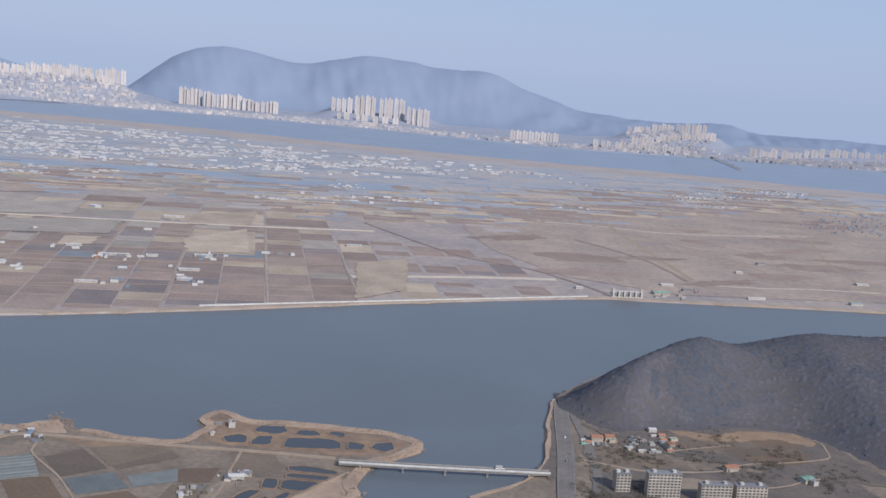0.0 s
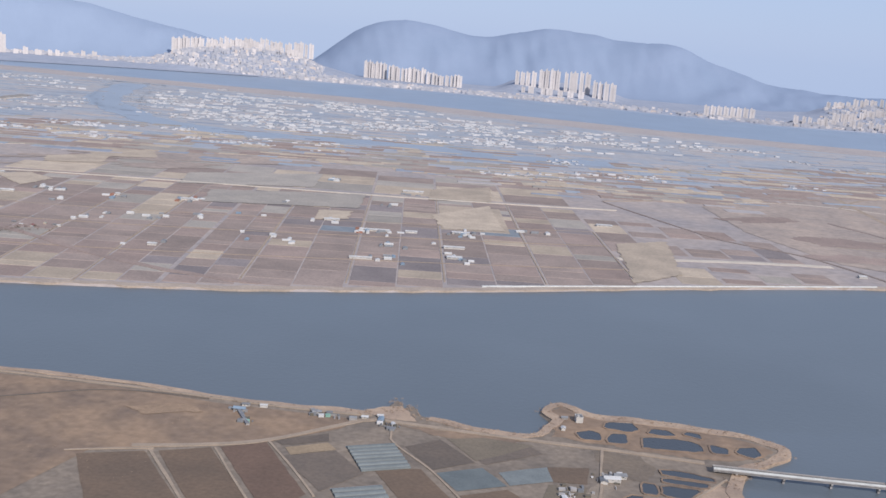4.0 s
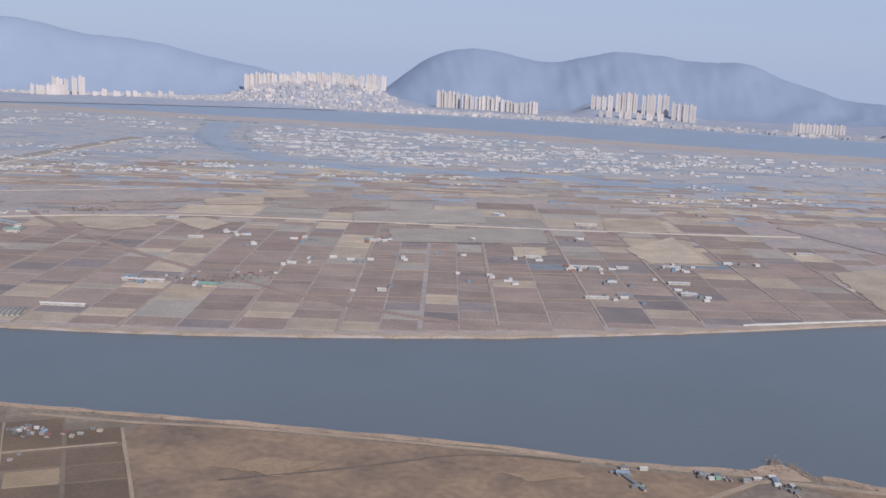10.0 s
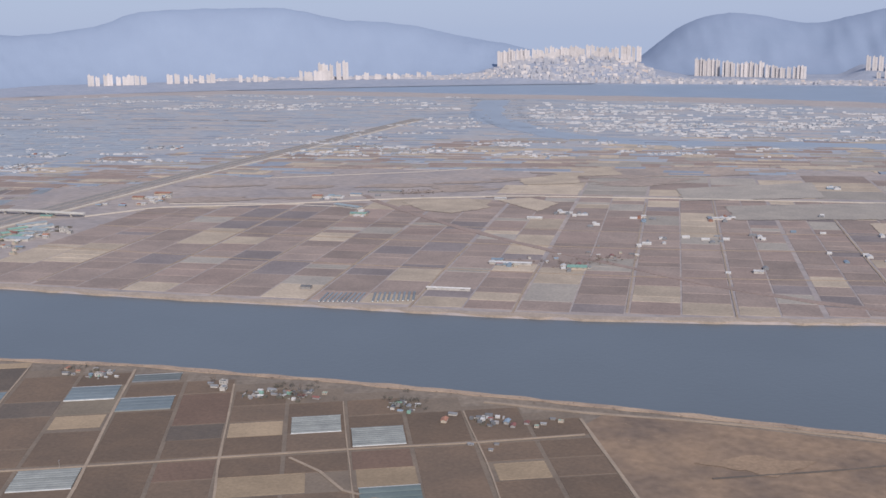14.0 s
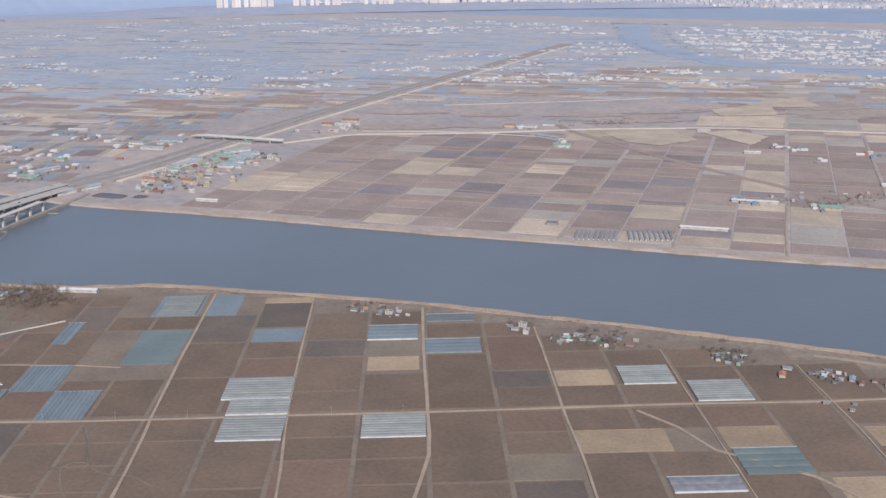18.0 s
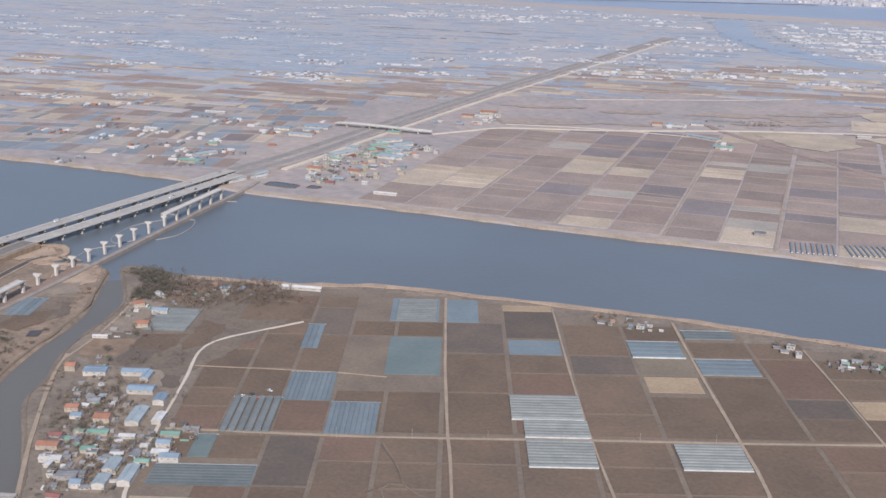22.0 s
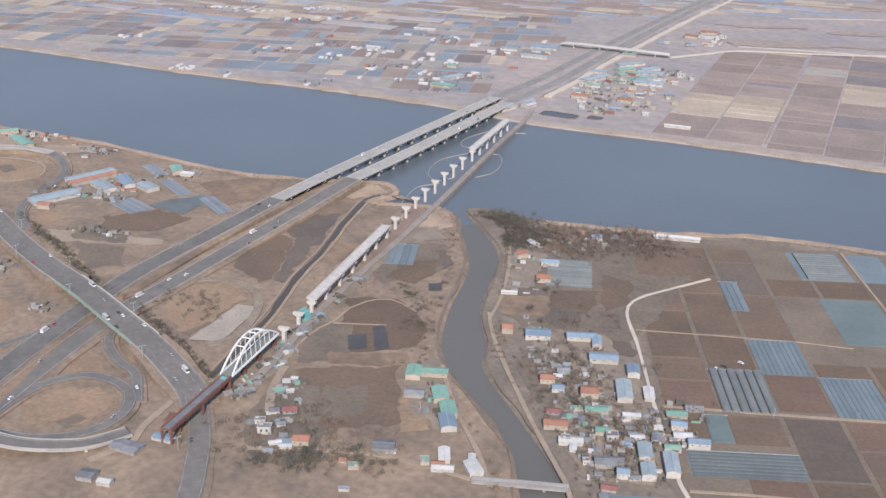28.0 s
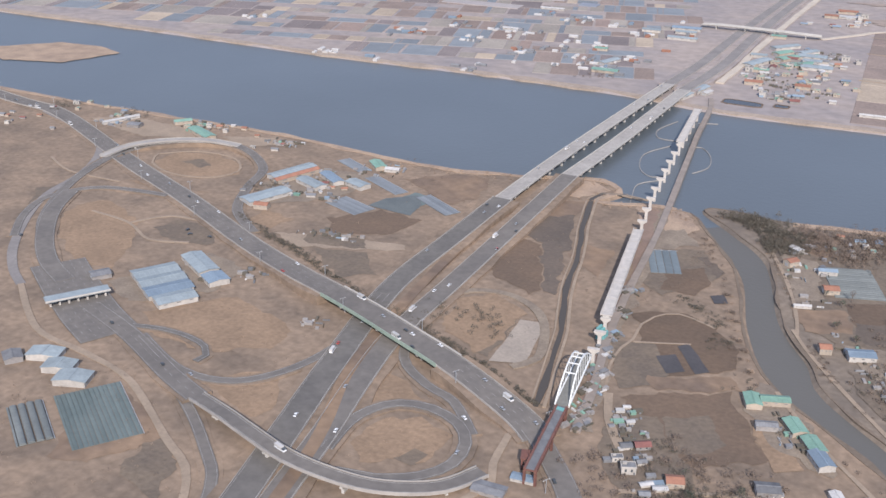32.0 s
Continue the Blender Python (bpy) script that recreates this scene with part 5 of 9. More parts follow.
def house_variant(label, w, d, h, rise, wall, roof, flat=False, windows=2):
    top = thing("house", label, "house", group="village houses")
    if flat:
        part("wall", box(-w / 2, -d / 2, -0.6, w / 2, d / 2, h), wall, top)
        bm = bmesh.new()
        for x0, y0, x1, y1 in ((-w / 2 - .1, -d / 2 - .1, w / 2 + .1, -d / 2 + .15), (-w / 2 - .1, d / 2 - .15, w / 2 + .1, d / 2 + .1), (-w / 2 - .1, -d / 2 + .15, -w / 2 + .15, d / 2 - .15), (w / 2 - .15, -d / 2 + .15, w / 2 + .1, d / 2 - .15)):
            add_box(bm, x0, y0, h - 0.1, x1, y1, h + 0.4)
        deck = part("roof", box(-w / 2 + .16, -d / 2 + .16, h + 0.01, w / 2 - .16, d / 2 - .16, h + 0.12), roof, top)
        part("roof_parapet", bm, wall, deck)
        part("stair_head", box(-w * .4, d * .05, h + .12, -w * .1, d * .35, h + 1.0), wall, deck)
    else:
        part("wall", walls_bm(w, d, h, rise), wall, top)
        bm = bmesh.new()
        gable(bm, w, d, h, rise)
        part("roof", bm, roof, top)
    for k in range(windows):
        x = -w / 2 + w * (k + 0.7) / (windows + 0.4)
        for y in (-d / 2 - 0.04,):
            part("window", box(x - .32, y, h * .4, x + .32, y + 0.06, h * .78), M_GLASS, top)
    part("door", box(w * .32, -d / 2 - 0.05, 0.05, w * .32 + .5, -d / 2 + 0.02, min(1.15, h * .8)), M_GREYROOF, top)
    return top


def shed_variant(label, w, d, h, rise, wall, roof):
    top = thing("warehouse", label, "warehouse", group="sheds")
    part("wall", walls_bm(w, d, h, rise), wall, top)
    bm = bmesh.new()
    gable(bm, w, d, h, rise, 0.25, 0.15)
    cover = part("roof", bm, roof, top)
    bm = bmesh.new()
    n = max(4, int(w / 1.3))
    for k in range(n + 1):
        x = -w / 2 + w * k / n
        for s in (-1, 1):
            beam(bm, Vector((x, s * (d / 2 + .25), h - 0.1 + .17)), Vector((x, 0, h + rise + .17)), 0.09, 0.09)
    tagged(part("roof_rib", bm, roof, cover), kind="stuff")
    part("ridge_cap", box(-w / 2 - .25, -0.22, h + rise + .1, w / 2 + .25, 0.22, h + rise + .26), roof, cover)
    part("gate", box(-w / 2 - 0.06, -d * .22, 0, -w / 2 + 0.02, d * .22, h * .75), M_METAL, top)
    for k in range(3):
        x = -w / 2 + w * (k + .5) / 3
        part("window_band", box(x - w * .05, -d / 2 - 0.05, h * .58, x + w * .05, -d / 2 + 0.02, h * .76), M_GREYROOF, top)
    return top


HOUSES = [house_variant("small cream house with an orange tiled roof", 5.0, 4.0, 1.9, 1.1, M_CREAM, M_ORANGEROOF),
          house_variant("small white house with a grey slate roof", 5.0, 3.6, 1.8, 1.0, M_WHITE, M_GREYROOF),
          house_variant("low village house with a blue sheet roof", 5.6, 3.6, 1.8, 0.8, M_GREYWALL, M_BLUEROOF),
          house_variant("flat-roofed white two-storey village house", 4.6, 4.0, 3.4, 0, M_WHITE, M_GREYROOF, True),
          house_variant("flat-roofed cream village house with a green roof", 5.0, 4.2, 2.2, 0, M_CREAM, M_GREENROOF, True),
          house_variant("low grey house with a dark red roof", 5.4, 3.6, 1.7, 0.9, M_GREYWALL, M_REDROOF),
          house_variant("narrow grey outbuilding with a slate roof", 3.4, 2.6, 1.5, 0.6, M_GREYWALL, M_GREYROOF, windows=1),
          house_variant("white outbuilding with a pale sheet roof", 4.0, 2.4, 1.6, 0.5, M_WHITE, M_WHITEROOF, windows=1)]
SHEDS = {"blue": shed_variant("long warehouse with a blue sheet-metal roof", 12, 7, 3.0, 0.9, M_WHITE, M_BLUEROOF),
         "pale": shed_variant("long warehouse with a pale blue roof", 12, 7, 3.0, 0.9, M_WHITE, M_PALEBLUEROOF),
         "green": shed_variant("factory shed with a green sheet roof", 11, 7, 2.8, 0.9, M_CREAM, M_GREENROOF),
         "white": shed_variant("long white shed with a white roof", 14, 5, 2.2, 0.8, M_WHITE, M_WHITEROOF),
         "orange": shed_variant("cream building with a broad orange roof", 9, 7, 3.2, 1.2, M_CREAM, M_ORANGEROOF),
         "grey": shed_variant("grey workshop with a slate-grey roof", 10, 6, 2.6, 0.8, M_GREYWALL, M_GREYROOF)}
used = set()


def put(ob, x, y, turn=0.0, sx=1.0, sy=1.0, sz=1.0, z=0.2):
    m = Matrix.Translation((x, y, z)) @ Matrix.Rotation(radians(turn), 4, "Z") @ Matrix.Diagonal((sx, sy, sz, 1))
    if ob not in used:
        used.add(ob)
        ob.matrix_basis = m
        return ob
    made = copy_thing(ob, Matrix.Translation((x, y, z)) @ Matrix.Rotation(radians(turn), 4, "Z"))
    made.matrix_basis = m
    return made


def shed(kind, x, y, turn, w, d, h=0.78):
    base = {"blue": (12, 7), "pale": (12, 7), "green": (11, 7), "white": (14, 5), "orange": (9, 7), "grey": (10, 6)}[kind]
    return put(SHEDS[kind], x, y, turn, w / base[0], d / base[1], h)


placed = []
CREEK_MID = curve(creek_line, 6)


def in_creek(x, y, reach=13):
    return any(abs(p.x - x) < reach and abs(p.y - y) < reach for p in CREEK_MID)


def village(spots, spread, count, turn, weights=(3, 4, 3, 3, 2, 2, 3, 3), test=None, size=1.0):
    for _ in range(count * 4):
        if count <= 0:
            return
        cx, cy = rnd.choice(spots)
        x, y = cx + rnd.uniform(-spread, spread), cy + rnd.uniform(-spread, spread)
        if in_creek(x, y) or any(abs(x - a) < 4.4 and abs(y - b) < 4.4 for a, b in placed) or (test and not test(x, y)):
            continue
        placed.append((x, y))
        s = size * rnd.uniform(0.55, 0.95)
        put(rnd.choices(HOUSES, weights)[0], x, y, turn + rnd.choice((0, 90, 180)) + rnd.uniform(-9, 9), s * rnd.uniform(0.85, 1.35), s, s * rnd.uniform(0.72, 0.95))
        count -= 1


# village between the creek and the fields

def shed_row(kind, x, y, turn, w, d):
    shed(kind, x, y, turn, w, d)


shed_row("blue", -1027, 283, 28, 11, 7)
shed_row("blue", -1010, 292, 30, 13, 5)
shed_row("blue", -1002, 291, -62, 9, 4)
shed_row("blue", -993, 279, 28, 12, 6)
shed_row("blue", -978, 276, -62, 8, 5)
shed_row("pale", -974, 258, -62, 15, 6)
shed_row("white", -965, 262, -62, 9, 4)
shed_row("pale", -949, 221, -62, 10, 5)
shed_row("pale", -938, 219, -62, 13, 5)
shed_row("blue", -1062, 360, 25, 9, 4)
shed_row("orange", -1055, 340, 28, 7, 6)
shed_row("white", -1083, 380, -30, 7, 4)
shed_row("orange", -985, 249, 28, 7, 6)
shed_row("grey", -958, 207, 28, 8, 5)
shed_row("green", -1052, 222, -62, 9, 6)
shed_row("green", -1045, 227, 28, 11, 5)
shed_row("green", -1033, 213, -50, 10, 6)
shed_row("green", -1024, 205, -50, 10, 6)
shed_row("blue", -1019, 197, -50, 10, 6)
shed_row("white", -1008, 178, -55, 8, 4)
shed_row("grey", -1042, 208, 28, 8, 4)
shed_row("grey", -1029, 170, 28, 8, 6)
shed_row("white", -1022, 435, 21, 25, 4)
shed_row("blue", -935, 238, 28, 8, 4)
shed_row("pale", -1323.7, 168.6, 65.8, 21, 9.9)
shed_row("pale", -1314, 163.9, 65.8, 21, 9.9)
shed_row("blue", -1304.4, 159.1, 65.8, 21, 9.9)
shed_row("pale", -1294.8, 154.4, 65.8, 18, 9.9)
shed_row("pale", -1314, 188, -23, 24, 10)
shed_row("blue", -1295.5, 180, -23, 11, 10)
shed_row("grey", -1343, 152, 64, 9, 7)
shed_row("pale", -1299, 89, -62, 8, 13)
shed_row("pale", -1286, 86, -62, 8, 12)
shed_row("pale", -1274, 83, -62, 9, 13)
shed_row("grey", -1308, 80, -28, 8, 7)
shed_row("pale", -1353, 276, 77, 28, 11)
shed_row("orange", -1362, 312, 79, 31, 5)
shed_row("pale", -1369, 316, 79, 31, 8)
shed_row("pale", -1346, 307, -15, 20, 8)
shed_row("blue", -1342, 321, -26, 20, 7)
shed_row("pale", -1323, 322, -12, 14, 8)
shed_row("orange", -1344, 263, 20, 8, 5)
shed_row("green", -1335, 357, -35, 14, 7)
shed_row("white", -1323, 356, 20, 9, 5)
shed_row("white", -1538, 328, 77, 27, 3.5)
shed_row("green", -1470, 339, -18, 26, 8)
shed_row("grey", -1520, 325, 20, 9, 7)
shed_row("green", -1500, 350, 60, 12, 6)
village([(-958, 205), (-965, 200), (-984, 222), (-975, 215), (-952, 225), (-990, 235), (-948, 240), (-1000, 250), (-955, 195), (-975, 235)], 12, 34, 28, (1.0, 4, 1.4, 2, 1.6, 1, 5, 6), test=lambda x, y: x > -1002 - (y - 220) * 0.75 + 12 and x < -928)
village([(-1078, 395), (-1086, 372), (-1068, 355), (-1060, 400), (-1040, 405), (-1050, 410)], 14, 10, 25, (2, 3, 1, 3, 2, 1, 3, 3), test=lambda x, y: y < 415 + (x + 1100) * 0.3)
village([(-1074, 170), (-1068, 150), (-1075, 157), (-1087, 178), (-1093, 188), (-1062, 147)], 5, 11, 40, (0.6, 3, 1, 1, 1, 2, 5, 2))
shed("orange", -1056, 156, 28, 6, 5, 0.7)
put(HOUSES[5], -1074, 170, 40, 1.0, 0.95, 0.9)
village([(-1020, 165), (-1032, 150), (-1000, 180)], 9, 7, 28)
village([(-1590, 335), (-1560, 300), (-1520, 345), (-1480, 360), (-1450, 350), (-1420, 352), (-1600, 290), (-1560, 345)], 16, 30, 25, test=lambda x, y: y < 340 + (x + 1600) * 0.16 + 4)
village([(-1345, 300), (-1365, 285), (-1330, 310)], 14, 8, 40)
shed("orange", -1080, 361, 60, 6, 5, 0.8)
shed("orange", -1004, 249, 28, 6, 4.5, 0.7)
shed("blue", -997, 245, 28, 5, 4, 0.6)
shed("white", -1061, 316, 28, 8, 2, 0.6)
shed("green", -968, 226, 28, 6, 4, 0.6)
shed("green", -942, 230, 28, 6, 3, 0.6)
shed("grey", -946, 262, 28, 7, 3, 0.6)
for kind, x, y, turn, w, d, h in (("orange", -985, 220, 28, 9, 5, 0.6), ("white", -975, 213, 28, 9, 4, 0.7), ("grey", -955, 210, 28, 5, 4, 0.7), ("blue", -950, 204, 28, 4.5, 4, 0.8), ("white", -964, 243, 28, 7, 3, 0.6), ("blue", -946, 246, 28, 6, 4, 0.7), ("white", -942, 240, 28, 7, 4, 0.7), ("green", -950, 254, 28, 8, 4, 0.5), ("green", -977, 239, 28, 9, 4, 0.5)):
    shed(kind, x, y, turn, w, d, h)
for kind, x, y, turn, w, d, h in (("orange", -1041, 280, 28, 5, 5, 0.8), ("grey", -1105, 117, 10, 11, 6, 0.5), ("grey", -1102, 97, 20, 6, 5, 0.6), ("white", -1094, 98, 20, 5, 3, 0.6), ("blue", -1099, 129, 15, 8, 4, 0.35), ("pale", -943, 210, -62, 8, 5, 0.8), ("white", -1004, 171, 28, 8, 3, 0.6), ("white", -995, 177, -40, 8, 5, 0.8)):
    shed(kind, x, y, turn, w, d, h)
# villages at the north end of the bridges
far_boxes, TOWN = [], []


def far_village(spots, spread, count, turn, test=None):
    """Houses too far off to tell their parts: kept as rows for one joined mesh."""
    for _ in range(count):
        cx, cy = rnd.choice(spots)
        x, y = cx + rnd.uniform(-spread, spread), cy + rnd.uniform(-spread, spread)
        if test is None or test(x, y):
            far_boxes.append((x, y, turn + rnd.choice((0, 90)), rnd.uniform(4, 9), rnd.uniform(3, 5), rnd.uniform(0.9, 2.0), rnd.choice((0, 0, 0, 0, 1, 3, 1, 2, 3, 3, 3, 0, 3, 0))))


UPSTREAM = [(-1568, 582), (-1510, 594), (-1433, 611), (-1899, 839), (-1813, 813), (-1788, 853), (-1763, 874), (-1727, 868), (-1657, 846), (-1634, 875), (-1563, 793), (-1552, 702), (-1571, 682), (-1725, 660), (-1802, 842), (-1753, 857), (-1663, 846)]
BRIDGE_END = [(-1494, 880), (-1465, 767), (-1455, 854), (-1504, 856), (-1451, 857), (-1412, 857), (-1370, 832), (-1376, 757), (-1374, 696), (-1345, 681), (-1342, 722), (-1406, 722), (-1484, 764), (-1568, 704), (-1490, 706), (-1534, 757), (-1428, 687)]
BARNS = [(-705, 847), (-729, 1105), (-707, 1099), (-640, 1090), (-565, 1115), (-469, 1166), (-348, 1044), (-326, 1053), (-392, 954), (-301, 931), (-238, 954), (-465, 1372), (-647, 845), (-359, 1214), (-313, 985)]
village([(-1187, 680), (-1170, 700), (-1158, 720), (-1200, 720), (-1225, 735), (-1202, 780), (-1205, 800), (-1190, 760), (-1199, 854), (-1180, 820), (-1215, 760), (-1175, 735)], 24, 56, 12, (1.2, 1.5, 1.5, 2.5, 5, 0.6, 0.5, 10), test=lambda x, y: x > -1240 + (700 - y) * 0.12 and y > 660, size=1.5)
far_village([(-1358, 690), (-1345, 740), (-1400, 745), (-1472, 744), (-1365, 860), (-1332, 878), (-1430, 640), (-1384, 640), (-1348, 690), (-1304, 690), (-1540, 640), (-1500, 760)], 34, 40, 14, test=lambda x, y: x < -1290 - (y - 650) * 0.1 and y > 610 - (x + 1300) * 0.12 + 8)
far_village(UPSTREAM, 13, 90, 14)
far_village(BRIDGE_END, 12, 90, 14, test=lambda x, y: x < -1290 - (y - 650) * 0.1 and y > 610 - (x + 1300) * 0.12 + 8)
far_village(BARNS, 10, 80, 12)
village([(-1224, 1000), (-1228, 1068), (-1215, 1030), (-1240, 985)], 18, 16, 12, (4, 4, 2, 6, 2, 2, 1, 6), size=1.5)

def shed_row_north(kind, x, y, turn, w, d):
    shed(kind, x, y, turn, w, d)


shed_row_north("green", -1332, 668, 10, 22, 9)
shed_row_north("pale", -1246, 645, 84, 46, 9)
shed_row_north("white", -1236, 652, 84, 12, 5)
shed_row_north("pale", -1238, 778, 78, 34, 10)
shed_row_north("green", -1222, 812, 66, 22, 10)
shed_row_north("green", -1232, 830, 66, 20, 9)
shed_row_north("pale", -1214, 846, 66, 22, 9)
shed_row_north("pale", -1200, 812, 12, 16, 10)
shed_row_north("green", -1212, 784, 66, 18, 9)
shed_row_north("pale", -1238, 856, 60, 30, 9)
shed_row_north("green", -1204, 794, 60, 24, 9)
shed_row_north("pale", -1330, 832, 10, 28, 8)
shed_row_north("pale", -1344, 700, 80, 24, 8)
shed_row_north("pale", -1205, 830, 12, 24, 12)
shed_row_north("pale", -1190, 790, 12, 26, 12)
shed_row_north("orange", -1217, 706, 12, 14, 8)
shed_row_north("orange", -1180, 716, 12, 12, 8)
shed_row_north("blue", -1345, 880, 14, 28, 12)
shed_row_north("pale", -1370, 850, 14, 18, 9)
shed_row_north("white", -1112, 662, 12, 20, 3)
shed_row_north("white", -1228, 1050, 12, 24, 9)
shed_row_north("orange", -1238, 1078, 12, 20, 10)
shed_row_north("orange", -1040, 1118, 12, 12, 8)
shed_row_north("pale", -1020, 1124, 12, 16, 7)
shed_row_north("pale", -970, 1065, -20, 40, 9)
shed_row_north("green", -640, 848, 12, 16, 10)
shed_row_north("white", -698, 846, 10, 36, 5)
shed_row_north("blue", -712, 852, 10, 10, 6)
shed_row_north("white", -713, 744, 10, 34, 2.2)
shed_row_north("white", -498, 882, 12, 8, 6)
shed_row_north("grey", -820, 712, 12, 8, 6)
shed_row_north("white", -247, 1005, 12, 20, 6)
shed_row_north("white", -240, 960, 12, 14, 8)
shed_row_north("white", -318, 917, 12, 20, 4)
shed_row_north("white", -336, 1052, 12, 30, 5)
shed_row_north("white", -300, 1062, 12, 12, 5)
shed_row_north("white", -252, 1084, 12, 18, 6)
shed_row_north("white", -106, 1222, 12, 18, 8)
shed_row_north("white", -563, 1118, 12, 16, 6)
shed_row_north("white", -746, 1061, 12, 16, 5)
shed_row_north("white", -824, 1172, 12, 14, 6)
shed_row_north("white", -390, 1086, 12, 16, 5)
shed_row_north("white", -350, 1335, 10, 26, 6)
shed_row_north("green", -935, 1023, 12, 18, 8)
shed_row_north("blue", -1002, 1146, 12, 14, 7)
shed_row_north("grey", -980, 1182, 12, 40, 8)
shed_row_north("white", -640, 1106, 12, 5, 5)
shed_row_north("green", -1228, 752, 12, 16, 8)
shed_row_north("pale", -1246, 806, 12, 14, 8)
shed_row_north("green", -1258, 900, 12, 14, 8)
shed_row_north("pale", -1338, 861, 12, 20, 9)
shed_row_north("green", -1372, 742, 14, 12, 7)
shed_row_north("orange", -1246, 1041, 12, 14, 9)
shed_row_north("white", -1214, 1006, 12, 12, 6)
shed_row_north("white", -1483, 770, 14, 20, 5)
shed_row_north("white", -1504, 891, 14, 26, 5)
village([(-700, 838), (-660, 850), (-640, 870), (-680, 880), (-620, 900), (-630, 925)], 18, 16, 12, (2, 4, 2, 2, 1, 3, 4, 3))
far_village([(-240, 962), (-330, 1052), (-500, 885), (-390, 1085), (-250, 1085), (-430, 960), (-600, 1010), (-480, 1080), (-560, 1010), (-290, 1000), (-180, 1120), (-300, 930)], 22, 44, 12)
# bank houses on the south side
village([(-848, 482), (-820, 483), (-830, 486), (-749, 492), (-723, 488), (-702, 494), (-712, 492), (-690, 498), (-637, 498), (-603, 494), (-588, 497), (-575, 498), (-560, 503), (-578, 463)], 7, 44, 10, (2, 5, 1, 1.5, 2, 2, 6, 5), test=lambda x, y: on_south(Vector((x, y, 0)), 12), size=0.82)
# peninsula and hill-foot houses
village([(-116, 575), (-95, 500), (-110, 470), (-222, 535), (-212, 538), (-290, 530), (-120, 560)], 6, 14, 10, (1, 4, 2, 2, 1, 2, 5, 4))
village([(98, 600), (106, 604), (122, 596), (130, 605), (138, 612), (128, 590), (140, 600), (148, 596), (166, 588), (172, 568), (150, 606), (213, 558)], 6, 24, 15, (3, 5, 2, 5, 2, 3, 2, 3))
for kind, x, y, turn, w, d in (("white", -95, 500, 12, 8, 4), ("orange", 101, 601, 8, 7, 5), ("orange", 109, 604, 8, 6, 5), ("white", 50, 480, 10, 10, 5), ("green", 214, 560, 30, 8, 6), ("orange", 173, 568, 20, 8, 5), ("white", 139, 626, 10, 5, 4)):
    shed(kind, x, y, turn, w, d)
far_village([(-1719, 1396), (-1700, 1385), (-1630, 1243), (-1673, 1209)], 28, 60, 14)
far_village([(-1568, 1516), (-1590, 1530), (-2141, 1410), (-2097, 1622), (-1961, 1175)], 34, 60, 14)
far_village([(-1249, 1591), (-1243, 1649), (-1299, 1780), (-1306, 1560), (-1102, 1636), (-1180, 1640)], 26, 60, 12)
far_village([(-638, 1097), (-563, 1121), (-386, 1079), (-349, 1318), (-604, 965), (-509, 1030), (-671, 1045)], 12, 26, 12)
far_village([(-940, 1030), (-1020, 1120), (-990, 1140)], 18, 16, 12)
for cx, cy in ((690, 1800), (740, 1830), (790, 1860), (720, 1900), (780, 1950), (860, 1960), (830, 2050), (900, 2060), (680, 1740)):
    TOWN.append((cx, cy))
far_village([(490, 2110), (560, 2180), (640, 2240), (767, 2333)], 40, 40, 12)
village([(190, 1050), (215, 1060), (250, 1085), (280, 1110), (240, 1062)], 14, 10, 12)


# walk-up apartment blocks at the foot of the hill
def slab_block(x, y, turn, w, d, floors, label):
    top = thing("apartment_block", label, "apartment block", Matrix.Translation((x, y, 0.2)) @ Matrix.Rotation(radians(turn), 4, "Z"))
    h = floors * 1.6
    part("wall", box(-w / 2, -d / 2, -0.5, w / 2, d / 2, h), M_CREAM, top)
    cover = part("roof", box(-w / 2 - .2, -d / 2 - .2, h, w / 2 + .2, d / 2 + .2, h + .35), M_GREYROOF, top)
    for q in (-0.3, 0.3):
        part("stair_head", box(w * q - 1, -1, h + .35, w * q + 1, 1, h + 1.6), M_WHITE, cover)
    pane = mesh_of(box(-.55, -.05, -.4, .55, .05, .4), "window", M_GLASS)
    n = int(w / 1.9)
    for f in range(floors):
        part("balcony", box(-w / 2 + .2, -d / 2 - .5, f * 1.6 + .15, w / 2 - .2, -d / 2 - .02, f * 1.6 + .55), M_WHITE, top)
        for k in range(n):
            for s in (-1, 1):
                ob = part("window", pane, None, top)
                ob.location = (-w / 2 + w * (k + .5) / n, s * (d / 2 + .02), f * 1.6 + 1.0)
    return top


slab_block(104, 526, 10, 8, 6, 6, "tall cream apartment block by the inlet road")
slab_block(125, 522, 8, 18, 5, 8, "long cream apartment slab with white balconies")
for x, y in ((152, 520), (171, 522)):
    slab_block(x, y, 8, 17, 5, 6, "low cream apartment row with white balconies")

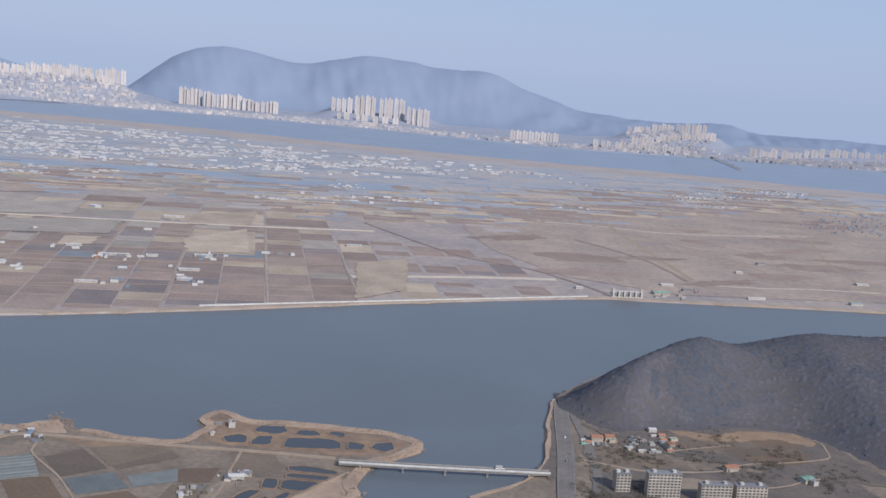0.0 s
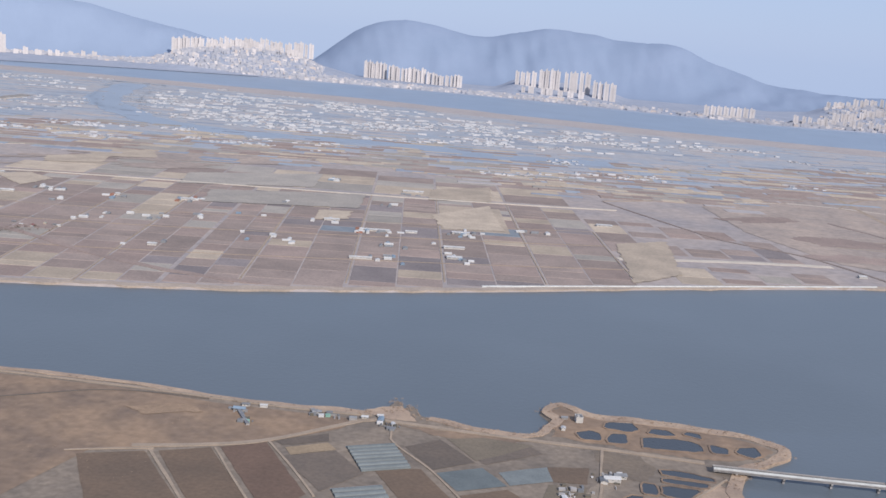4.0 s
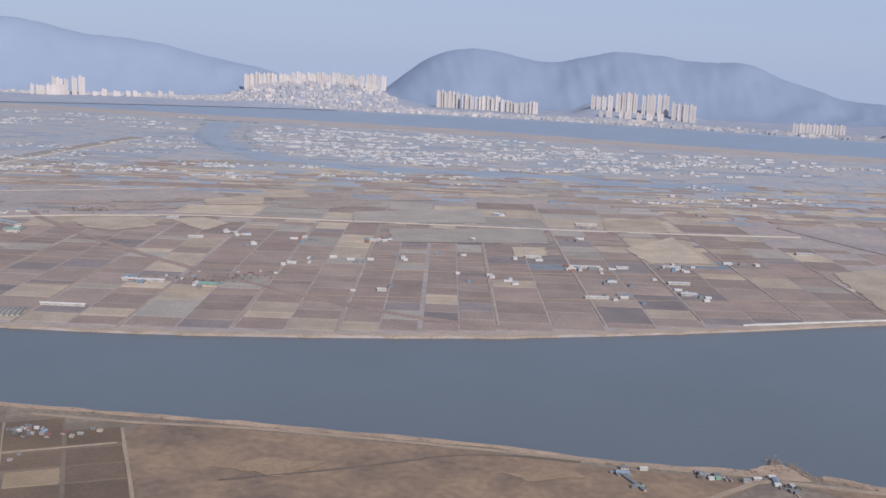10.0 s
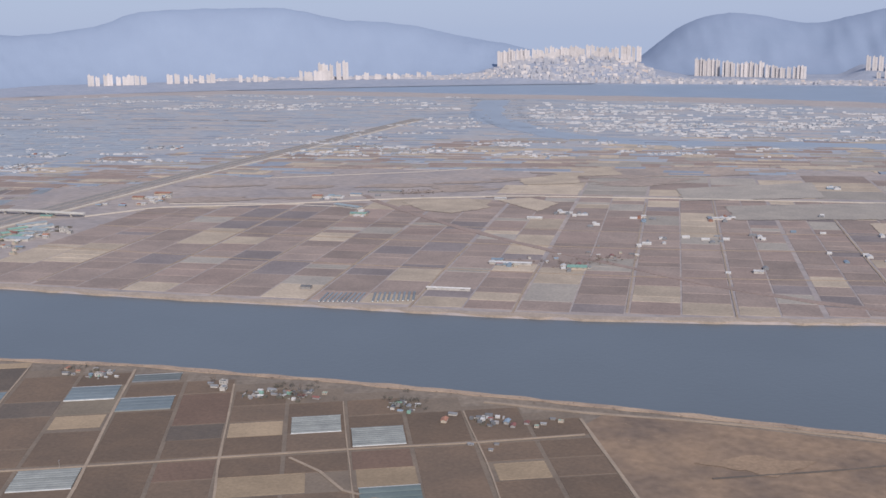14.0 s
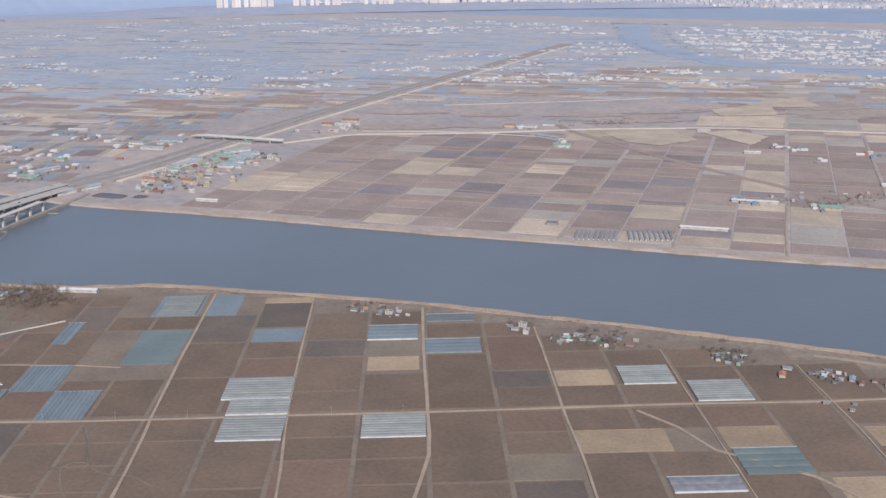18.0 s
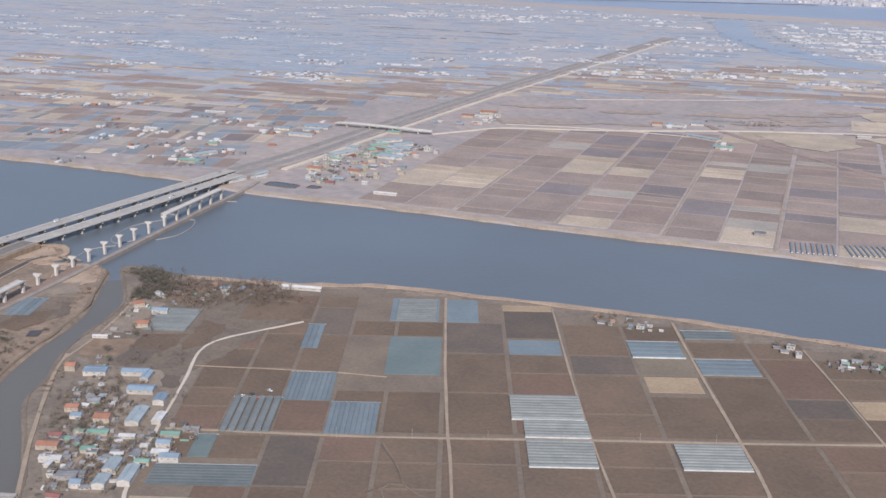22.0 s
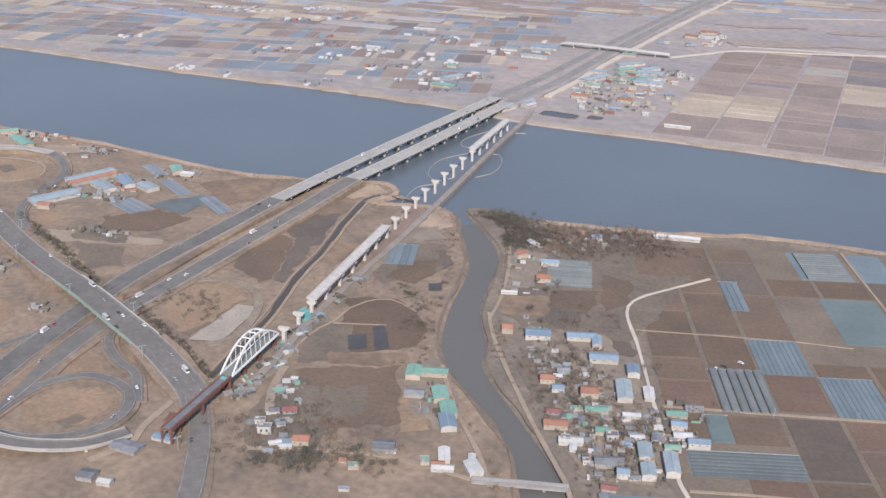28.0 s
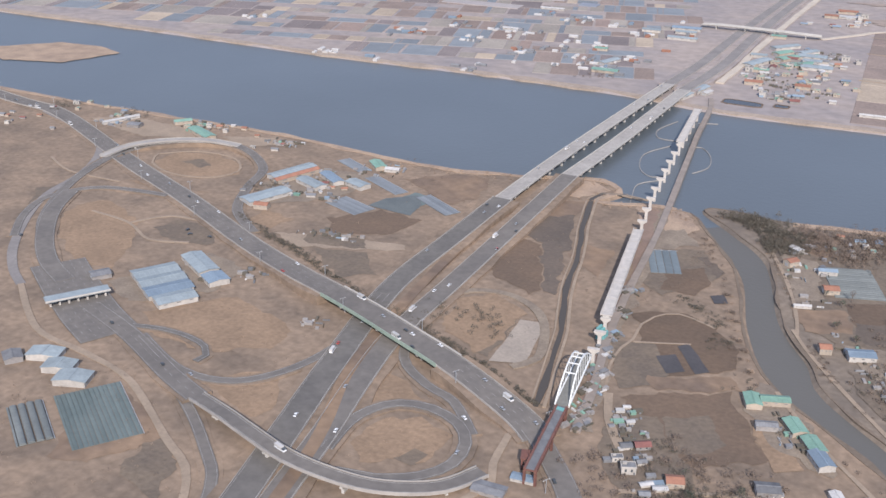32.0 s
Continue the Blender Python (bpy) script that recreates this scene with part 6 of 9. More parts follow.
# fish ponds
def pond(*points):
    cx, cy = sum(p[0] for p in points) / len(points), sum(p[1] for p in points) / len(points)
    top = thing("pond", "dark fish pond between narrow earth dykes", "pond", Matrix.Translation((cx, cy, 0)), "fish ponds", "structure")
    cut = [(a[0] + (b[0] - a[0]) * f, a[1] + (b[1] - a[1]) * f) for a, b in zip(points, points[1:] + points[:1]) for f in (0.16, 0.84)]
    line = []
    for a, b in zip(cut, cut[1:] + cut[:1]):
        n = max(1, int(math.dist(a, b) / 2.0))
        for k in range(n):
            p = Vector((a[0] + (b[0] - a[0]) * k / n, a[1] + (b[1] - a[1]) * k / n, 0))
            line.append(p + flat(0.7 * noise.noise_vector(p * 0.25)) - Vector((cx, cy, 0)))
    bm = bmesh.new()
    ring = [bm.verts.new((p.x, p.y, 0.345)) for p in line]
    mid = bm.verts.new((0, 0, 0.345))
    for a, b in zip(ring, ring[1:] + ring[:1]):
        bm.faces.new((mid, a, b))
    bm.normal_update()
    for f in bm.faces:
        if f.normal.z < 0:
            f.normal_flip()
    part("pond_water", bm, M_POND, top)
    part("dyke", ribbon(line, 0.5, -0.5, 0.45, 0.0, True), M_BROWN if cx > -300 else M_SOIL, top)


pond((-115, 557), (-106, 564), (-100, 559), (-100, 549), (-111, 548))
pond((-98, 553), (-96, 563), (-87, 564), (-86, 550), (-97, 548))
pond((-100, 569), (-99, 578), (-85, 585), (-80, 573), (-85, 567))
pond((-80, 554), (-79, 564), (-57, 567), (-48, 562), (-48, 551), (-79, 547))
pond((-77, 569), (-74, 578), (-65, 578), (-60, 571), (-68, 568))
pond((-58, 574), (-55, 580), (-48, 578), (-47, 570))
pond((-45, 558), (-44, 565), (-35, 562), (-35, 553), (-43, 552))
pond((-32, 557), (-29, 566), (-20, 569), (-18, 558), (-23, 552))
pond((-72, 522), (-60, 523), (-45, 519), (-46, 514), (-71, 515))
pond((-71, 512), (-48, 512), (-50, 505), (-71, 506))
pond((-72, 503), (-52, 503), (-60, 489), (-72, 491))
pond((-81, 503), (-74, 503), (-73, 490), (-81, 490))
pond((-96, 467), (-87, 487), (-79, 487), (-89, 463))
pond((-87, 463), (-77, 481), (-74, 478), (-83, 461))
pond((-81, 461), (-74, 477), (-68, 488), (-64, 485), (-76, 461))
pond((-102, 463), (-84, 458), (-84, 452), (-102, 456))
pond((-102, 453), (-89, 450), (-91, 443), (-101, 446))
pond((-112, 439), (-100, 435), (-103, 429), (-110, 430))
pond((-145, 444), (-135, 446), (-127, 436), (-136, 431), (-143, 435))
pond((-132, 427), (-118, 423), (-115, 416), (-123, 414))
pond((-120, 412), (-112, 416), (-108, 408), (-116, 403))
pond((-1219, 648), (-1190, 650), (-1188, 637), (-1218, 634))
pond((-1182, 655), (-1171, 655), (-1171, 647), (-1182, 646))


# yard clutter: low lean-tos, stacks, walls and covers between the houses
def clutter(spots, spread, count, turn, test=None):
    tints = (M_GREYROOF, M_WHITEROOF, M_GREYWALL, M_GREENROOF, M_BLUEROOF, M_SCRUB)
    sheets = [bmesh.new() for _ in tints]
    for _ in range(count):
        cx, cy = rnd.choice(spots)
        x, y = cx + rnd.uniform(-spread, spread), cy + rnd.uniform(-spread, spread)
        if in_creek(x, y) or test and not test(x, y):
            continue
        w, d, h = rnd.choice(((1.6, 1.2, 0.9), (3.2, 0.18, 0.8), (0.18, 3.0, 0.8), (2.4, 1.6, 1.3), (0.8, 0.7, 0.6), (3.4, 1.8, 1.2), (1.0, 2.6, 0.7)))
        a = radians(turn + rnd.uniform(-5, 5))
        c, s = math.cos(a), math.sin(a)
        k = rnd.uniform(0.7, 1.2)
        verts = add_box(rnd.choices(sheets, (6, 1.6, 6, 1, 1, 6))[0], -w * k / 2, -d * k / 2, 0, w * k / 2, d * k / 2, h)
        for v in verts:
            u, q = v.co.x, v.co.y
            v.co = (x + u * c - q * s, y + u * s + q * c, v.co.z + 0.12 * q + 0.15)
    for bm, m in zip(sheets, tints):
        tagged(part("yard_clutter", bm, m), "low lean-tos, walls and stacks in village yards", "yard clutter", kind="stuff")


EAST_OF_CREEK = lambda x, y: x > -1002 - (y - 220) * 0.75 + 14 and not (-1000 < x < -965 and y > 320)
clutter([(-958, 208), (-965, 200), (-980, 225), (-952, 225), (-990, 240), (-948, 240), (-975, 235), (-1005, 262), (-985, 262), (-1062, 318), (-1070, 355), (-1040, 290), (-1020, 268), (-1075, 385), (-950, 255)], 11, 360, 28, EAST_OF_CREEK)
clutter([(-1066, 150), (-1075, 160), (-1080, 175), (-1088, 185), (-1040, 215), (-1030, 205)], 6, 90, 40)
clutter([(-1187, 680), (-1170, 700), (-1200, 720), (-1225, 735), (-1202, 790), (-1199, 850), (-1215, 760), (-1352, 300), (-1345, 322), (-1330, 352), (-1540, 330), (-1480, 350), (-1312, 172)], 14, 380, 14)
clutter([(-830, 486), (-723, 490), (-702, 494), (-637, 498), (-590, 497), (-110, 480), (-98, 500), (130, 602), (128, 595), (58, 486), (100, 600)], 8, 240, 10, lambda x, y: x > -300 or on_south(Vector((x, y, 0)), 12))
clutter([(-1103, 182), (-1106, 195), (-1110, 208), (-1116, 225), (-1120, 240), (-1126, 262), (-1100, 170), (-1132, 285)], 4.5, 190, 73)
clutter([(-1290, 255), (-1278, 258), (-1300, 250), (-1286, 194), (-1231, 175), (-1322, 297), (-1420, 358), (-1408, 358)], 6, 110, 30)
shed("grey", -283.5, 518.5, -58, 24, 1.8, 0.4)
shed("grey", -249, 536, 15, 5, 3, 0.6)
shed("white", -278, 536, 10, 4, 2.4, 0.5)
shed("grey", -229, 534, 15, 4, 2.6, 0.6)
clutter([(-249, 536), (-240, 535), (-212, 533), (-207, 530), (-288, 526), (-280, 512)], 4, 60, 15)


# ---- wooded hill by the inlet ----
def interp(table, x):
    if x <= table[0][0]:
        return table[0][1]
    for (a, p), (b, q) in zip(table, table[1:]):
        if x <= b:
            s = (x - a) / (b - a)
            return p + (q - p) * s
    return table[-1][1]


# Hill floor shifted towards blue to paint haze over it.
M_HILLFLOOR = mat("hazed_hill_floor", (0.1, 0.091, 0.093), (0.082, 0.08, 0.088), 0.02, 0.95, 0.3, 0.3, spec=0.0)
CREST_Y = [(85, 668), (133, 670), (150, 690), (182, 716), (216, 730), (243, 742), (330, 752), (600, 780)]
CREST_Z = [(84, 0), (93, 5.5), (104, 13), (119, 24), (132, 31), (149, 36.5), (165, 38.5), (178, 41), (192, 40.5), (205, 36), (216, 33), (230, 33.5), (243, 36), (265, 41), (280, 43), (298, 41.5), (330, 42), (450, 48), (700, 38)]
FOOT_Y = [(85, 656), (93, 641), (107, 624), (115, 614), (125, 620), (142, 630), (168, 632), (206, 646), (226, 645), (240, 640), (252, 626), (262, 606), (274, 580), (290, 552), (320, 515), (380, 475), (700, 440)]
BACK_Y = [(85, 684), (140, 752), (230, 835), (330, 890), (600, 950)]


def hill_z(x, y):
    c, h = (sum(interp(table, x + k) for k in (-7, 0, 7)) / 3 for table in (CREST_Y, CREST_Z))
    if y < c:
        foot = sum(interp(FOOT_Y, x + k) for k in (-9, -3, 3, 9)) / 4
        s = (y - foot) / max(8, c - foot)
    else:
        s = (interp(BACK_Y, x) - y) / max(8, interp(BACK_Y, x) - c)
    s = min(1, max(0, s))
    rough = 5.0 * noise.noise(Vector((x, y, 0)) * 0.022) + 2.0 * noise.noise(Vector((x, y, 9)) * 0.07)
    return h * (s * s * (3 - 2 * s)) ** 0.85 + rough * s * (1 - 0.7 * s)


bm = bmesh.new()
xs = [84 + 7 * k for k in range(80)]
ys = [435 + 7 * k for k in range(75)]
grid = {(i, j): bm.verts.new((x, y, hill_z(x, y) - 0.35)) for i, x in enumerate(xs) for j, y in enumerate(ys)}
for i in range(len(xs) - 1):
    for j in range(len(ys) - 1):
        q = [grid[i, j], grid[i + 1, j], grid[i + 1, j + 1], grid[i, j + 1]]
        if max(v.co.z for v in q) > -0.2:
            bm.faces.new(q)
bmesh.ops.delete(bm, geom=[v for v in bm.verts if not v.link_faces], context="VERTS")
tagged(new("hill", mesh_of(bm, "hill", M_HILLFLOOR, smooth=True)), "low wooded hill with a dark winter forest floor", "hill", kind="structure")


def tuft(bm, x, y, z, size, tall, count):
    """An uneven crown of small crossed twig sheets on a thin stem."""
    for _ in range(2 * count):
        a, r = rnd.uniform(0, 6.283), size * 0.62 * math.sqrt(rnd.random())
        c = Vector((x + r * math.cos(a), y + r * math.sin(a), z + tall * rnd.uniform(0.15, 1.0) * (1 - 0.5 * r / size)))
        d = Vector((rnd.uniform(-1, 1), rnd.uniform(-1, 1), rnd.uniform(-0.6, 1.2))) * size * 0.19
        e = Vector((rnd.uniform(-1, 1), rnd.uniform(-1, 1), rnd.uniform(-0.6, 0.6))) * size * 0.16
        bm.faces.new([bm.verts.new(c - d), bm.verts.new(c + e), bm.verts.new(c + d * 0.9)])
    bm.faces.new([bm.verts.new((x - 0.1, y, z - 0.5)), bm.verts.new((x + 0.1, y, z - 0.5)), bm.verts.new((x, y + 0.1, z + tall * 0.8))])


def thicket(name, label, spots, material, category="wood", count=16):
    bm = bmesh.new()
    for x, y, z, size, tall in spots:
        if not in_creek(x, y, 11):
            tuft(bm, x, y, z, size, tall, count)
    return tagged(part(name, bm, material), label, category, kind="stuff")


# Both woodland colours take a blue tint for haze as well.
M_HILLTWIG = mat("hazed_hill_twigs", (0.104, 0.097, 0.108), (0.083, 0.084, 0.1), 0.025, 0.95, 0.35, spec=0.0, detail=8, grit=0.3)
M_HILLPINE = mat("hazed_hill_pines", (0.08, 0.084, 0.099), (0.068, 0.074, 0.09), 0.03, 0.95, 0.35, spec=0.0, detail=8, grit=0.3)


def canopy(label, material, wanted):
    """Uneven rounded crowns that close into a wood over the slope."""
    step, verts, faces, index = 1.15, [], [], {}

    def corner(i, j):
        if (i, j) not in index:
            x, y = 86 + i * step, 440 + j * step
            spot = Vector((x + 1.2 * noise.noise(Vector((x, y, 5)) * 0.3), y, 0)) / 2.6
            near, cells = noise.voronoi(spot)
            crown = max(0, 1 - near[0] ** 2 * 2.2) * (0.55 + 0.6 * noise.cell(cells[0] * 7.3))
            index[i, j] = len(verts)
            verts.append((x, y, hill_z(x, y) - 0.5 + 0.95 * crown + 0.4 * noise.noise(Vector((x, y, 2)) * 0.7)))
        return index[i, j]

    for i in range(290):
        for j in range(366):
            x, y = 86 + i * step, 440 + j * step
            grove = noise.noise(Vector((x, y, 3)) * 0.02) + 0.35 * noise.noise(Vector((x, y, 3)) * 0.11) > 0.1
            if grove == wanted and y < interp(BACK_Y, x) - 3 and hill_z(x, y) > 1.2:
                faces.append((corner(i, j), corner(i + 1, j), corner(i + 1, j + 1), corner(i, j + 1)))
    me = bpy.data.meshes.new("hill_forest")
    me.from_pydata(verts, [], faces)
    me.materials.append(material)
    me.polygons.foreach_set("use_smooth", [True] * len(faces))
    tagged(new("hill_forest", me), label, "forest", kind="stuff")


canopy("dense leafless brown winter woodland on the hill", M_HILLTWIG, False)
canopy("dark evergreen pine woodland on the hill", M_HILLPINE, True)


def scatter(spots, spread, count, size=(1.6, 3.0), tall=(1.4, 3.2)):
    out = []
    for _ in range(count):
        cx, cy = rnd.choice(spots)
        out.append((rnd.gauss(cx, spread), rnd.gauss(cy, spread), 0.1, rnd.uniform(*size), rnd.uniform(*tall)))
    return out


def on_line(line, offset, count, spread, size=(1.0, 2.2), tall=(0.8, 2.0)):
    out = []
    side = sides(line)
    for _ in range(count):
        k = rnd.randrange(len(line))
        p = line[k] + side[k] * (offset + rnd.uniform(-spread, spread)) + Vector((rnd.uniform(-3, 3), rnd.uniform(-1, 1), 0))
        out.append((p.x, p.y, 0.1, rnd.uniform(*size), rnd.uniform(*tall)))
    return out


thicket("thicket", "dark leafless scrub on the creek-mouth spit", scatter([(-1118, 402), (-1108, 400), (-1098, 396), (-1092, 386), (-1108, 408), (-1122, 406), (-1086, 398), (-1088, 380), (-1096, 376)], 5, 620, (1.6, 3.2), (1.8, 3.6)), M_SCRUB)
thicket("thicket", "brown bare trees among bank houses", scatter([(-1077, 405), (-1062, 415), (-1050, 420), (-1040, 418), (-1070, 395), (-1085, 390), (-1030, 412), (-1045, 403), (-1035, 407), (-1028, 414), (-1062, 384), (-1055, 390)], 8, 520, (1.6, 3.4), (2.2, 5.0)), M_TWIG)
thicket("thicket", "bare brown trees among village houses", scatter([(-985, 240), (-1000, 262), (-960, 215), (-1020, 310), (-950, 250), (-1040, 165), (-1060, 170), (-1075, 150), (-1010, 285), (-1009, 266), (-986, 262), (-993, 254), (-975, 225), (-960, 235), (-950, 215)], 8, 420), M_TWIG)
thicket("thicket", "dark garden trees between village houses", scatter([(-980, 228), (-962, 218), (-952, 238), (-995, 248), (-972, 245), (-1008, 270), (-1010, 258), (-958, 200), (-1072, 172), (-1060, 158), (-1030, 214), (-1052, 232), (-968, 232), (-985, 218), (-1000, 238), (-955, 226)], 6, 420, (1.0, 2.2), (0.8, 2.0)), M_SCRUB)
thicket("thicket", "dark hedge of evergreens by the lower village", scatter([(-1061, 138), (-1053, 149), (-1047, 152), (-1040, 156), (-1032, 158), (-1023, 160), (-1050, 143), (-1044, 147)], 3, 190, (1.2, 2.6), (1.2, 2.6)), M_SCRUB)
thicket("thicket", "scrub along the creek banks", on_line([p for p in WEST_BANK if p.x > -1140 and p.y > 60], -4.5, 260, 2.0) + on_line([p for p in MIDDLE_BANK if p.y < 400 and p.x < -500 and p.y > 60], -2.5, 620, 2.4, (0.8, 1.8), (0.5, 1.3)), M_TWIG)
thicket("thicket", "dark hedge of shrubs along the road embankment", on_line(curve([(-1345, 247), (-1316, 237), (-1282, 227), (-1249, 214), (-1219, 206), (-1199, 203), (-1172, 193), (-1143, 183), (-1120, 172)], 3), 0, 620, 2.2), M_SCRUB)
thicket("thicket", "dark trees among the hill-foot buildings", scatter([(86, 523), (94, 511), (117, 531), (115, 516), (97, 505), (131, 500), (142, 490), (112, 502), (118, 582), (111, 576), (160, 584), (150, 505), (165, 500), (185, 560), (200, 580), (215, 600), (180, 620), (225, 560), (130, 575), (240, 575), (95, 560)], 7, 700, (1.4, 3.0), (1.0, 2.6)), M_SCRUB)
thicket("thicket", "scrub along the river bank", on_line([p for p in MIDDLE_BANK if -1040 < p.x < -230], -4, 330, 2.5, (0.5, 1.2), (0.4, 1.0)), M_TWIG)
thicket("reed_bed", "tan dry reeds along the river edge", on_line([p for p in MIDDLE_BANK if p.x > -232 and p.y > 400], -2, 500, 4, (0.8, 1.6), (0.6, 1.2)) + on_line([p for p in WEST_BANK if -1330 < p.x < -1140], -5, 260, 5, (0.8, 1.6), (0.6, 1.3)), M_REED, "reeds")
thicket("reed_bed", "tan dry reeds along the creek banks", on_line([p for p in WEST_BANK if p.x > -1140 and p.y > 60], -2.2, 420, 1.6, (0.7, 1.6), (0.4, 1.0)) + on_line([p for p in MIDDLE_BANK if p.y < 400 and p.x < -500 and p.y > 60], -1.6, 420, 1.4, (0.7, 1.5), (0.4, 0.9)), M_REED, "reeds")
thicket("thicket", "green-brown scrub beside the creek fields", scatter([(-1100, 287), (-1094, 284), (-1088, 278), (-1108, 292), (-1080, 262)], 3, 90, (1.0, 2.0), (0.7, 1.4)), M_SCRUB)
thicket("thicket", "dark trees beside bank houses", scatter([(-700, 500), (-712, 500), (-640, 506), (-850, 490), (-1365, 290), (-1190, 215), (-1175, 222), (-1160, 215), (-1600, 330), (-1545, 345)], 6, 150), M_SCRUB)
thicket("thicket", "dark trees in the far-bank hamlet", scatter([(-655, 862), (-635, 880), (-680, 860), (-620, 900), (-950, 1190), (-930, 1195), (-1330, 655)], 10, 130, (1.5, 3), (1, 2.6)), M_TWIG)


def rough(name, label, boxes, count, material, size, tall, category, tris):
    spots = []
    for _ in range(count):
        x0, y0, x1, y1 = rnd.choice(boxes)
        x, y = rnd.uniform(x0, x1), rnd.uniform(y0, y1)
        if noise.noise(Vector((x, y, 1)) * 0.03) > -0.05 and not near_road(x, y) and (x < -800 or x > -525 + (508 - y) * 0.567):
            spots.append((x, y, 0.1, rnd.uniform(*size), rnd.uniform(*tall)))
    return thicket(name, label, spots, material, category, tris)


PAVED = [p for line, w in ((WEST_ROAD, 8), (EAST_ROAD, 8), (LOCAL, 10)) for p in line]


def near_road(x, y):
    return any(abs(p.x - x) < 11 and abs(p.y - y) < 11 for p in PAVED)


INTERCHANGE = [(-1500, 150, -1270, 340), (-1290, 60, -1130, 200), (-1240, 200, -1130, 370), (-1330, 330, -1240, 385), (-1300, 30, -1180, 100)]
rough("dry_grass", "tufts of tan dry grass on the rough ground", INTERCHANGE, 900, M_REED, (0.8, 1.6), (0.25, 0.5), "grass", 4)
rough("low_scrub", "low dark scrub on the rough ground", INTERCHANGE, 700, M_TWIG, (0.8, 1.8), (0.4, 1.0), "scrub", 5)
rough("low_scrub", "low dark scrub round the creek villages", [(-1125, 270, -1112, 360), (-1030, 300, -1005, 400), (-1090, 160, -1030, 180)], 260, M_TWIG, (0.8, 2.0), (0.5, 1.4), "scrub", 6)
rough("dry_grass", "tufts of dry grass over the brown riverside land", [(-540, 430, -300, 540)], 700, M_REED, (0.5, 1.2), (0.15, 0.3), "grass", 4)
rough("low_scrub", "scattered dark scrub over the brown riverside land", [(-540, 430, -300, 540)], 260, M_TWIG, (0.5, 1.2), (0.2, 0.5), "scrub", 4)


# ---- single trees ----
def tree_variant(label, tall, crown, material, seed):
    r = random.Random(seed)
    top = thing("tree", label, "tree", group="bare trees")
    bm = bmesh.new()
    prev = None
    for k in range(5):
        z, w = tall * 0.55 * k / 4, 0.16 * (1 - 0.17 * k)
        ring = [bm.verts.new((w * math.cos(a) + 0.05 * k * r.uniform(-1, 1), w * math.sin(a), z - 0.4 * (k == 0))) for a in (0, 1.257, 2.513, 3.77, 5.027)]
        if prev:
            for i in range(5):
                bm.faces.new((prev[i], prev[(i + 1) % 5], ring[(i + 1) % 5], ring[i]))
        prev = ring
    bm.faces.new(prev)
    part("trunk", bm, M_BARK, top)
    for k in range(5):
        bm = bmesh.new()
        a = 1.257 * k + r.uniform(-.3, .3)
        beam(bm, Vector((0, 0, tall * r.uniform(.35, .5))), Vector((crown * .5 * math.cos(a), crown * .5 * math.sin(a), tall * r.uniform(.65, .9))), 0.1, 0.1)
        part("limb", bm, M_BARK, top)
    bm = bmesh.new()
    for _ in range(110):
        a, q = r.uniform(0, 6.283), crown * 0.55 * math.sqrt(r.random())
        c = Vector((q * math.cos(a), q * math.sin(a), tall * (0.45 + 0.55 * r.random() * (1 - 0.5 * q / crown))))
        d = Vector((r.uniform(-1, 1), r.uniform(-1, 1), r.uniform(-.3, 1))) * crown * 0.16
        e = Vector((r.uniform(-1, 1), r.uniform(-1, 1), r.uniform(-1, 1))) * crown * 0.05
        bm.faces.new([bm.verts.new(c - d), bm.verts.new(c + e), bm.verts.new(c + d)])
    part("crown", bm, material, top)
    return top


TREES = [tree_variant("leafless brown winter tree near houses", 4.4, 3.4, M_TWIG, 1), tree_variant("tall leafless poplar on the river bank", 6.0, 2.2, M_TWIG, 2), tree_variant("dark evergreen tree near houses", 4.0, 3.0, M_PINE, 3)]

def grove(spots, count, weights):
    for _ in range(count):
        cx, cy = rnd.choice(spots)
        s = rnd.uniform(0.7, 1.2)
        put(rnd.choices(TREES, weights)[0], cx + rnd.uniform(-8, 8), cy + rnd.uniform(-6, 6), rnd.uniform(0, 360), s, s, s)


grove([(-985, 235), (-960, 210), (-1000, 265), (-1035, 300), (-970, 280), (-1048, 330)], 16, (4, 1, 2))
grove([(-1032, 425), (-1040, 424), (-1026, 420), (-1050, 418)], 12, (1, 5, 0))
grove([(-1070, 400), (-1076, 390)], 6, (3, 2, 1))
grove([(-1060, 158), (-1045, 150), (-1030, 160)], 8, (3, 0, 3))
grove([(-702, 496), (-640, 498), (-845, 484), (-750, 496)], 8, (4, 1, 1))
grove([(130, 600), (120, 590), (150, 595), (105, 606)], 8, (4, 0, 2))
grove([(-1190, 700), (-1210, 790)], 6, (3, 1, 1))


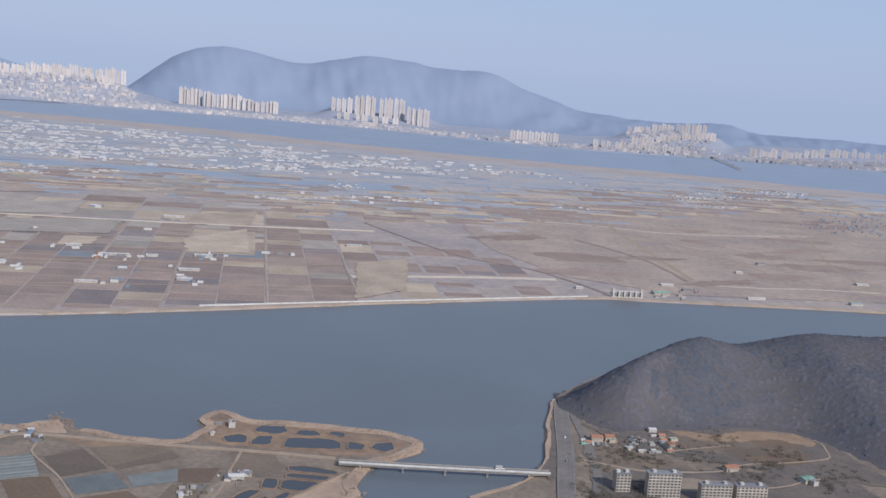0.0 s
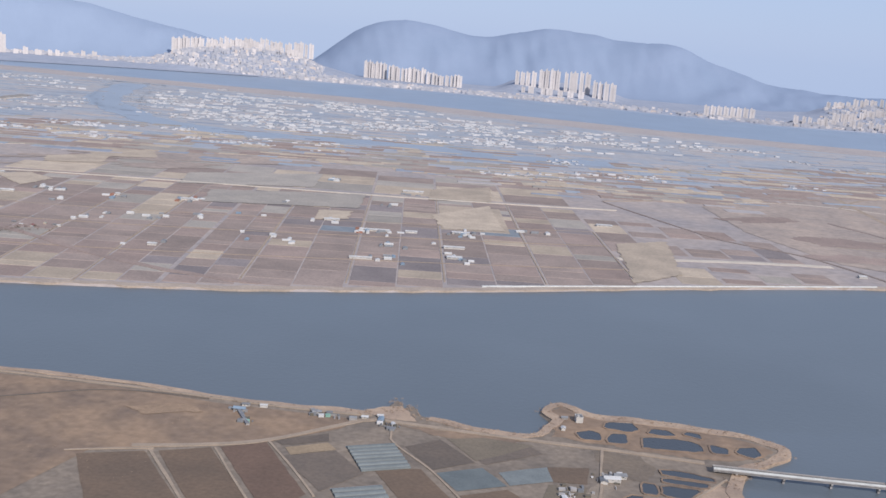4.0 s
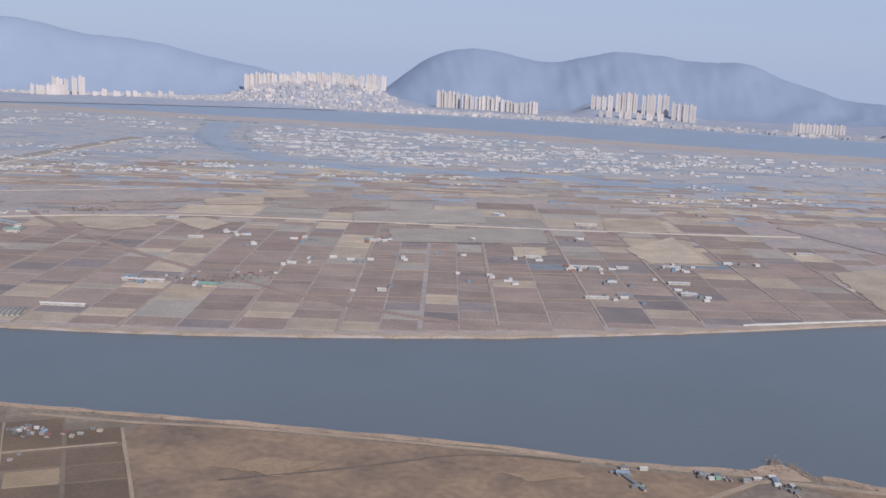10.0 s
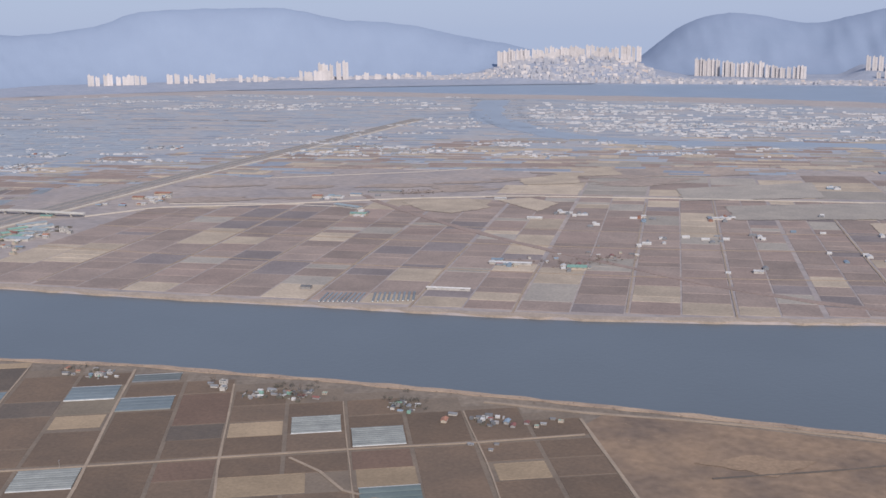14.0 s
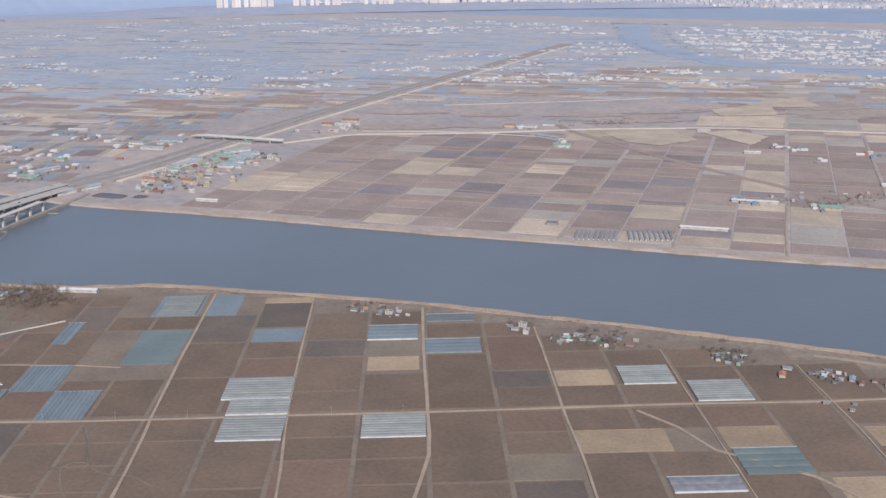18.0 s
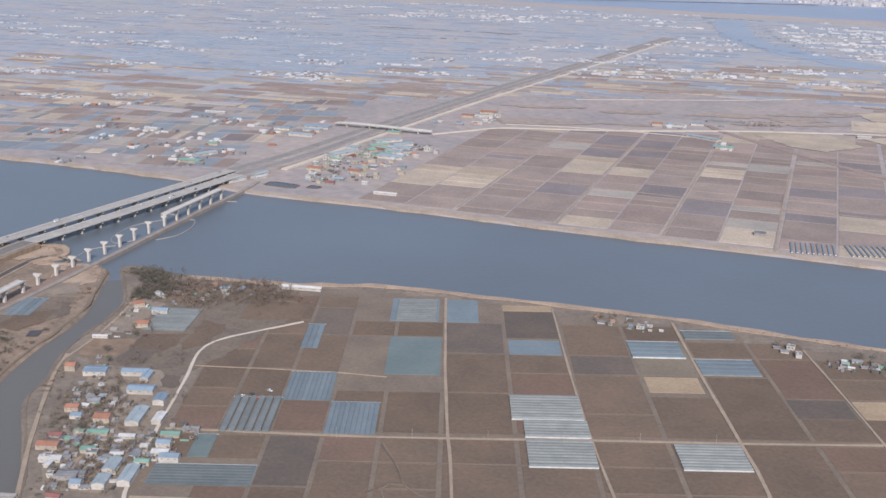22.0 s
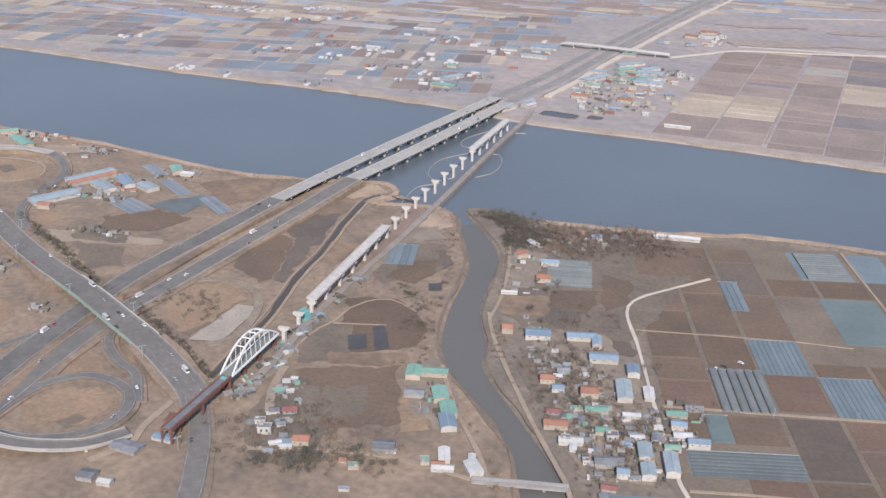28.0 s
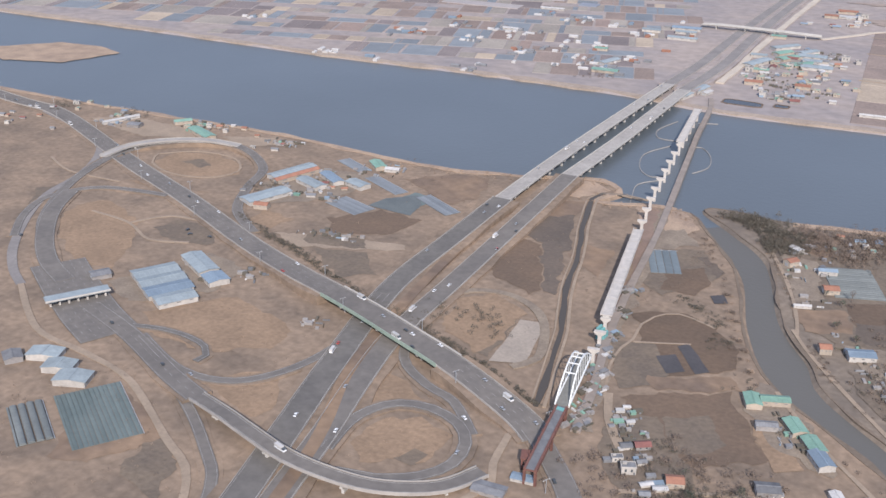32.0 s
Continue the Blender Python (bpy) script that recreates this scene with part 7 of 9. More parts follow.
# ---- vehicles and street furniture ----
def vehicle_variant(label, category, paint, length, width, high, bonnet):
    top = thing("car" if category == "car" else "truck", label, category, group="traffic")
    bm = bmesh.new()
    prof = [(-length / 2, .25), (length / 2, .25), (length / 2, high * .52), (length / 2 - bonnet * .9, high * .58), (-length / 2 + bonnet * .3, high * .6), (-length / 2, high * .5)]
    a = [bm.verts.new((x, -width / 2, z)) for x, z in prof]
    b = [bm.verts.new((x, width / 2, z)) for x, z in prof]
    bm.faces.new(a)
    bm.faces.new(list(reversed(b)))
    for k in range(6):
        bm.faces.new((a[k], b[k], b[(k + 1) % 6], a[(k + 1) % 6]))
    bmesh.ops.recalc_face_normals(bm, faces=bm.faces)
    part("body", bm, paint, top)
    cabin = part("cabin", box(-length * .32 if category == "car" else length * .28, -width * .44, high * .55, length * .2 if category == "car" else length * .47, width * .44, high), M_GLASS, top)
    if category == "truck":
        part("cargo_box", box(-length * .49, -width * .5, high * .45, length * .26, width * .5, high * 1.25), M_WHITEROOF, top)
    else:
        part("roof_panel", box(-length * .26, -width * .4, high * 1.0, length * .14, width * .4, high * 1.04), paint, cabin)
    for x in (-length * .3, length * .3):
        for y in (-width * .47, width * .47):
            bm = bmesh.new()
            bmesh.ops.create_cone(bm, cap_ends=True, segments=10, radius1=.2, radius2=.2, depth=.14, matrix=Matrix.Translation((x, y, .2)) @ Matrix.Rotation(math.pi / 2, 4, "X"))
            part("wheel", bm, M_TYRE, top)
    return top


CARS = [vehicle_variant("white saloon car on the road", "car", CAR_PAINTS[0], 2.6, 1.05, .85, .7), vehicle_variant("silver car on the road", "car", CAR_PAINTS[1], 2.5, 1.0, .85, .7), vehicle_variant("dark car on the road", "car", CAR_PAINTS[2], 2.6, 1.05, .85, .7),
        vehicle_variant("red car on the road", "car", CAR_PAINTS[3], 2.4, 1.0, .85, .7), vehicle_variant("white box truck on the road", "truck", CAR_PAINTS[0], 5.0, 1.4, 1.5, .4)]


def traffic(line, count, offsets, first=0.0, last=1.0):
    across = sides(line)
    for _ in range(count):
        k = int((first + (last - first) * rnd.random()) * (len(line) - 2))
        p = line[k].lerp(line[k + 1], rnd.random()) + across[k] * rnd.choice(offsets)
        d = line[k + 1] - line[k]
        put(rnd.choices(CARS, (5, 3, 3, 1, 2))[0], p.x, p.y, math.degrees(math.atan2(d.y, d.x)), z=p.z + 0.05)


traffic(WEST_ROAD, 11, (-3.5, 0, 3.5), .2)
traffic(EAST_ROAD, 11, (-3.5, 0, 3.5), .2)
traffic(WEST_DECK, 7, (-2.5, 2.5))
traffic(EAST_DECK, 3, (-2.5, 2.5))
traffic([p for p in LOCAL if p.x < -1242], 19, (-5, -1.8, 1.8, 5), .2)
traffic(flyover, 7, (-5, 1.8, 5))
traffic([p for p in LOCAL if p.x > -1158 and p.y > 90], 5, (-3, 3))
for x, y, z, turn in ((-1172, 89.5, 5.2, -10), (-1415, 160, .7, 140), (-1300, 123, .6, 160), (-1255, 111, .7, 160), (-1135, 148, 1, 150), (-1125, 128, 1, 100), (-1240, 112, .7, 160), (40, 534.5, 2.8, 5), (79, 560, .65, 88), (82, 600, .65, 88), (-1370, 290, .8, 120)):
    put(CARS[4] if y < 90 or x == 40 else rnd.choice(CARS[:3]), x, y, turn, z=z + .05)
for _ in range(14):
    put(rnd.choice(CARS[:4]), rnd.choice((-955, -945, -948, -1330, -1345)) + rnd.uniform(-8, 8), rnd.choice((215, 236)) + rnd.uniform(-8, 8) if rnd.random() < .6 else rnd.uniform(290, 312), rnd.uniform(0, 360), z=0.25)

lamp = thing("street_lamp", "grey steel double-arm street lamp beside the road", "street lamp", group="street lamps")
part("pole", box(-.09, -.09, -0.3, .09, .09, 5.2), M_METAL, lamp)
arm = part("arm", box(-1.3, -.06, 5.1, 1.3, .06, 5.22), M_METAL, lamp)
for s in (-1, 1):
    part("lamp_head", box(s * 1.25 - .3, -.12, 4.98, s * 1.25 + .3, .12, 5.14), M_WHITE, arm)
used.discard(lamp)
across = sides(LOCAL)
k = 0
for i in range(20, len(LOCAL) - 12, 6):
    k += 1
    p = LOCAL[i] + across[i] * (7.3 if k % 2 else -7.3)
    put(lamp, p.x, p.y, 70, z=p.z)
pole = thing("power_pole", "thin concrete power pole beside a farm road", "power pole", group="power poles")
part("post", box(-.05, -.05, -.3, .05, .05, 4.6), M_DECK, pole)
for z in (4.0, 4.35):
    part("crossarm", box(-.7, -.05, z, .7, .05, z + .1), M_METAL, pole)
for k in range(8):
    p = in_south(-695 + k * 32, 692)
    put(pole, p.x, p.y, S_TURN + 90)

# ---- brown ground patches and plots round the interchange and villages ----
patch_land = tagged(new("rough_ground"), "russet rough ground and plots among the ramps and villages", "rough ground", kind="structure")

M_RUSSET = mat("russet_grass", (0.266, 0.185, 0.123), (0.208, 0.146, 0.099), 0.05, 0.95, 0.5, 0.5, detail=11, grit=0.32)
M_DARKGRASS = mat("dark_rough_grass", (0.167, 0.130, 0.097), (0.126, 0.101, 0.081), 0.06, 0.95, 0.5, 0.5, detail=11, grit=0.32)
M_YARD = mat("trodden_yard", (0.241, 0.194, 0.148), (0.175, 0.140, 0.111), 0.09, 0.95, 0.9, 0.3, detail=11, grit=0.32)
M_SITE = mat("rolled_site_gravel", (0.32, 0.27, 0.222), (0.265, 0.225, 0.188), 0.08, 0.95, 0.8, 0.2, detail=9, grit=0.25)
M_WETDARK = mat("waterlogged_soil", (0.078, 0.07, 0.069), (0.062, 0.057, 0.058), 0.1, 0.6, 0.6, 0.2)
levels = itertools.count()


def ground_patch(material, *points, z=0.10):
    patch(points, material, z + 0.0025 * (next(levels) % 90), patch_land, 3.2)


# between the ramps
ground_patch(M_RUSSET, (-1419, 185), (-1430, 206), (-1422, 221), (-1388, 212), (-1362, 188), (-1346, 162), (-1364, 156), (-1391, 168))
ground_patch(M_RUSSET, (-1298, 139), (-1277, 175), (-1234, 165), (-1230, 148), (-1248, 131), (-1278, 126))
ground_patch(M_RUSSET, (-1453, 283), (-1455, 307), (-1427, 315), (-1405, 311), (-1394, 297), (-1407, 277), (-1428, 272))
ground_patch(M_DARKGRASS, (-1440, 292), (-1432, 303), (-1418, 300), (-1422, 290))
ground_patch(M_DARKGRASS, (-1370, 209), (-1366, 224), (-1342, 225), (-1329, 212), (-1345, 200))
ground_patch(M_RUSSET, (-1237, 114), (-1215, 134), (-1196, 114), (-1200, 103))
ground_patch(M_RUSSET, (-1179, 141), (-1178, 160), (-1152, 150), (-1169, 138))
ground_patch(M_RUSSET, (-1160, 113), (-1160, 132), (-1149, 141), (-1133, 136), (-1130, 120), (-1150, 105))
ground_patch(M_DARKGRASS, (-1142, 112), (-1138, 122), (-1133, 124), (-1134, 112))
ground_patch(M_DARKGRASS, (-1286, 237), (-1260, 248), (-1240, 232), (-1252, 217))
ground_patch(M_DIRT, (-1317, 240), (-1285, 258), (-1251, 268), (-1245, 262), (-1270, 246), (-1293, 234))
ground_patch(M_RUSSET, (-1340, 262), (-1320, 262), (-1318, 246), (-1335, 244))
ground_patch(M_DARKGRASS, (-1300, 250), (-1272, 262), (-1262, 252), (-1290, 240))
ground_patch(M_BROWN, (-1230, 330), (-1215, 372), (-1196, 384), (-1200, 350))
ground_patch(M_DARKGRASS, (-1340, 240), (-1322, 236), (-1290, 216), (-1300, 208), (-1335, 224))
ground_patch(M_RUSSET, (-1440, 250), (-1410, 262), (-1385, 262), (-1400, 250))
ground_patch(M_DARKGRASS, (-1470, 210), (-1450, 190), (-1440, 200), (-1462, 232))
ground_patch(M_RUSSET, (-1180, 130), (-1172, 150), (-1165, 140), (-1170, 124))
ground_patch(M_DARKGRASS, (-1222, 80), (-1200, 70), (-1192, 48), (-1214, 56))
ground_patch(M_TEALFILM, (-1293, 306), (-1290, 333), (-1275, 333), (-1276, 305))
ground_patch(M_SOIL, (-1305, 273), (-1290, 299), (-1260, 300), (-1264, 275), (-1289, 259))
ground_patch(M_BROWN, (-1308, 349), (-1291, 374), (-1269, 380), (-1256, 350), (-1262, 330), (-1275, 335))
ground_patch(M_DIRT, (-1456, 345), (-1428, 364), (-1401, 363), (-1435, 334))
ground_patch(M_DIRT, (-1560, 320), (-1545, 338), (-1490, 345), (-1470, 332), (-1500, 312))
ground_patch(M_YARD, (-1372, 290), (-1345, 270), (-1320, 300), (-1325, 345), (-1360, 335))
ground_patch(M_YARD, (-1335, 150), (-1312, 142), (-1288, 172), (-1296, 200), (-1322, 200))
ground_patch(M_BROWN, (-1262, 92), (-1240, 88), (-1215, 76), (-1228, 50), (-1240, 44))
# by the new viaduct and the canal
ground_patch(M_DARK, (-1214, 321), (-1210, 347), (-1198, 357), (-1178, 310), (-1196, 312))
ground_patch(M_SOIL, (-1201, 271), (-1207, 311), (-1193, 309), (-1167, 264), (-1169, 257), (-1192, 262))
ground_patch(M_DARK, (-1195, 314), (-1184, 320), (-1158, 260), (-1165, 262))
ground_patch(M_RUSSET, (-1186, 206), (-1192, 235), (-1181, 247), (-1161, 238), (-1161, 228), (-1175, 226), (-1168, 198))
ground_patch(M_DARKGRASS, (-1164, 196), (-1172, 224), (-1161, 236), (-1153, 194))
patch([(-1151, 191), (-1159, 230), (-1148, 234), (-1138, 197)], M_SITE, 0.36, patch_land, 0.7)
ground_patch(M_REED, (-1215, 415), (-1200, 405), (-1208, 385), (-1225, 375), (-1232, 395))
ground_patch(M_REED, (-1178, 394), (-1150, 397), (-1132, 378), (-1140, 360), (-1165, 372))
ground_patch(M_YARD, (-1155, 362), (-1141, 373), (-1126, 356), (-1141, 342))
ground_patch(M_DARKGRASS, (-1138, 304), (-1146, 340), (-1122, 352), (-1102, 326), (-1118, 290))
ground_patch(M_SOIL, (-1115, 263), (-1104, 279), (-1087, 274), (-1070, 258), (-1067, 240), (-1093, 219), (-1108, 243))
ground_patch(M_WORKS, (-1172, 394), (-1158, 356), (-1140, 303), (-1128, 252), (-1118, 222), (-1109, 196), (-1102, 165), (-1098, 167), (-1107, 198), (-1115, 225), (-1125, 256), (-1136, 301), (-1150, 349), (-1165, 396))
ground_patch(M_YARD, (-1165, 396), (-1150, 349), (-1136, 301), (-1125, 256), (-1115, 225), (-1107, 198), (-1098, 167), (-1093, 169), (-1103, 200), (-1113, 229), (-1121, 260), (-1130, 299), (-1141, 342), (-1159, 398))
ground_patch(M_BROWN, (-1175, 307), (-1173, 324), (-1158, 325), (-1152, 290))
ground_patch(M_RUSSET, (-1183, 206), (-1188, 233), (-1173, 240), (-1161, 237), (-1157, 211), (-1159, 194))
road(curve([(-1201, 222), (-1199, 230), (-1192, 243), (-1176, 249), (-1156, 241), (-1143, 223), (-1136, 204), (-1141, 192)], 5), 4.2, M_YARD, "dirt_loop", "bare grey earth loop beside the overpass", 0.42, wobble=0.8)
# fields west of the creek
ground_patch(M_SOIL, (-1121, 266), (-1103, 281), (-1080, 266), (-1066, 243), (-1072, 236), (-1102, 247))
ground_patch(M_DARKGRASS, (-1118, 235), (-1102, 246), (-1087, 225), (-1089, 212), (-1098, 203))
patch([(-1097, 235), (-1091, 241), (-1082, 230), (-1088, 224)], M_WETDARK, 0.335, patch_land, 0.6)
patch([(-1093, 248), (-1090, 253), (-1074, 235), (-1078, 230)], M_WETDARK, 0.335, patch_land, 0.6)
patch([(-1100, 303), (-1095, 308), (-1090, 300), (-1095, 296)], M_WETDARK, 0.335, patch_land, 0.6)
ground_patch(M_BROWN, (-1093, 217), (-1066, 236), (-1059, 228), (-1087, 210))
ground_patch(M_SOIL, (-1096, 198), (-1062, 225), (-1035, 188), (-1063, 162))
ground_patch(M_DARKGRASS, (-1076, 192), (-1062, 204), (-1050, 188), (-1063, 174))
ground_patch(M_RUSSET, (-1049, 209), (-1041, 212), (-1023, 189), (-1032, 183))
ground_patch(M_DARK, (-1121, 340), (-1118, 345), (-1102, 332), (-1103, 324))
ground_patch(M_SOIL, (-1128, 318), (-1116, 332), (-1104, 318), (-1106, 300), (-1120, 296))
ground_patch(M_YARD, (-1054, 240), (-1040, 232), (-1022, 210), (-1012, 190), (-1035, 198), (-1052, 215))
ground_patch(M_DARKGRASS, (-1092, 190), (-1078, 192), (-1050, 162), (-1048, 142), (-1066, 136), (-1088, 160))
# fields and yards east of the creek
ground_patch(M_DARKGRASS, (-1092, 372), (-1080, 398), (-1040, 420), (-996, 412), (-990, 300), (-1030, 282), (-1062, 305))
ground_patch(M_BROWN, (-1066, 312), (-1044, 324), (-1034, 304), (-1053, 293))
ground_patch(M_SOIL, (-1047, 332), (-1025, 345), (-1018, 318), (-1035, 309))
ground_patch(M_DARK, (-1037, 315), (-1022, 320), (-1018, 304), (-1029, 296))
ground_patch(M_SOIL, (-1034, 363), (-1018, 367), (-1008, 338), (-1015, 326))
ground_patch(M_BROWN, (-1094, 417), (-1068, 410), (-1067, 378), (-1079, 385))
ground_patch(M_SOIL, (-1034, 405), (-998, 417), (-992, 394), (-1018, 374))
ground_patch(M_DARK, (-1000, 300), (-989, 302), (-985, 290), (-994, 287))
ground_patch(M_YARD, (-1035, 290), (-1000, 302), (-985, 280), (-968, 268), (-945, 232), (-935, 205), (-962, 195), (-992, 232), (-1010, 258))
ground_patch(M_DARKGRASS, (-1030, 272), (-1006, 256), (-990, 236), (-998, 232), (-1018, 250))
ground_patch(M_YARD, (-1088, 372), (-1070, 372), (-1056, 330), (-1066, 320))
ground_patch(M_SAGE, (-960, 185), (-905, 190), (-890, 140), (-930, 120))
# pale fields and film fields on the far plain
ground_patch(M_NPALE, (-862, 1455), (-790, 1533), (-736, 1418), (-811, 1379), z=0.40)
ground_patch(M_NPALE, (-859, 1341), (-824, 1392), (-790, 1390), (-772, 1325), (-835, 1293), z=0.40)
ground_patch(M_NPALE, (-931, 1124), (-862, 1167), (-814, 1112), (-843, 1065), (-880, 1072), z=0.40)
ground_patch(M_NPALE, (-824, 1162), (-796, 1194), (-751, 1164), (-756, 1104), z=0.40)
ground_patch(M_NPALE, (-300, 1181), (-246, 1284), (-210, 1122), (-273, 1102), z=0.40)
ground_patch(M_NPALE, (-332, 1376), (-264, 1446), (-248, 1318), (-322, 1285), z=0.40)
ground_patch(M_NSAGE, (-645, 1315), (-493, 1419), (-470, 1296), (-620, 1225), z=0.40)
ground_patch(M_NSAGE, (-569, 1203), (-399, 1281), (-383, 1175), (-548, 1118), z=0.40)
ground_patch(M_NPALE, (-93, 1118), (-39, 1161), (-32, 993), (-77, 937), z=0.40)
ground_patch(M_NPALE, (-420, 1139), (-384, 1152), (-377, 1102), (-408, 1082), z=0.40)
# the riverside grassland
ground_patch(M_RUSSET, (-480, 480), (-455, 500), (-430, 500), (-445, 478), z=0.16)
ground_patch(M_RUSSET, (-345, 512), (-320, 524), (-305, 520), (-330, 505), z=0.16)
# the hill foot and the peninsula
M_FOOT = mat("shrubby_slope", (0.135, 0.112, 0.096), (0.1, 0.087, 0.078), 0.06, 0.95, 0.5, 0.4, detail=11, grit=0.32)
ground_patch(M_FOOT, (92, 636), (118, 592), (160, 580), (270, 560), (250, 630), (206, 650), (168, 634), (142, 636), (115, 618))
ground_patch(M_DARKGRASS, (150, 622), (200, 630), (230, 610), (215, 590), (160, 598))
ground_patch(M_DARK, (175, 600), (205, 612), (212, 590), (185, 582))
ground_patch(M_FOOT, (236, 600), (246, 560), (256, 500), (256, 440), (180, 440), (180, 560))
ground_patch(M_RUSSET, (150, 632), (176, 628), (206, 642), (232, 642), (244, 630), (240, 620), (214, 628), (180, 616), (156, 622))
ground_patch(M_SOIL, (186, 590), (210, 604), (232, 606), (226, 590), (200, 578))
ground_patch(M_DARK, (146, 612), (176, 612), (174, 604), (146, 605))
ground_patch(M_SOIL, (200, 625), (226, 628), (232, 616), (206, 610))
ground_patch(M_DARKGRASS, (100, 576), (150, 572), (160, 556), (128, 548), (98, 556))
road(curve([(150, 560), (167, 565), (177, 574), (189, 581), (215, 589), (234, 597), (243, 604), (245, 617), (246, 628), (242, 634)], 5), 1.3, M_DIRT, "hill_road", "pale concrete lane curving along the hill foot")
road(curve([(150, 548), (182, 544), (203, 552), (213, 560), (226, 566)], 5), 1.1, M_DIRT, "hill_road", "pale lane below the hill houses")
road(curve([(88, 566), (120, 556), (150, 560)], 5), 2.0, M_DIRT)
road(curve([(140, 590), (160, 600), (186, 612)], 5), 1.2, M_DIRT)
ground_patch(M_DARKGRASS, (91, 587), (130, 581), (125, 560), (92, 548))
ground_patch(M_FOOT, (92, 546), (122, 560), (180, 570), (240, 560), (260, 500), (170, 470), (82, 480))
ground_patch(M_FOOT, (60, 540), (68, 565), (72, 610), (78, 650), (84, 650), (79, 600), (75, 560), (68, 530))
ground_patch(M_YARD, (122, 552), (176, 549), (174, 530), (122, 530))
ground_patch(M_BROWN, (88, 478), (94, 492), (106, 498), (111, 477), (104, 467))
ground_patch(M_DARKGRASS, (143, 618), (163, 614), (162, 608), (142, 611))
ground_patch(M_BROWN, (-127, 548), (-124, 572), (-129, 584), (-124, 594), (-110, 586), (-84, 585), (-45, 584), (-14, 573), (-12, 563), (-24, 552), (-34, 544), (-80, 543))
ground_patch(M_REED, (-46, 514), (-61, 485), (-82, 452), (-98, 426), (-86, 426), (-69, 445), (-52, 464), (-39, 485), (-38, 506))
ground_patch(M_REED, (-226, 545), (-217, 561), (-208, 565), (-200, 548), (-198, 543))
ground_patch(M_BROWN, (-206, 536), (-160, 537), (-136, 536), (-150, 530), (-178, 527))
ground_patch(M_DARKGRASS, (-104, 535), (-80, 535), (-74, 524), (-78, 505), (-98, 505))
ground_patch(M_YARD, (-112, 470), (-98, 500), (-92, 496), (-100, 465))
# Grassland and far strip paled for distance haze, in the colour itself.
M_NBROWN = mat("hazed_grassland", (0.325, 0.258, 0.212), (0.238, 0.197, 0.174), 0.012, 0.95, 0.12, 0.4, detail=13, grit=0.35)
M_FARSTRIP = mat("far_grass_strip", (0.33, 0.285, 0.265), (0.29, 0.255, 0.245), 0.01, 0.9, 0.1)
EASTLAND = [(22, 1467), (190, 1657), (430, 1860), (687, 2081), (1100, 2000), (900, 1500), (738, 1330), (500, 1130), (253, 1080), (137, 1135), (60, 1280)]
patch(EASTLAND, M_NBROWN, 0.3, patch_land)
M_NDUST = mat("bare_rough_grass", (0.295, 0.234, 0.196), (0.245, 0.2, 0.172), 0.02, 0.95, 0.12, 0.4, detail=12, grit=0.35)
for material, label, seed in ((M_NDUST, "russet bare stretches of rough grass on the far bank", 4), (M_NRED, "reddish stretches of rough grass on the far bank", 9)):
    roll = random.Random(seed)
    rough_land = tagged(new("rough_stretch"), label, "rough ground", kind="structure")
    for _ in range(22 if seed == 4 else 0):
        q, side = roll.random(), roll.uniform(0.1, 0.9)
        x, y = -1210 + 560 * q, 1000 + 250 * q + side * (210 + 60 * q)
        w, d, a = roll.uniform(25, 70), roll.uniform(8, 22), radians(roll.uniform(18, 34))
        ring = []
        for k in range(12):
            t, r = k * 0.5236, roll.uniform(0.65, 1.15)
            u, v = w * r * math.cos(t), d * r * math.sin(t)
            ring.append((x + u * math.cos(a) - v * math.sin(a), y + u * math.sin(a) + v * math.cos(a)))
        patch(ring, material, 0.3 + 0.0025 * (next(levels) % 60), rough_land, 5.0)
    for _ in range(26):
        x, y = roll.uniform(60, 860), roll.uniform(1100, 1900)
        if y > 1130 + 0.05 * x and y < 1440 + 0.8 * (x - 22) and x > 150 - 0.2 * (y - 1100):
            w, d, a = roll.uniform(30, 90), roll.uniform(12, 34), radians(roll.uniform(4, 40))
            ring = []
            for k in range(14):
                q, r = k * 0.4488, roll.uniform(0.6, 1.15)
                u, v = w * r * math.cos(q), d * r * math.sin(q)
                ring.append((x + u * math.cos(a) - v * math.sin(a), y + u * math.sin(a) + v * math.cos(a)))
            patch(ring, material, 0.34 + 0.0025 * (next(levels) % 60), rough_land, 5.0)
patch([(-3100, 1330), (-2740, 1668), (-2450, 1930), (-2150, 2010), (-1877, 2057), (-1700, 2080), (-1752, 1880), (-2000, 1790), (-2248, 1717), (-2490, 1472), (-2900, 1150)], M_FARSTRIP, 1.4, patch_land, 16.0)
patch([(-1811, 421), (-1784, 464), (-1740, 476), (-1706, 468), (-1718, 415), (-1764, 392), (-1900, 390), (-1960, 410)], M_REED, -0.9, patch_land)
patch([(-860, 1400), (-640, 1430), (-520, 1500), (-560, 1580), (-900, 1470)], M_NBROWN, 0.5, patch_land)

# ---- the wide plain beyond: film-covered plots, factories, creek ----
PLAIN = [(-4800, 700), (-2300, 760), (-1720, 860), (-1430, 1130), (-1212, 1390), (-898, 1490), (-584, 1600), (-324, 1575), (-86, 1500), (30, 1530), (190, 1690), (690, 2100), (1500, 2100), (4500, 1750)]
sheet = [Vector((x, y, 0)) for x, y in PLAIN] + [Vector((x, y - 190, 0)) for x, y in reversed(FAR_NEAR_BANK)]
bm = bmesh.new()
top = [bm.verts.new((p.x, p.y, 0.45)) for p in sheet]
for tri in tessellate_polygon([sheet]):
    bm.faces.new([top[i] for i in tri])
bm.normal_update()
for f in bm.faces:
    if f.normal.z < 0:
        f.normal_flip()
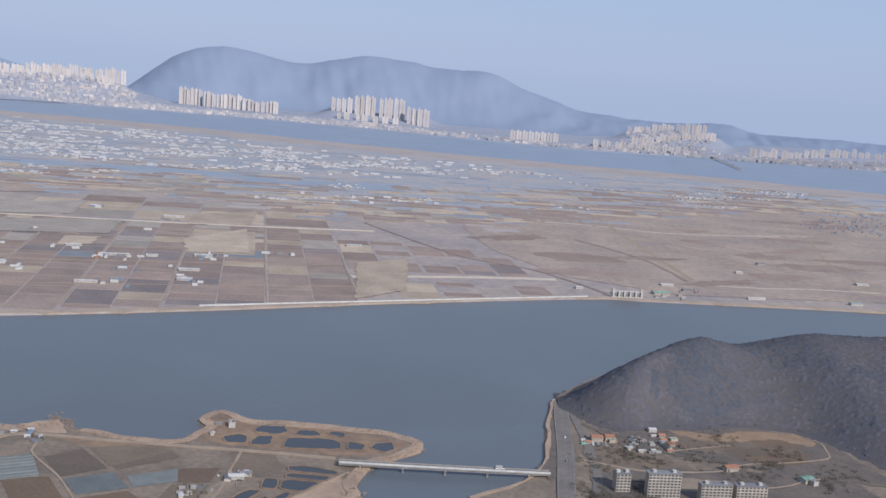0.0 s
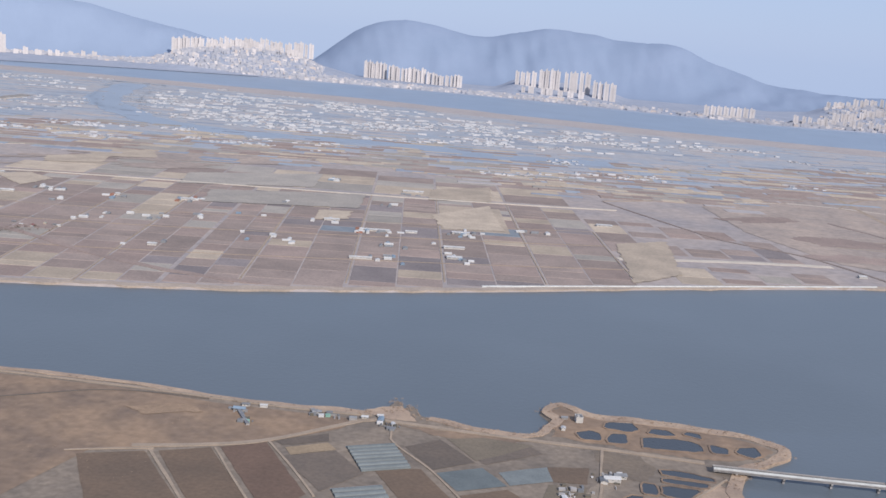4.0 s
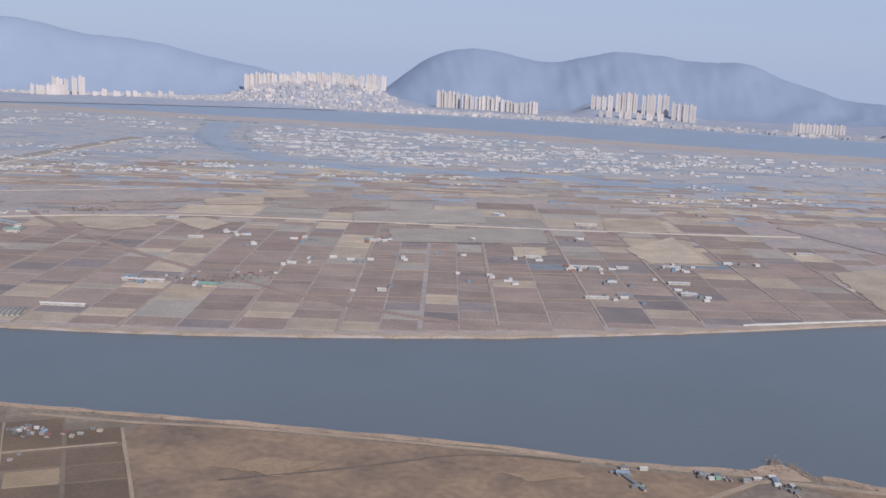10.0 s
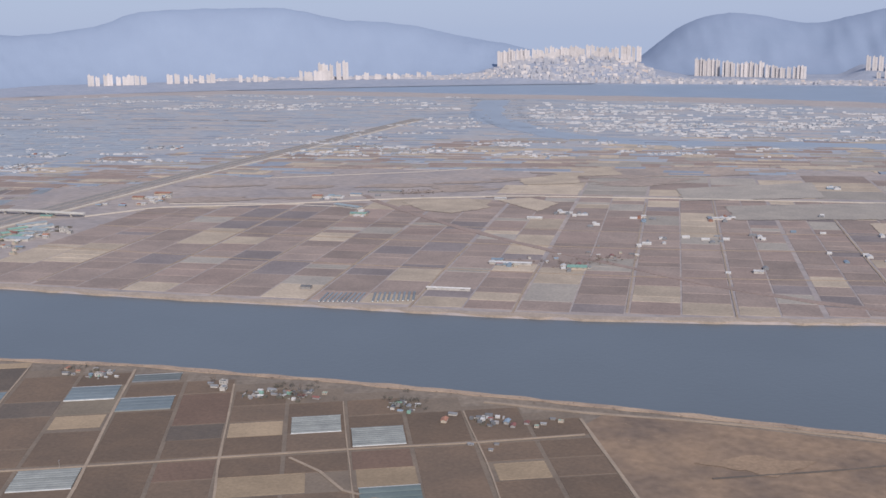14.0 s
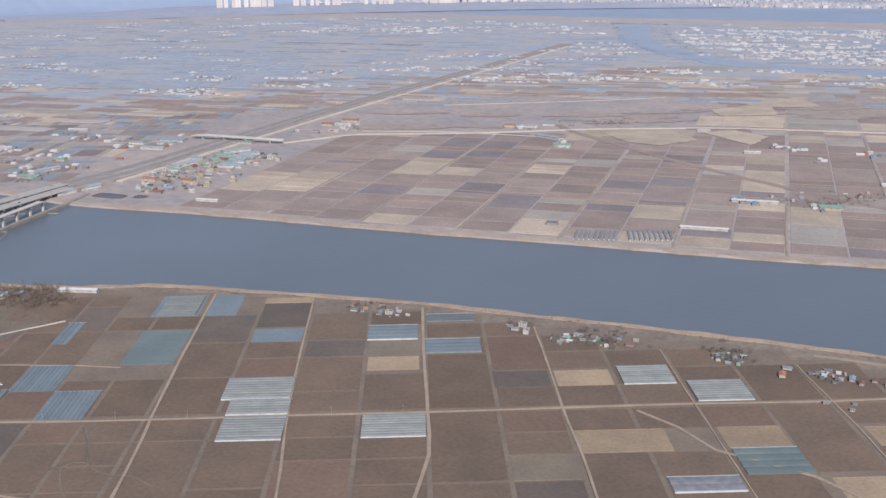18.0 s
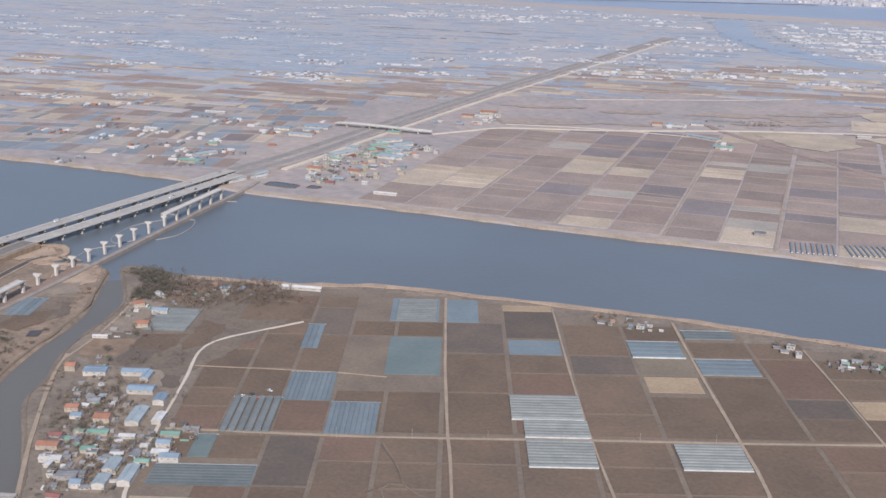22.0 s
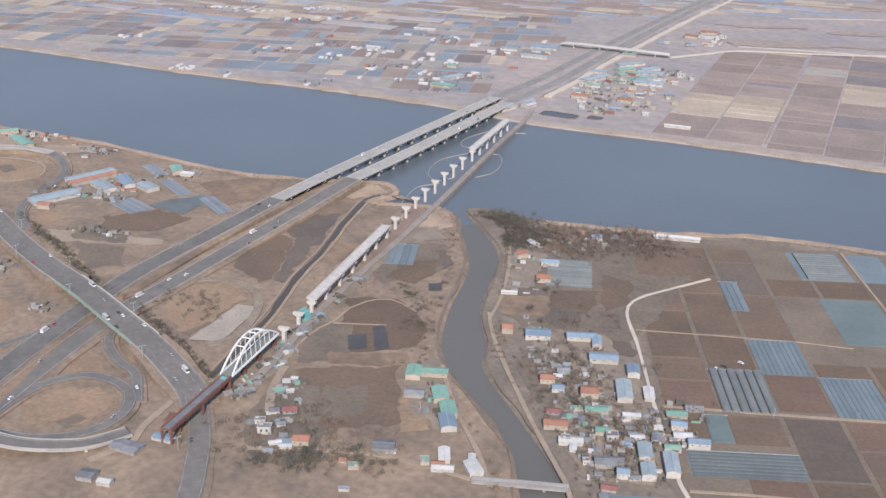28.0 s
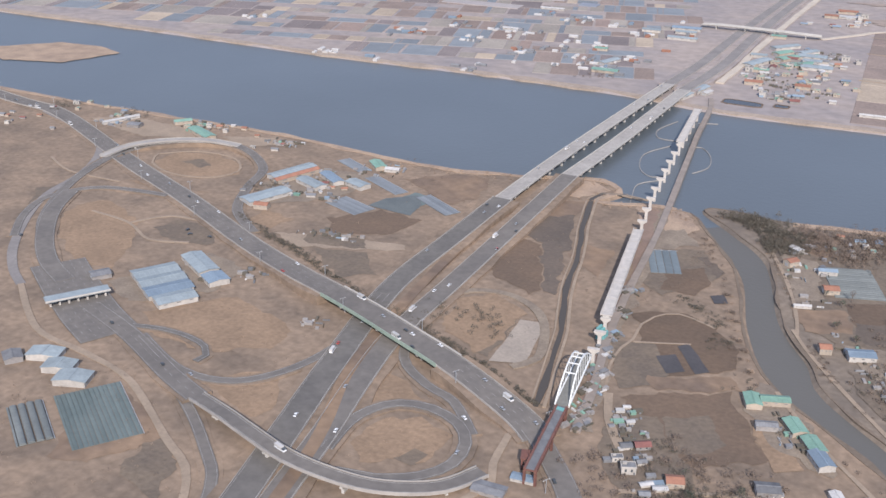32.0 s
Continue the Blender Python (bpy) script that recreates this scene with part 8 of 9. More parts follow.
tagged(part("far_plain", bm, M_FARPLAIN), "distant plain of film-covered fields, tinted blue-grey for haze", "plain", kind="structure")
tagged(part("far_reeds", ribbon(curve([(x, y - 95) for x, y in FAR_NEAR_BANK], 100), 95, -95, 0.5, -0.5, wobble=30), M_FARSTRIP), "tan reed flats along the distant river", "reed flat", kind="structure")


def inside(points, x, y):
    hit = False
    for (ax, ay), (bx, by) in zip(points, points[1:] + points[:1]):
        if (ay > y) != (by > y) and x < ax + (bx - ax) * (y - ay) / (by - ay):
            hit = not hit
    return hit


PLAIN_POLY = [(p.x, p.y) for p in sheet]
MOUTH = [(-1560, 2900), (-1340, 2900), (-1300, 2700), (-1170, 2330), (-1030, 2080), (-1090, 2030), (-1200, 2120), (-1330, 2330), (-1480, 2690)]
# Far field and roof colours carry painted haze: pale, bluish, low in contrast.
M_FARBLUE = mat("far_hazed_blue_film", (0.262, 0.282, 0.315), (0.232, 0.254, 0.29), 0.01, 0.75, 0.1)
M_FARTAN = mat("far_hazed_tan_field", (0.338, 0.302, 0.288), (0.29, 0.262, 0.256), 0.01, 0.9, 0.1)
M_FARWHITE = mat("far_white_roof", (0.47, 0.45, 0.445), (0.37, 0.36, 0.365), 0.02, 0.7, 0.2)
M_FARDARK = mat("far_hazed_dark_field", (0.228, 0.244, 0.282), (0.202, 0.218, 0.254), 0.01, 0.9, 0.1)


def add_turned_box(bm, x, y, turn, w, d, z0, z1, rise=0.0):
    c, s = math.cos(radians(turn)), math.sin(radians(turn))
    def at(u, v, z):
        return bm.verts.new((x + u * c - v * s, y + u * s + v * c, z))
    lo = [at(u, v, z0) for u, v in ((-w / 2, -d / 2), (w / 2, -d / 2), (w / 2, d / 2), (-w / 2, d / 2))]
    hi = [at(u, v, z1) for u, v in ((-w / 2, -d / 2), (w / 2, -d / 2), (w / 2, d / 2), (-w / 2, d / 2))]
    for i in range(4):
        bm.faces.new((lo[i], lo[(i + 1) % 4], hi[(i + 1) % 4], hi[i]))
    if rise:
        r0, r1 = at(-w / 2, 0, z1 + rise), at(w / 2, 0, z1 + rise)
        bm.faces.new((hi[0], hi[1], r1, r0))
        bm.faces.new((hi[2], hi[3], r0, r1))
        bm.faces.new((hi[3], hi[0], r0))
        bm.faces.new((hi[1], hi[2], r1))
    else:
        bm.faces.new(hi)


for material, count, label in ((M_FARBLUE, 1100, "distant hazed blue-grey film-covered plots"), (M_FARTAN, 1300, "distant tan and mauve plots"), (M_FARDARK, 1300, "distant dark plots, blued for haze")):
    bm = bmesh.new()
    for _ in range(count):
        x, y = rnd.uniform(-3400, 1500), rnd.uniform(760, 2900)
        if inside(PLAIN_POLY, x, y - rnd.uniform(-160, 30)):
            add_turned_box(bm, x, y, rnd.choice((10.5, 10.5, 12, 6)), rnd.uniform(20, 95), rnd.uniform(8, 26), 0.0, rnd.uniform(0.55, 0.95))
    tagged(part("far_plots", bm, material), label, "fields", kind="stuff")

for material, label in ((M_NPALE, "distant tan stubble plots at the edge of the plain"), (M_NSOIL, "distant brown plots at the edge of the plain"), (M_NSAGE, "distant grey-green plots at the edge of the plain"), (M_NRED, "distant russet plots at the edge of the plain")):
    bm = bmesh.new()
    for _ in range(330):
        x = rnd.uniform(-2500, 900)
        y = interp(PLAIN, x) - 25 + 420 * rnd.random() ** 2.2
        add_turned_box(bm, x, y, rnd.choice((10.5, 10.5, 12, 6)), rnd.uniform(25, 110), rnd.uniform(10, 34), 0.0, rnd.uniform(0.6, 1.0))
    tagged(part("far_plots", bm, material), label, "fields", kind="stuff")

BLUE_LAND = [(-1940, 1134), (-2322, 1578), (-2246, 1751), (-1905, 1834), (-1618, 1509), (-1578, 1258), (-1629, 1126), (-1839, 1213)]
bm = bmesh.new()
for _ in range(420):
    x, y = rnd.uniform(-2330, -1570), rnd.uniform(1120, 1840)
    if inside(BLUE_LAND, x, y):
        add_turned_box(bm, x, y, rnd.choice((14, 14, 18)), rnd.uniform(25, 80), rnd.uniform(12, 30), 0.0, rnd.uniform(0.7, 1.1))
tagged(part("far_plots", bm, M_FARBLUE), "hazed blue film-covered plots upstream of the expressway", "fields", kind="stuff")

FAR_SHEDS = []
for w, d, h in ((9, 5, 1.8), (13, 6, 2), (7, 6, 2.4), (18, 7, 2)):
    bm = bmesh.new()
    add_turned_box(bm, 0, 0, 0, w, d, -0.5, h, 0.9)
    FAR_SHEDS.append(mesh_of(bm, "factory_shed", M_FARWHITE))
ISLE = [(-1101, 2080), (-1311, 2825), (-976, 2790), (-700, 2760), (-400, 2640), (-166, 2560), (220, 2480), (100, 2250), (-64, 1990), (-300, 1960), (-469, 1945), (-793, 1935), (-997, 2002)]
HAMLETS = [(-2590, 1481), (-2545, 1586), (-2407, 1517), (-2361, 1557), (-2114, 1400), (-2127, 1144), (-2236, 1345), (-2000, 1013), (-1943, 1029), (-1950, 1179), (-2091, 1618), (-1730, 1353), (-1625, 1245), (-1670, 1210), (-1586, 1432), (-2527, 2491), (-2204, 2476), (-2425, 2267), (-1682, 931), (-2453, 1419), (-1613, 1197), (-1579, 1202), (-1969, 865), (-2085, 835)]
MORE_HAMLETS = [(-1459, 1603), (-1888, 2578), (-1687, 2764), (-1515, 1847), (-1280, 1512), (-1205, 1511), (-1209, 1629), (-1118, 1578), (-1059, 1623), (-1001, 1727), (-1174, 2724), (-1027, 2200), (-1048, 2501), (-1596, 2947), (-1756, 2797), (-1919, 2373), (-2145, 2637), (-1920, 2852), (-1248, 2115), (-1336, 2043)]
DOTS = [(-2105, 2830), (-1847, 2606), (-1500, 2500), (-1296, 2222), (-1201, 1550), (-1012, 1757), (-1085, 1614), (-1750, 2750), (-2300, 2900), (-1950, 2500), (-1600, 2650), (-1450, 1900), (-218, 1615), (-650, 1770), (-1330, 1700), (-1500, 1350), (-1900, 2450), (-2500, 2600), (-2200, 2350), (-100, 1700)]
count = 0
while count < 200:
    if count < 165:
        x, y = rnd.uniform(-1320, 220), rnd.uniform(1935, 2830)
        ok = inside(ISLE, x, y)
    else:
        cx, cy = rnd.choice(DOTS)
        x, y = rnd.gauss(cx, 75), rnd.gauss(cy, 45)
        ok = inside(PLAIN_POLY, x, y)
    if ok and not inside(MOUTH, x, y):
        ob = new("factory_shed", rnd.choice(FAR_SHEDS))
        ob.matrix_basis = Matrix.Translation((x, y, 0.4)) @ Matrix.Rotation(radians(rnd.choice((8, 11, 14))), 4, "Z")
        tagged(ob, "white factory shed on the distant plain", "factory shed", "far factory sheds")
        count += 1
# rows of works and hamlets, with their trees
# Grey roofs and trees are blued for haze too.
M_FARGREY = mat("far_grey_roof", (0.335, 0.345, 0.365), (0.28, 0.29, 0.31), 0.02, 0.7, 0.2)
M_FARTREE = mat("far_bare_trees", (0.2, 0.205, 0.222), (0.175, 0.183, 0.203), 0.02, 0.95, 0.2)
town_rnd = random.Random(77)
heaps = [bmesh.new() for _ in range(4)]


def clump(bm, x, y, size, tall):
    ring = [bm.verts.new((x + size * math.cos(a) * town_rnd.uniform(.7, 1.2), y + size * math.sin(a) * town_rnd.uniform(.7, 1.2), 0.4)) for a in (0, 1.257, 2.513, 3.77, 5.027)]
    tip = bm.verts.new((x, y, tall))
    for i in range(5):
        bm.faces.new((ring[i], ring[(i + 1) % 5], tip))


def hamlet(x, y, count, length, depth, wide, high, turn):
    c, q = math.cos(radians(turn)), math.sin(radians(turn))
    for _ in range(count):
        u, v = town_rnd.uniform(-length, length), town_rnd.gauss(0, depth)
        px, py = x + u * c - v * q, y + u * q + v * c
        if inside(PLAIN_POLY, px, py - 15) and not inside(MOUTH, px, py):
            add_turned_box(town_rnd.choices(heaps[:3], (7, 2, 3))[0], px, py, turn + town_rnd.choice((0, 0, 3, 90)), town_rnd.uniform(3.5, wide), town_rnd.uniform(3, 5.5), 0, town_rnd.uniform(0.9, high), 0.5)
    for _ in range(count // 3):
        u, v = town_rnd.uniform(-length, length) * 1.1, town_rnd.gauss(3, depth)
        clump(heaps[3], x + u * c - v * q, y + u * q + v * c, town_rnd.uniform(2, 5), town_rnd.uniform(2, 4.5))


made = 0
while made < 88:
    x, y = town_rnd.uniform(-1320, 260), town_rnd.uniform(1950, 2830)
    if inside(ISLE, x, y):
        hamlet(x, y, town_rnd.randrange(14, 40), town_rnd.uniform(30, 90), 9, 14, 2.6, town_rnd.choice((8, 11, 14)))
        made += 1
made = 0
while made < 120:
    x, y = town_rnd.uniform(-3000, 1300), town_rnd.uniform(800, 2950)
    if inside(PLAIN_POLY, x, y - 40) and not inside(ISLE, x, y) and town_rnd.random() < 0.35 + 0.65 * (noise.noise(Vector((x, y, 0)) * 0.004) > 0):
        hamlet(x, y, town_rnd.choice((4, 6, 8, 12, 18, 26)), town_rnd.uniform(14, 60), town_rnd.uniform(5, 14), 9, 2.2, town_rnd.choice((6, 11, 16, 24)))
        made += 1
for cx, cy in HAMLETS + MORE_HAMLETS:
    hamlet(cx, cy, 16, town_rnd.uniform(22, 55), 7, 11, 2.4, town_rnd.choice((8, 14, 20)))
for cx, cy in TOWN:
    hamlet(cx, cy, 44, 75, 34, 9, 3.0, 12)
for cx, cy in DOTS:
    hamlet(cx, cy, 24, 80, 16, 11, 2.4, 11)
for bm, m, label in zip(heaps, (M_FARWHITE, M_FARTAN, M_FARGREY, M_FARTREE), ("scattered small pale buildings", "scattered small buff buildings", "scattered grey-roofed buildings", "dark smudges of bare trees")):
    tagged(part("far_trees" if m is M_FARTREE else "far_buildings", bm, m), label + " on the distant plain", "trees" if m is M_FARTREE else "buildings", kind="stuff")
mats = (M_WHITEROOF, M_BLUEROOF, M_ORANGEROOF, M_GREYROOF)
for k, m in enumerate(mats):
    bm = bmesh.new()
    for x, y, turn, w, d, h, q in far_boxes:
        if q == k:
            add_turned_box(bm, x, y, turn, w, d, 0, h, 0.8)
    tagged(part("far_houses", bm, m), ("small pale", "small blue-roofed", "small orange-roofed", "small grey-roofed")[k] + " houses of villages beyond the river", "houses", kind="stuff")
# Creek paled like the far river, haze included in its colour.
M_FARWATER = water_mat("hazed_creek_water", (0.19, 0.21, 0.243), 0.4, 0.1)
creek = curve([(-1440, 2850), (-1400, 2700), (-1256, 2282), (-1120, 2090), (-1046, 2000), (-952, 1900), (-761, 1835), (-461, 1884), (-353, 1830), (-100, 1880)], 30)
tagged(part("creek", ribbon(creek, 40, -40, 0.9, 0.0, wobble=20), M_FARWATER), "blue creek winding across the distant plain", "creek", kind="structure")
mouth = patch([(-1530, 2890), (-1370, 2880), (-1320, 2700), (-1190, 2330), (-1060, 2080), (-1090, 2050), (-1180, 2120), (-1310, 2330), (-1450, 2690)], M_FARWATER, 1.4, None, 18.0, "creek")
tagged(mouth, "wide blue creek mouth on the distant plain", "creek", kind="structure")


# ---- distant city ----
M_TOWER = mat("tower_concrete", (0.503, 0.458, 0.443), (0.443, 0.408, 0.398), 0.02, 0.85, 0.2, spread=0.1)
M_TOWERRECESS = mat("tower_recess", (0.45, 0.415, 0.405), (0.41, 0.385, 0.38), 0.05, 0.6, 0.3)
# Pale and grey city walls pulled towards blue-grey as painted haze.
M_CITYPALE = mat("hazed_pale_city_wall", (0.389, 0.377, 0.400), (0.334, 0.329, 0.358), 0.01, 0.85, 0.1)
M_CITYGREY = mat("hazed_grey_city_wall", (0.327, 0.323, 0.354), (0.284, 0.290, 0.323), 0.01, 0.85, 0.1)
M_CITYBUFF = mat("buff_city_wall", (0.48, 0.41, 0.37), (0.42, 0.365, 0.34), 0.02, 0.85, 0.1)
CX, CY = -170.0, 35.0
SLOPES = [(-30, 10), (-25, 25), (-22, 30), (-18.5, 20), (-17, 8), (-16.4, 34), (-14, 52), (-12, 40), (-10.8, 8), (-9, 0), (-1.6, 0), (0.2, 40), (4.4, 42), (5.4, 6), (13, 6), (14.8, 30), (16, 66), (18, 84), (20, 82), (22, 64), (24, 22), (26, 12), (46, 12), (50, 0)]


def bearing(x, y):
    return math.degrees(math.atan2(CX - x, y - CY)), math.hypot(x - CX, y - CY)


def city_z(x, y):
    """Height of the rising ground under the city."""
    b, r = bearing(x, y)
    q = min(1, max(0, (r - 3960) / 330))
    return 0.3 + interp(SLOPES, b) * q * q * (3 - 2 * q)


def polar_sheet(b0, b1, steps, r0, r1, rings, height):
    bm = bmesh.new()
    grid = []
    for i in range(steps + 1):
        a = radians(b0 + (b1 - b0) * i / steps)
        row = []
        for j in range(rings + 1):
            r = r0 + (r1 - r0) * j / rings
            x, y = CX - r * math.sin(a), CY + r * math.cos(a)
            row.append(bm.verts.new((x, y, height(x, y, math.degrees(a), j / rings))))
        grid.append(row)
    for i in range(steps):
        for j in range(rings):
            bm.faces.new((grid[i][j], grid[i + 1][j], grid[i + 1][j + 1], grid[i][j + 1]))
    bm.normal_update()
    for f in bm.faces:
        if f.normal.z < 0:
            f.normal_flip()
    return bm


rising = polar_sheet(-28, 54, 220, 3950, 4640, 14, lambda x, y, b, q: city_z(x, y))
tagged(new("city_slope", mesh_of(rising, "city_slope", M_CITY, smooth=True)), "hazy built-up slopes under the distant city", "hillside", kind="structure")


def tower_variant(w, d, h):
    """One mesh: two slabs with a recess between them, bands of balconies and a roof house."""
    bm = bmesh.new()
    add_box(bm, -w / 2, -d / 2, -25, -w * .04, d / 2, h)
    add_box(bm, w * .04, -d / 2, -25, w / 2, d / 2, h - 2.5)
    add_box(bm, -w * .3, -d * .25, h - 1, -w * .12, d * .25, h + 3)
    first = len(bm.faces)
    add_box(bm, -w * .04, -d * .3, -25, w * .04, d * .3, h - 3)
    for n, f in enumerate(bm.faces):
        f.material_index = 1 if n >= first else 0
    ob = new("apartment_tower", mesh_of(bm, "apartment_tower", M_TOWER, M_TOWERRECESS))
    return tagged(ob, "tall pale apartment tower in the hazy distant city", "apartment tower", "apartment towers")


TOWERS = [tower_variant(20, 9, 40), tower_variant(26, 9, 40), tower_variant(16, 10, 40)]
city_rnd = random.Random(23)


def towers(count, x0, y0, x1, y1, z0, z1, low, high, wide=1.0):
    """A row of towers from one end to the other, low to high metres tall."""
    for k in range(count):
        q = (k + city_rnd.uniform(0.25, 0.75)) / count
        x, y = x0 + (x1 - x0) * q, y0 + (y1 - y0) * q + city_rnd.uniform(-3, 3)
        turn = math.degrees(math.atan2(CX - x, y - CY)) - city_rnd.choice((-1, 0, 1))
        put(city_rnd.choice(TOWERS), x, y, turn, wide * city_rnd.uniform(0.75, 1.0), 0.8, city_rnd.uniform(low, high) / 40, z=max(z0 + (z1 - z0) * q, city_z(x, y)))


def towers_on_arc(count, b0, b1, r, z, low, high):
    ends = [(CX - r * math.sin(radians(b)), CY + r * math.cos(radians(b))) for b in (b0, b1)]
    towers(count, *ends[0], *ends[1], z, z, low, high)


towers_on_arc(5, 32.6, 30.9, 4330, 20, 52, 66)
towers_on_arc(6, 33.6, 31.8, 4300, 10, 34, 46)
towers_on_arc(8, 30.8, 26.5, 4300, 7, 16, 28)
towers_on_arc(9, 44.0, 41.2, 4310, 12, 32, 44)
towers_on_arc(7, 40.2, 37.6, 4320, 10, 26, 38)
towers_on_arc(5, 36.6, 35.0, 4300, 6, 18, 28)
towers(7, -1930, 4230, -1790, 4220, 62, 70, 44, 54)
towers(22, -1790, 4230, -1335, 4260, 60, 88, 34, 48)
towers(16, -1800, 4110, -1330, 4140, 35, 45, 22, 32)
towers(6, -1125, 4310, -1030, 4290, 15, 18, 52, 60)
towers(9, -1015, 4260, -850, 4215, 16, 15, 42, 50)
towers(8, -845, 4210, -690, 4150, 15, 14, 28, 38)
towers(4, -500, 4220, -405, 4200, 41, 41, 42, 48, 1.2)
towers(9, -395, 4190, -190, 4150, 40, 38, 55, 64, 1.1)
towers(4, -180, 4110, -95, 4080, 12, 9, 54, 62, 1.1)
towers(7, -470, 4090, -200, 4060, 8, 8, 20, 28)
for k in range(8):
    put(TOWERS[0], 212 + k * 22, 3680 + k * 4, -6, 0.85, 1, 0.92, z=0.3)
towers(13, 480, 3650, 840, 3690, 1, 1, 22, 32, 0.8)
towers(16, 680, 3950, 1040, 4150, 2, 40, 20, 32)
towers(14, 700, 4230, 1050, 4330, 40, 70, 20, 30)
towers(18, 1080, 3820, 1640, 3950, 4, 12, 18, 32)
mall = thing("city_hall", "broad cream and orange building on the distant river bank", "building", Matrix.Translation((-300, 3790, 0.3)) @ Matrix.Rotation(radians(3), 4, "Z"))
part("wall", box(-27, -9, -4, 27, 9, 15), M_CITYBUFF, mall)
part("roof", box(-28, -10, 15, 28, 10, 17), M_TOWER, mall)
part("sign_band", box(-20, -9.4, 9, 20, -9.05, 12), M_TOWER, mall)

DENSITY = [(-26, 2.5), (-19, 3), (-17.5, 0.6), (-16.5, 0.8), (-16, 4), (-11.5, 4), (-10.5, 1.2), (-5, 0.5), (-2, 0.6), (0, 2.2), (5, 2.4), (6, 1.6), (12, 2.2), (15, 3.4), (22, 3.4), (26, 2.6), (36, 3), (47, 2)]
blocks = [bmesh.new() for _ in range(4)]
made = 0
while made < 6400:
    b = city_rnd.uniform(-26, 47)
    if city_rnd.random() * 5 > interp(DENSITY, b):
        continue
    shore = interp(FAR_CITY_BANK, CX - 3750 * math.sin(radians(b)))
    r0 = (shore - CY) / math.cos(radians(b)) + 25
    deep = 4400 if interp(SLOPES, b) > 30 and not -3 < b < 7 else r0 + 210
    r = r0 + (max(deep, r0 + 150) - r0) * city_rnd.random() ** 1.25
    x, y = CX - r * math.sin(radians(b)), CY + r * math.cos(radians(b))
    tall = city_rnd.choice((3, 4, 5, 6, 7, 10)) * (1.3 if interp(SLOPES, b) > 50 else 1.0)
    z = city_z(x, y)
    add_turned_box(city_rnd.choices(blocks, (2, 6, 7, 1))[0], x, y, b - city_rnd.choice((-2, 0, 2)), city_rnd.uniform(5, 17), city_rnd.uniform(3, 6), z - 4, z + tall)
    made += 1
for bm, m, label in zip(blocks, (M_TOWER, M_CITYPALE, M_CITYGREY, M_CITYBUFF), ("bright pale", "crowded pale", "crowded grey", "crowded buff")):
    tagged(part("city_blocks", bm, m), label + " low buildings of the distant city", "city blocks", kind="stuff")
girder_bridge("far_bridge", "distant low bridge with many piers across the wide river", profile([(902, 3640, 5), (885, 3400, 5), (866, 3110, 4.5)], 40), 6, 12, 5, M_TOWER, M_TOWER, thick=0.5, wallmat=M_TOWER)

# ---- mountains ----
CZ, FAR = 196.0, 4925.0
# The left ridge has still more haze mixed into its colour.
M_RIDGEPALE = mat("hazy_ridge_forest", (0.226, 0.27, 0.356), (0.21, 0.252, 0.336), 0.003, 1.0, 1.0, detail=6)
RIGHT_CREST = [(-40, -55), (-30, -52), (-22, -50), (-17.8, -52), (-16.8, -40), (-15.6, -40), (-14.2, -46), (-12, -46), (-8.5, -38), (-7, -20), (-5.4, -8), (-4.6, 8), (-3.9, 15), (-3, 16), (-1.1, 14), (0, 20), (1, 23.6), (2, 26.5), (3.1, 27), (4.6, 16), (6.3, 3.3), (7.6, 7), (8.8, 17), (10, 23), (11.5, 21.7), (12.7, 9.6), (13.8, -12), (14.6, -34), (15.4, -56), (16.5, -75)]
LEFT_CREST = [(14, -75), (17, -66), (19.6, -44), (21.4, -27), (24.4, -9.4), (27.3, 12), (29, 17), (31.2, 22), (32.6, 35), (33.8, 42), (38.8, 41), (41.4, 36), (42.8, 16), (46, 2), (52, 8), (64, 0)]


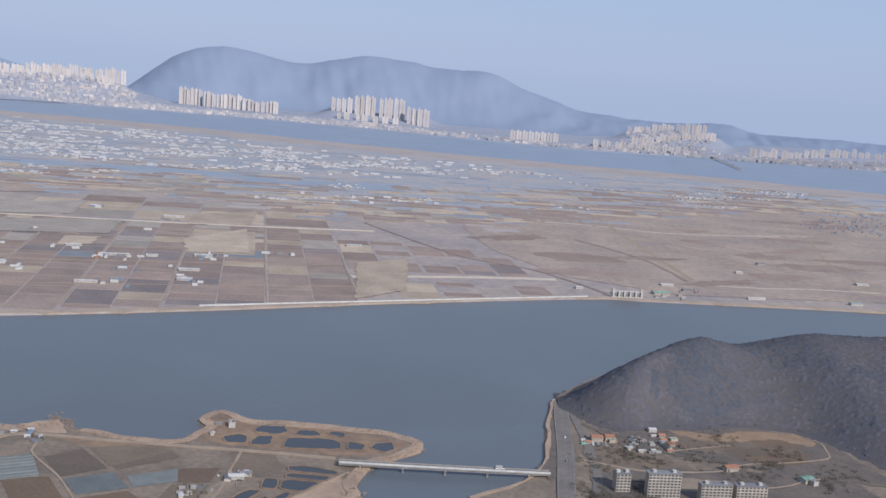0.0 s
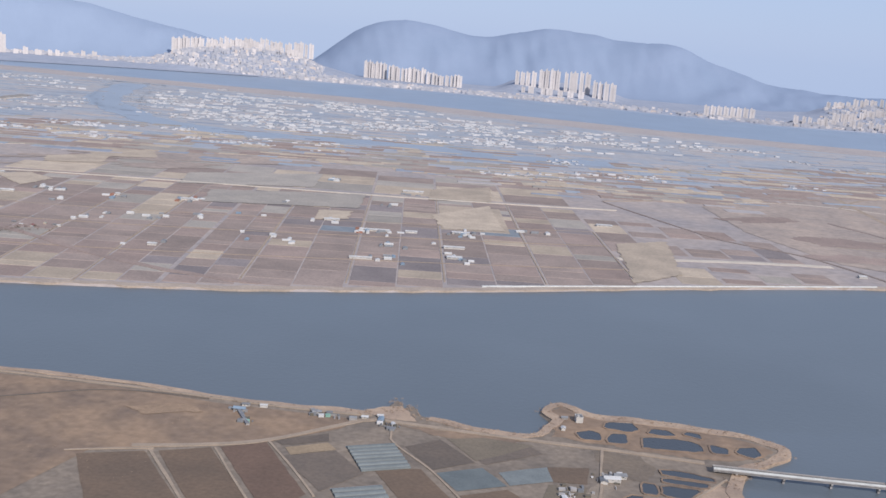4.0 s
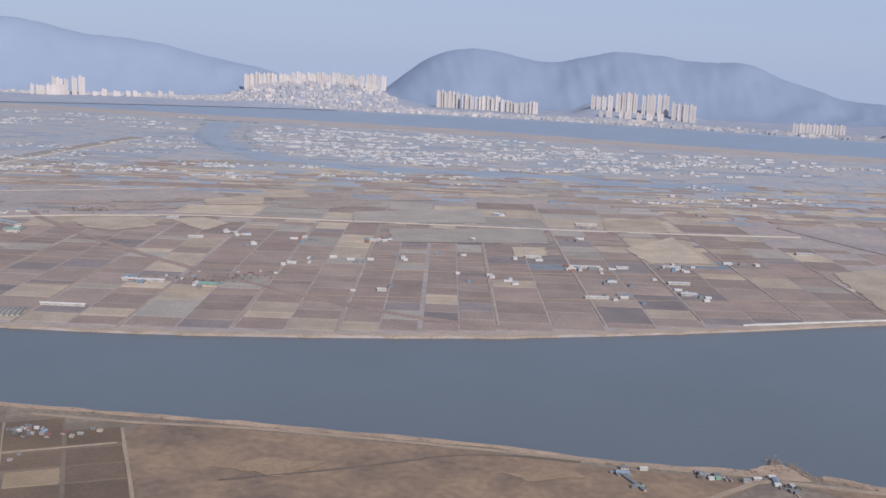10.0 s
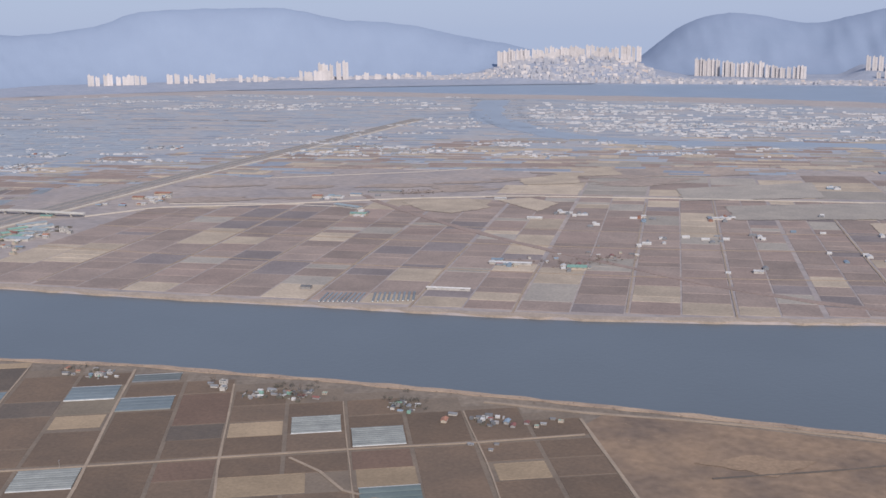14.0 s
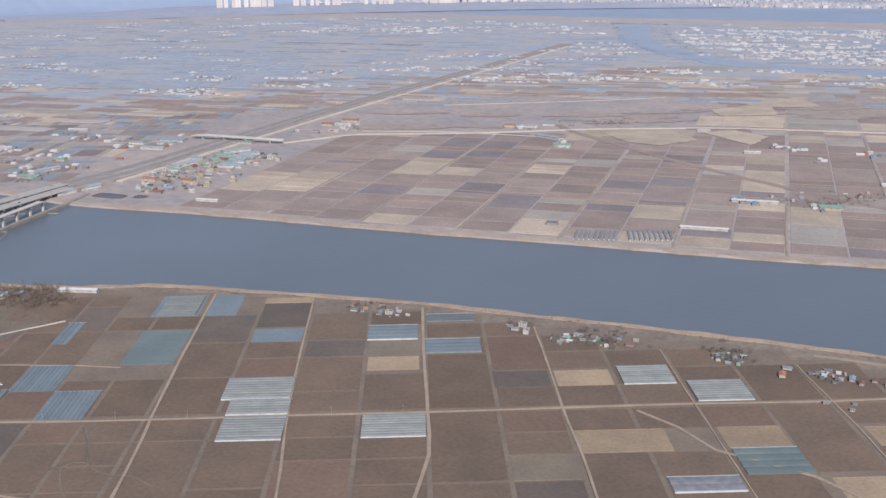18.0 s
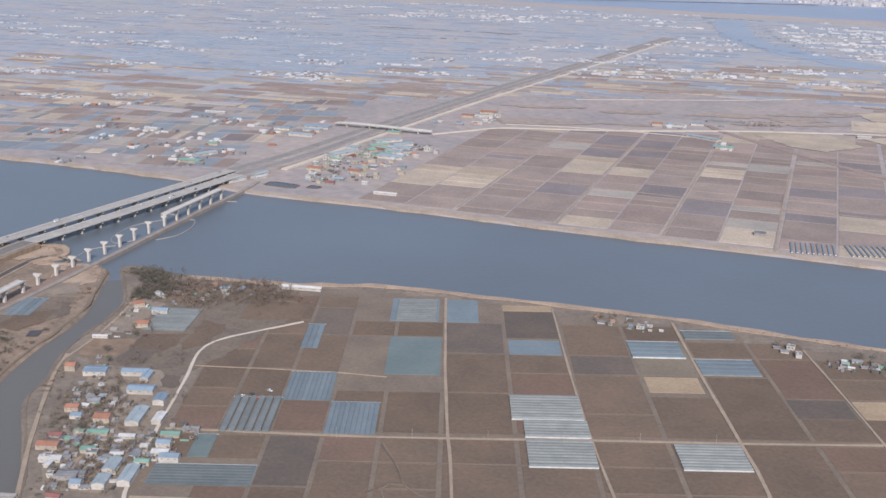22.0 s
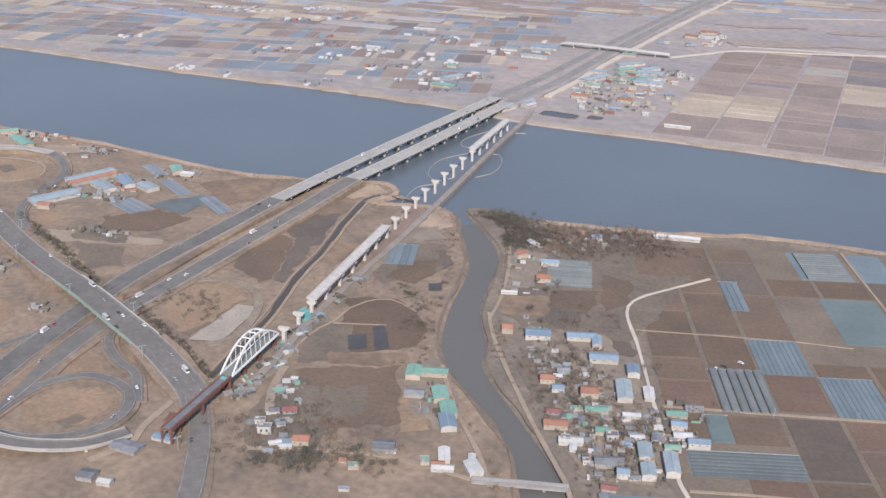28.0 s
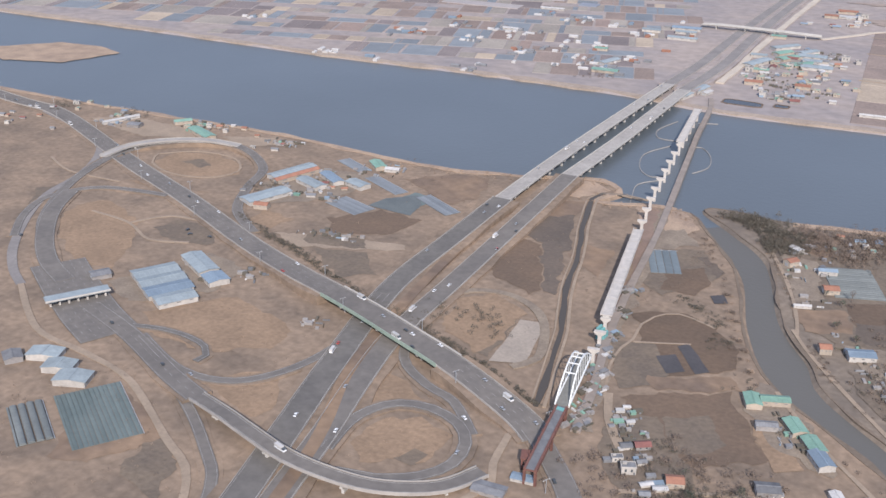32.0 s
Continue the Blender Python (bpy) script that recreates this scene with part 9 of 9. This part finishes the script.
def mountain(label, table, material):
    b0, b1 = table[0][0], table[-1][0]

    def height(x, y, b, q):
        crest = CZ + FAR * (sum(interp(table, b + k) for k in (-0.5, 0, 0.5)) / 3 + 1.6 * noise.noise(Vector((b * 1.1, 0, 0))) + 0.8 * noise.noise(Vector((b * 3.7, 5, 0)))) / 1847
        shape = q * q * (3 - 2 * q)
        gully = (1 - q) * q * (48 * noise.noise(Vector((b * 0.7 + q * 1.5, q * 2.2, 2))) + 34 * noise.noise(Vector((b * 1.9 - q * 2.5, q * 4, 7))) + 16 * noise.noise(Vector((b * 5 + q * 3, q * 9, 4))))
        return max(crest * (0.16 * q + 0.84 * shape) + gully, 0.0) if q else -2

    bm = polar_sheet(b0, b1, int((b1 - b0) * 5), 4440, FAR, 14, height)
    tagged(new("mountain_range", mesh_of(bm, "mountain_range", material, smooth=True)), label, "mountains", kind="structure")


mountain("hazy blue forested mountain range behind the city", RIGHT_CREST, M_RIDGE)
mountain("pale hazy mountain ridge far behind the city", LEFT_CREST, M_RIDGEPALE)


# ---- sluice at the mouth of the drainage canal, and buildings near it ----
sluice = thing("sluice_gate", "pale concrete sluice gate across a canal mouth", "sluice gate", Matrix.Translation((191, 1046, 0.2)) @ Matrix.Rotation(radians(10), 4, "Z"))
part("sill", box(-17, -2.5, -1.5, 17, 2.5, 0.6), M_CONCRETE, sluice)
for k in range(6):
    x = -15 + k * 6
    tower = part("pier", box(x - .8, -2.2, .6, x + .8, 2.2, 6.0), M_CONCRETE, sluice)
    if k < 5:
        part("gate_leaf", box(x + .85, -.3, .6, x + 5.15, .3, 3.6), M_GREYROOF, sluice, "dark steel gate leaf")
part("walkway", box(-16.5, -1.6, 6.0, 16.5, 1.6, 6.5), M_CONCRETE, sluice)
for x in (-15, 15):
    part("hoist_house", box(x - 1.4, -1.5, 6.5, x + 1.4, 1.5, 9.0), M_WHITE, sluice)
for kind, x, y, w, d in (("white", 248, 1129, 14, 7), ("white", 503, 1232, 16, 7), ("white", 336, 1090, 20, 4), ("pale", 447, 1103, 14, 6), ("white", 145, 1073, 8, 5), ("green", 232, 1078, 18, 9), ("grey", 265, 1106, 10, 5), ("white", 620, 1290, 14, 6), ("white", 360, 1250, 9, 5), ("grey", 410, 1330, 12, 6)):
    shed(kind, x, y, 12, w, d)
for points in ([(341, 1422), (367, 1284), (400, 1207), (522, 1207), (760, 1240)], [(420, 1120), (500, 1180), (620, 1230), (800, 1250)], [(150, 1240), (260, 1250), (400, 1330), (560, 1380)]):
    road(curve(points, 20), 3.0, M_DIRT, label="pale dirt track across rough grassland", wobble=1.5)
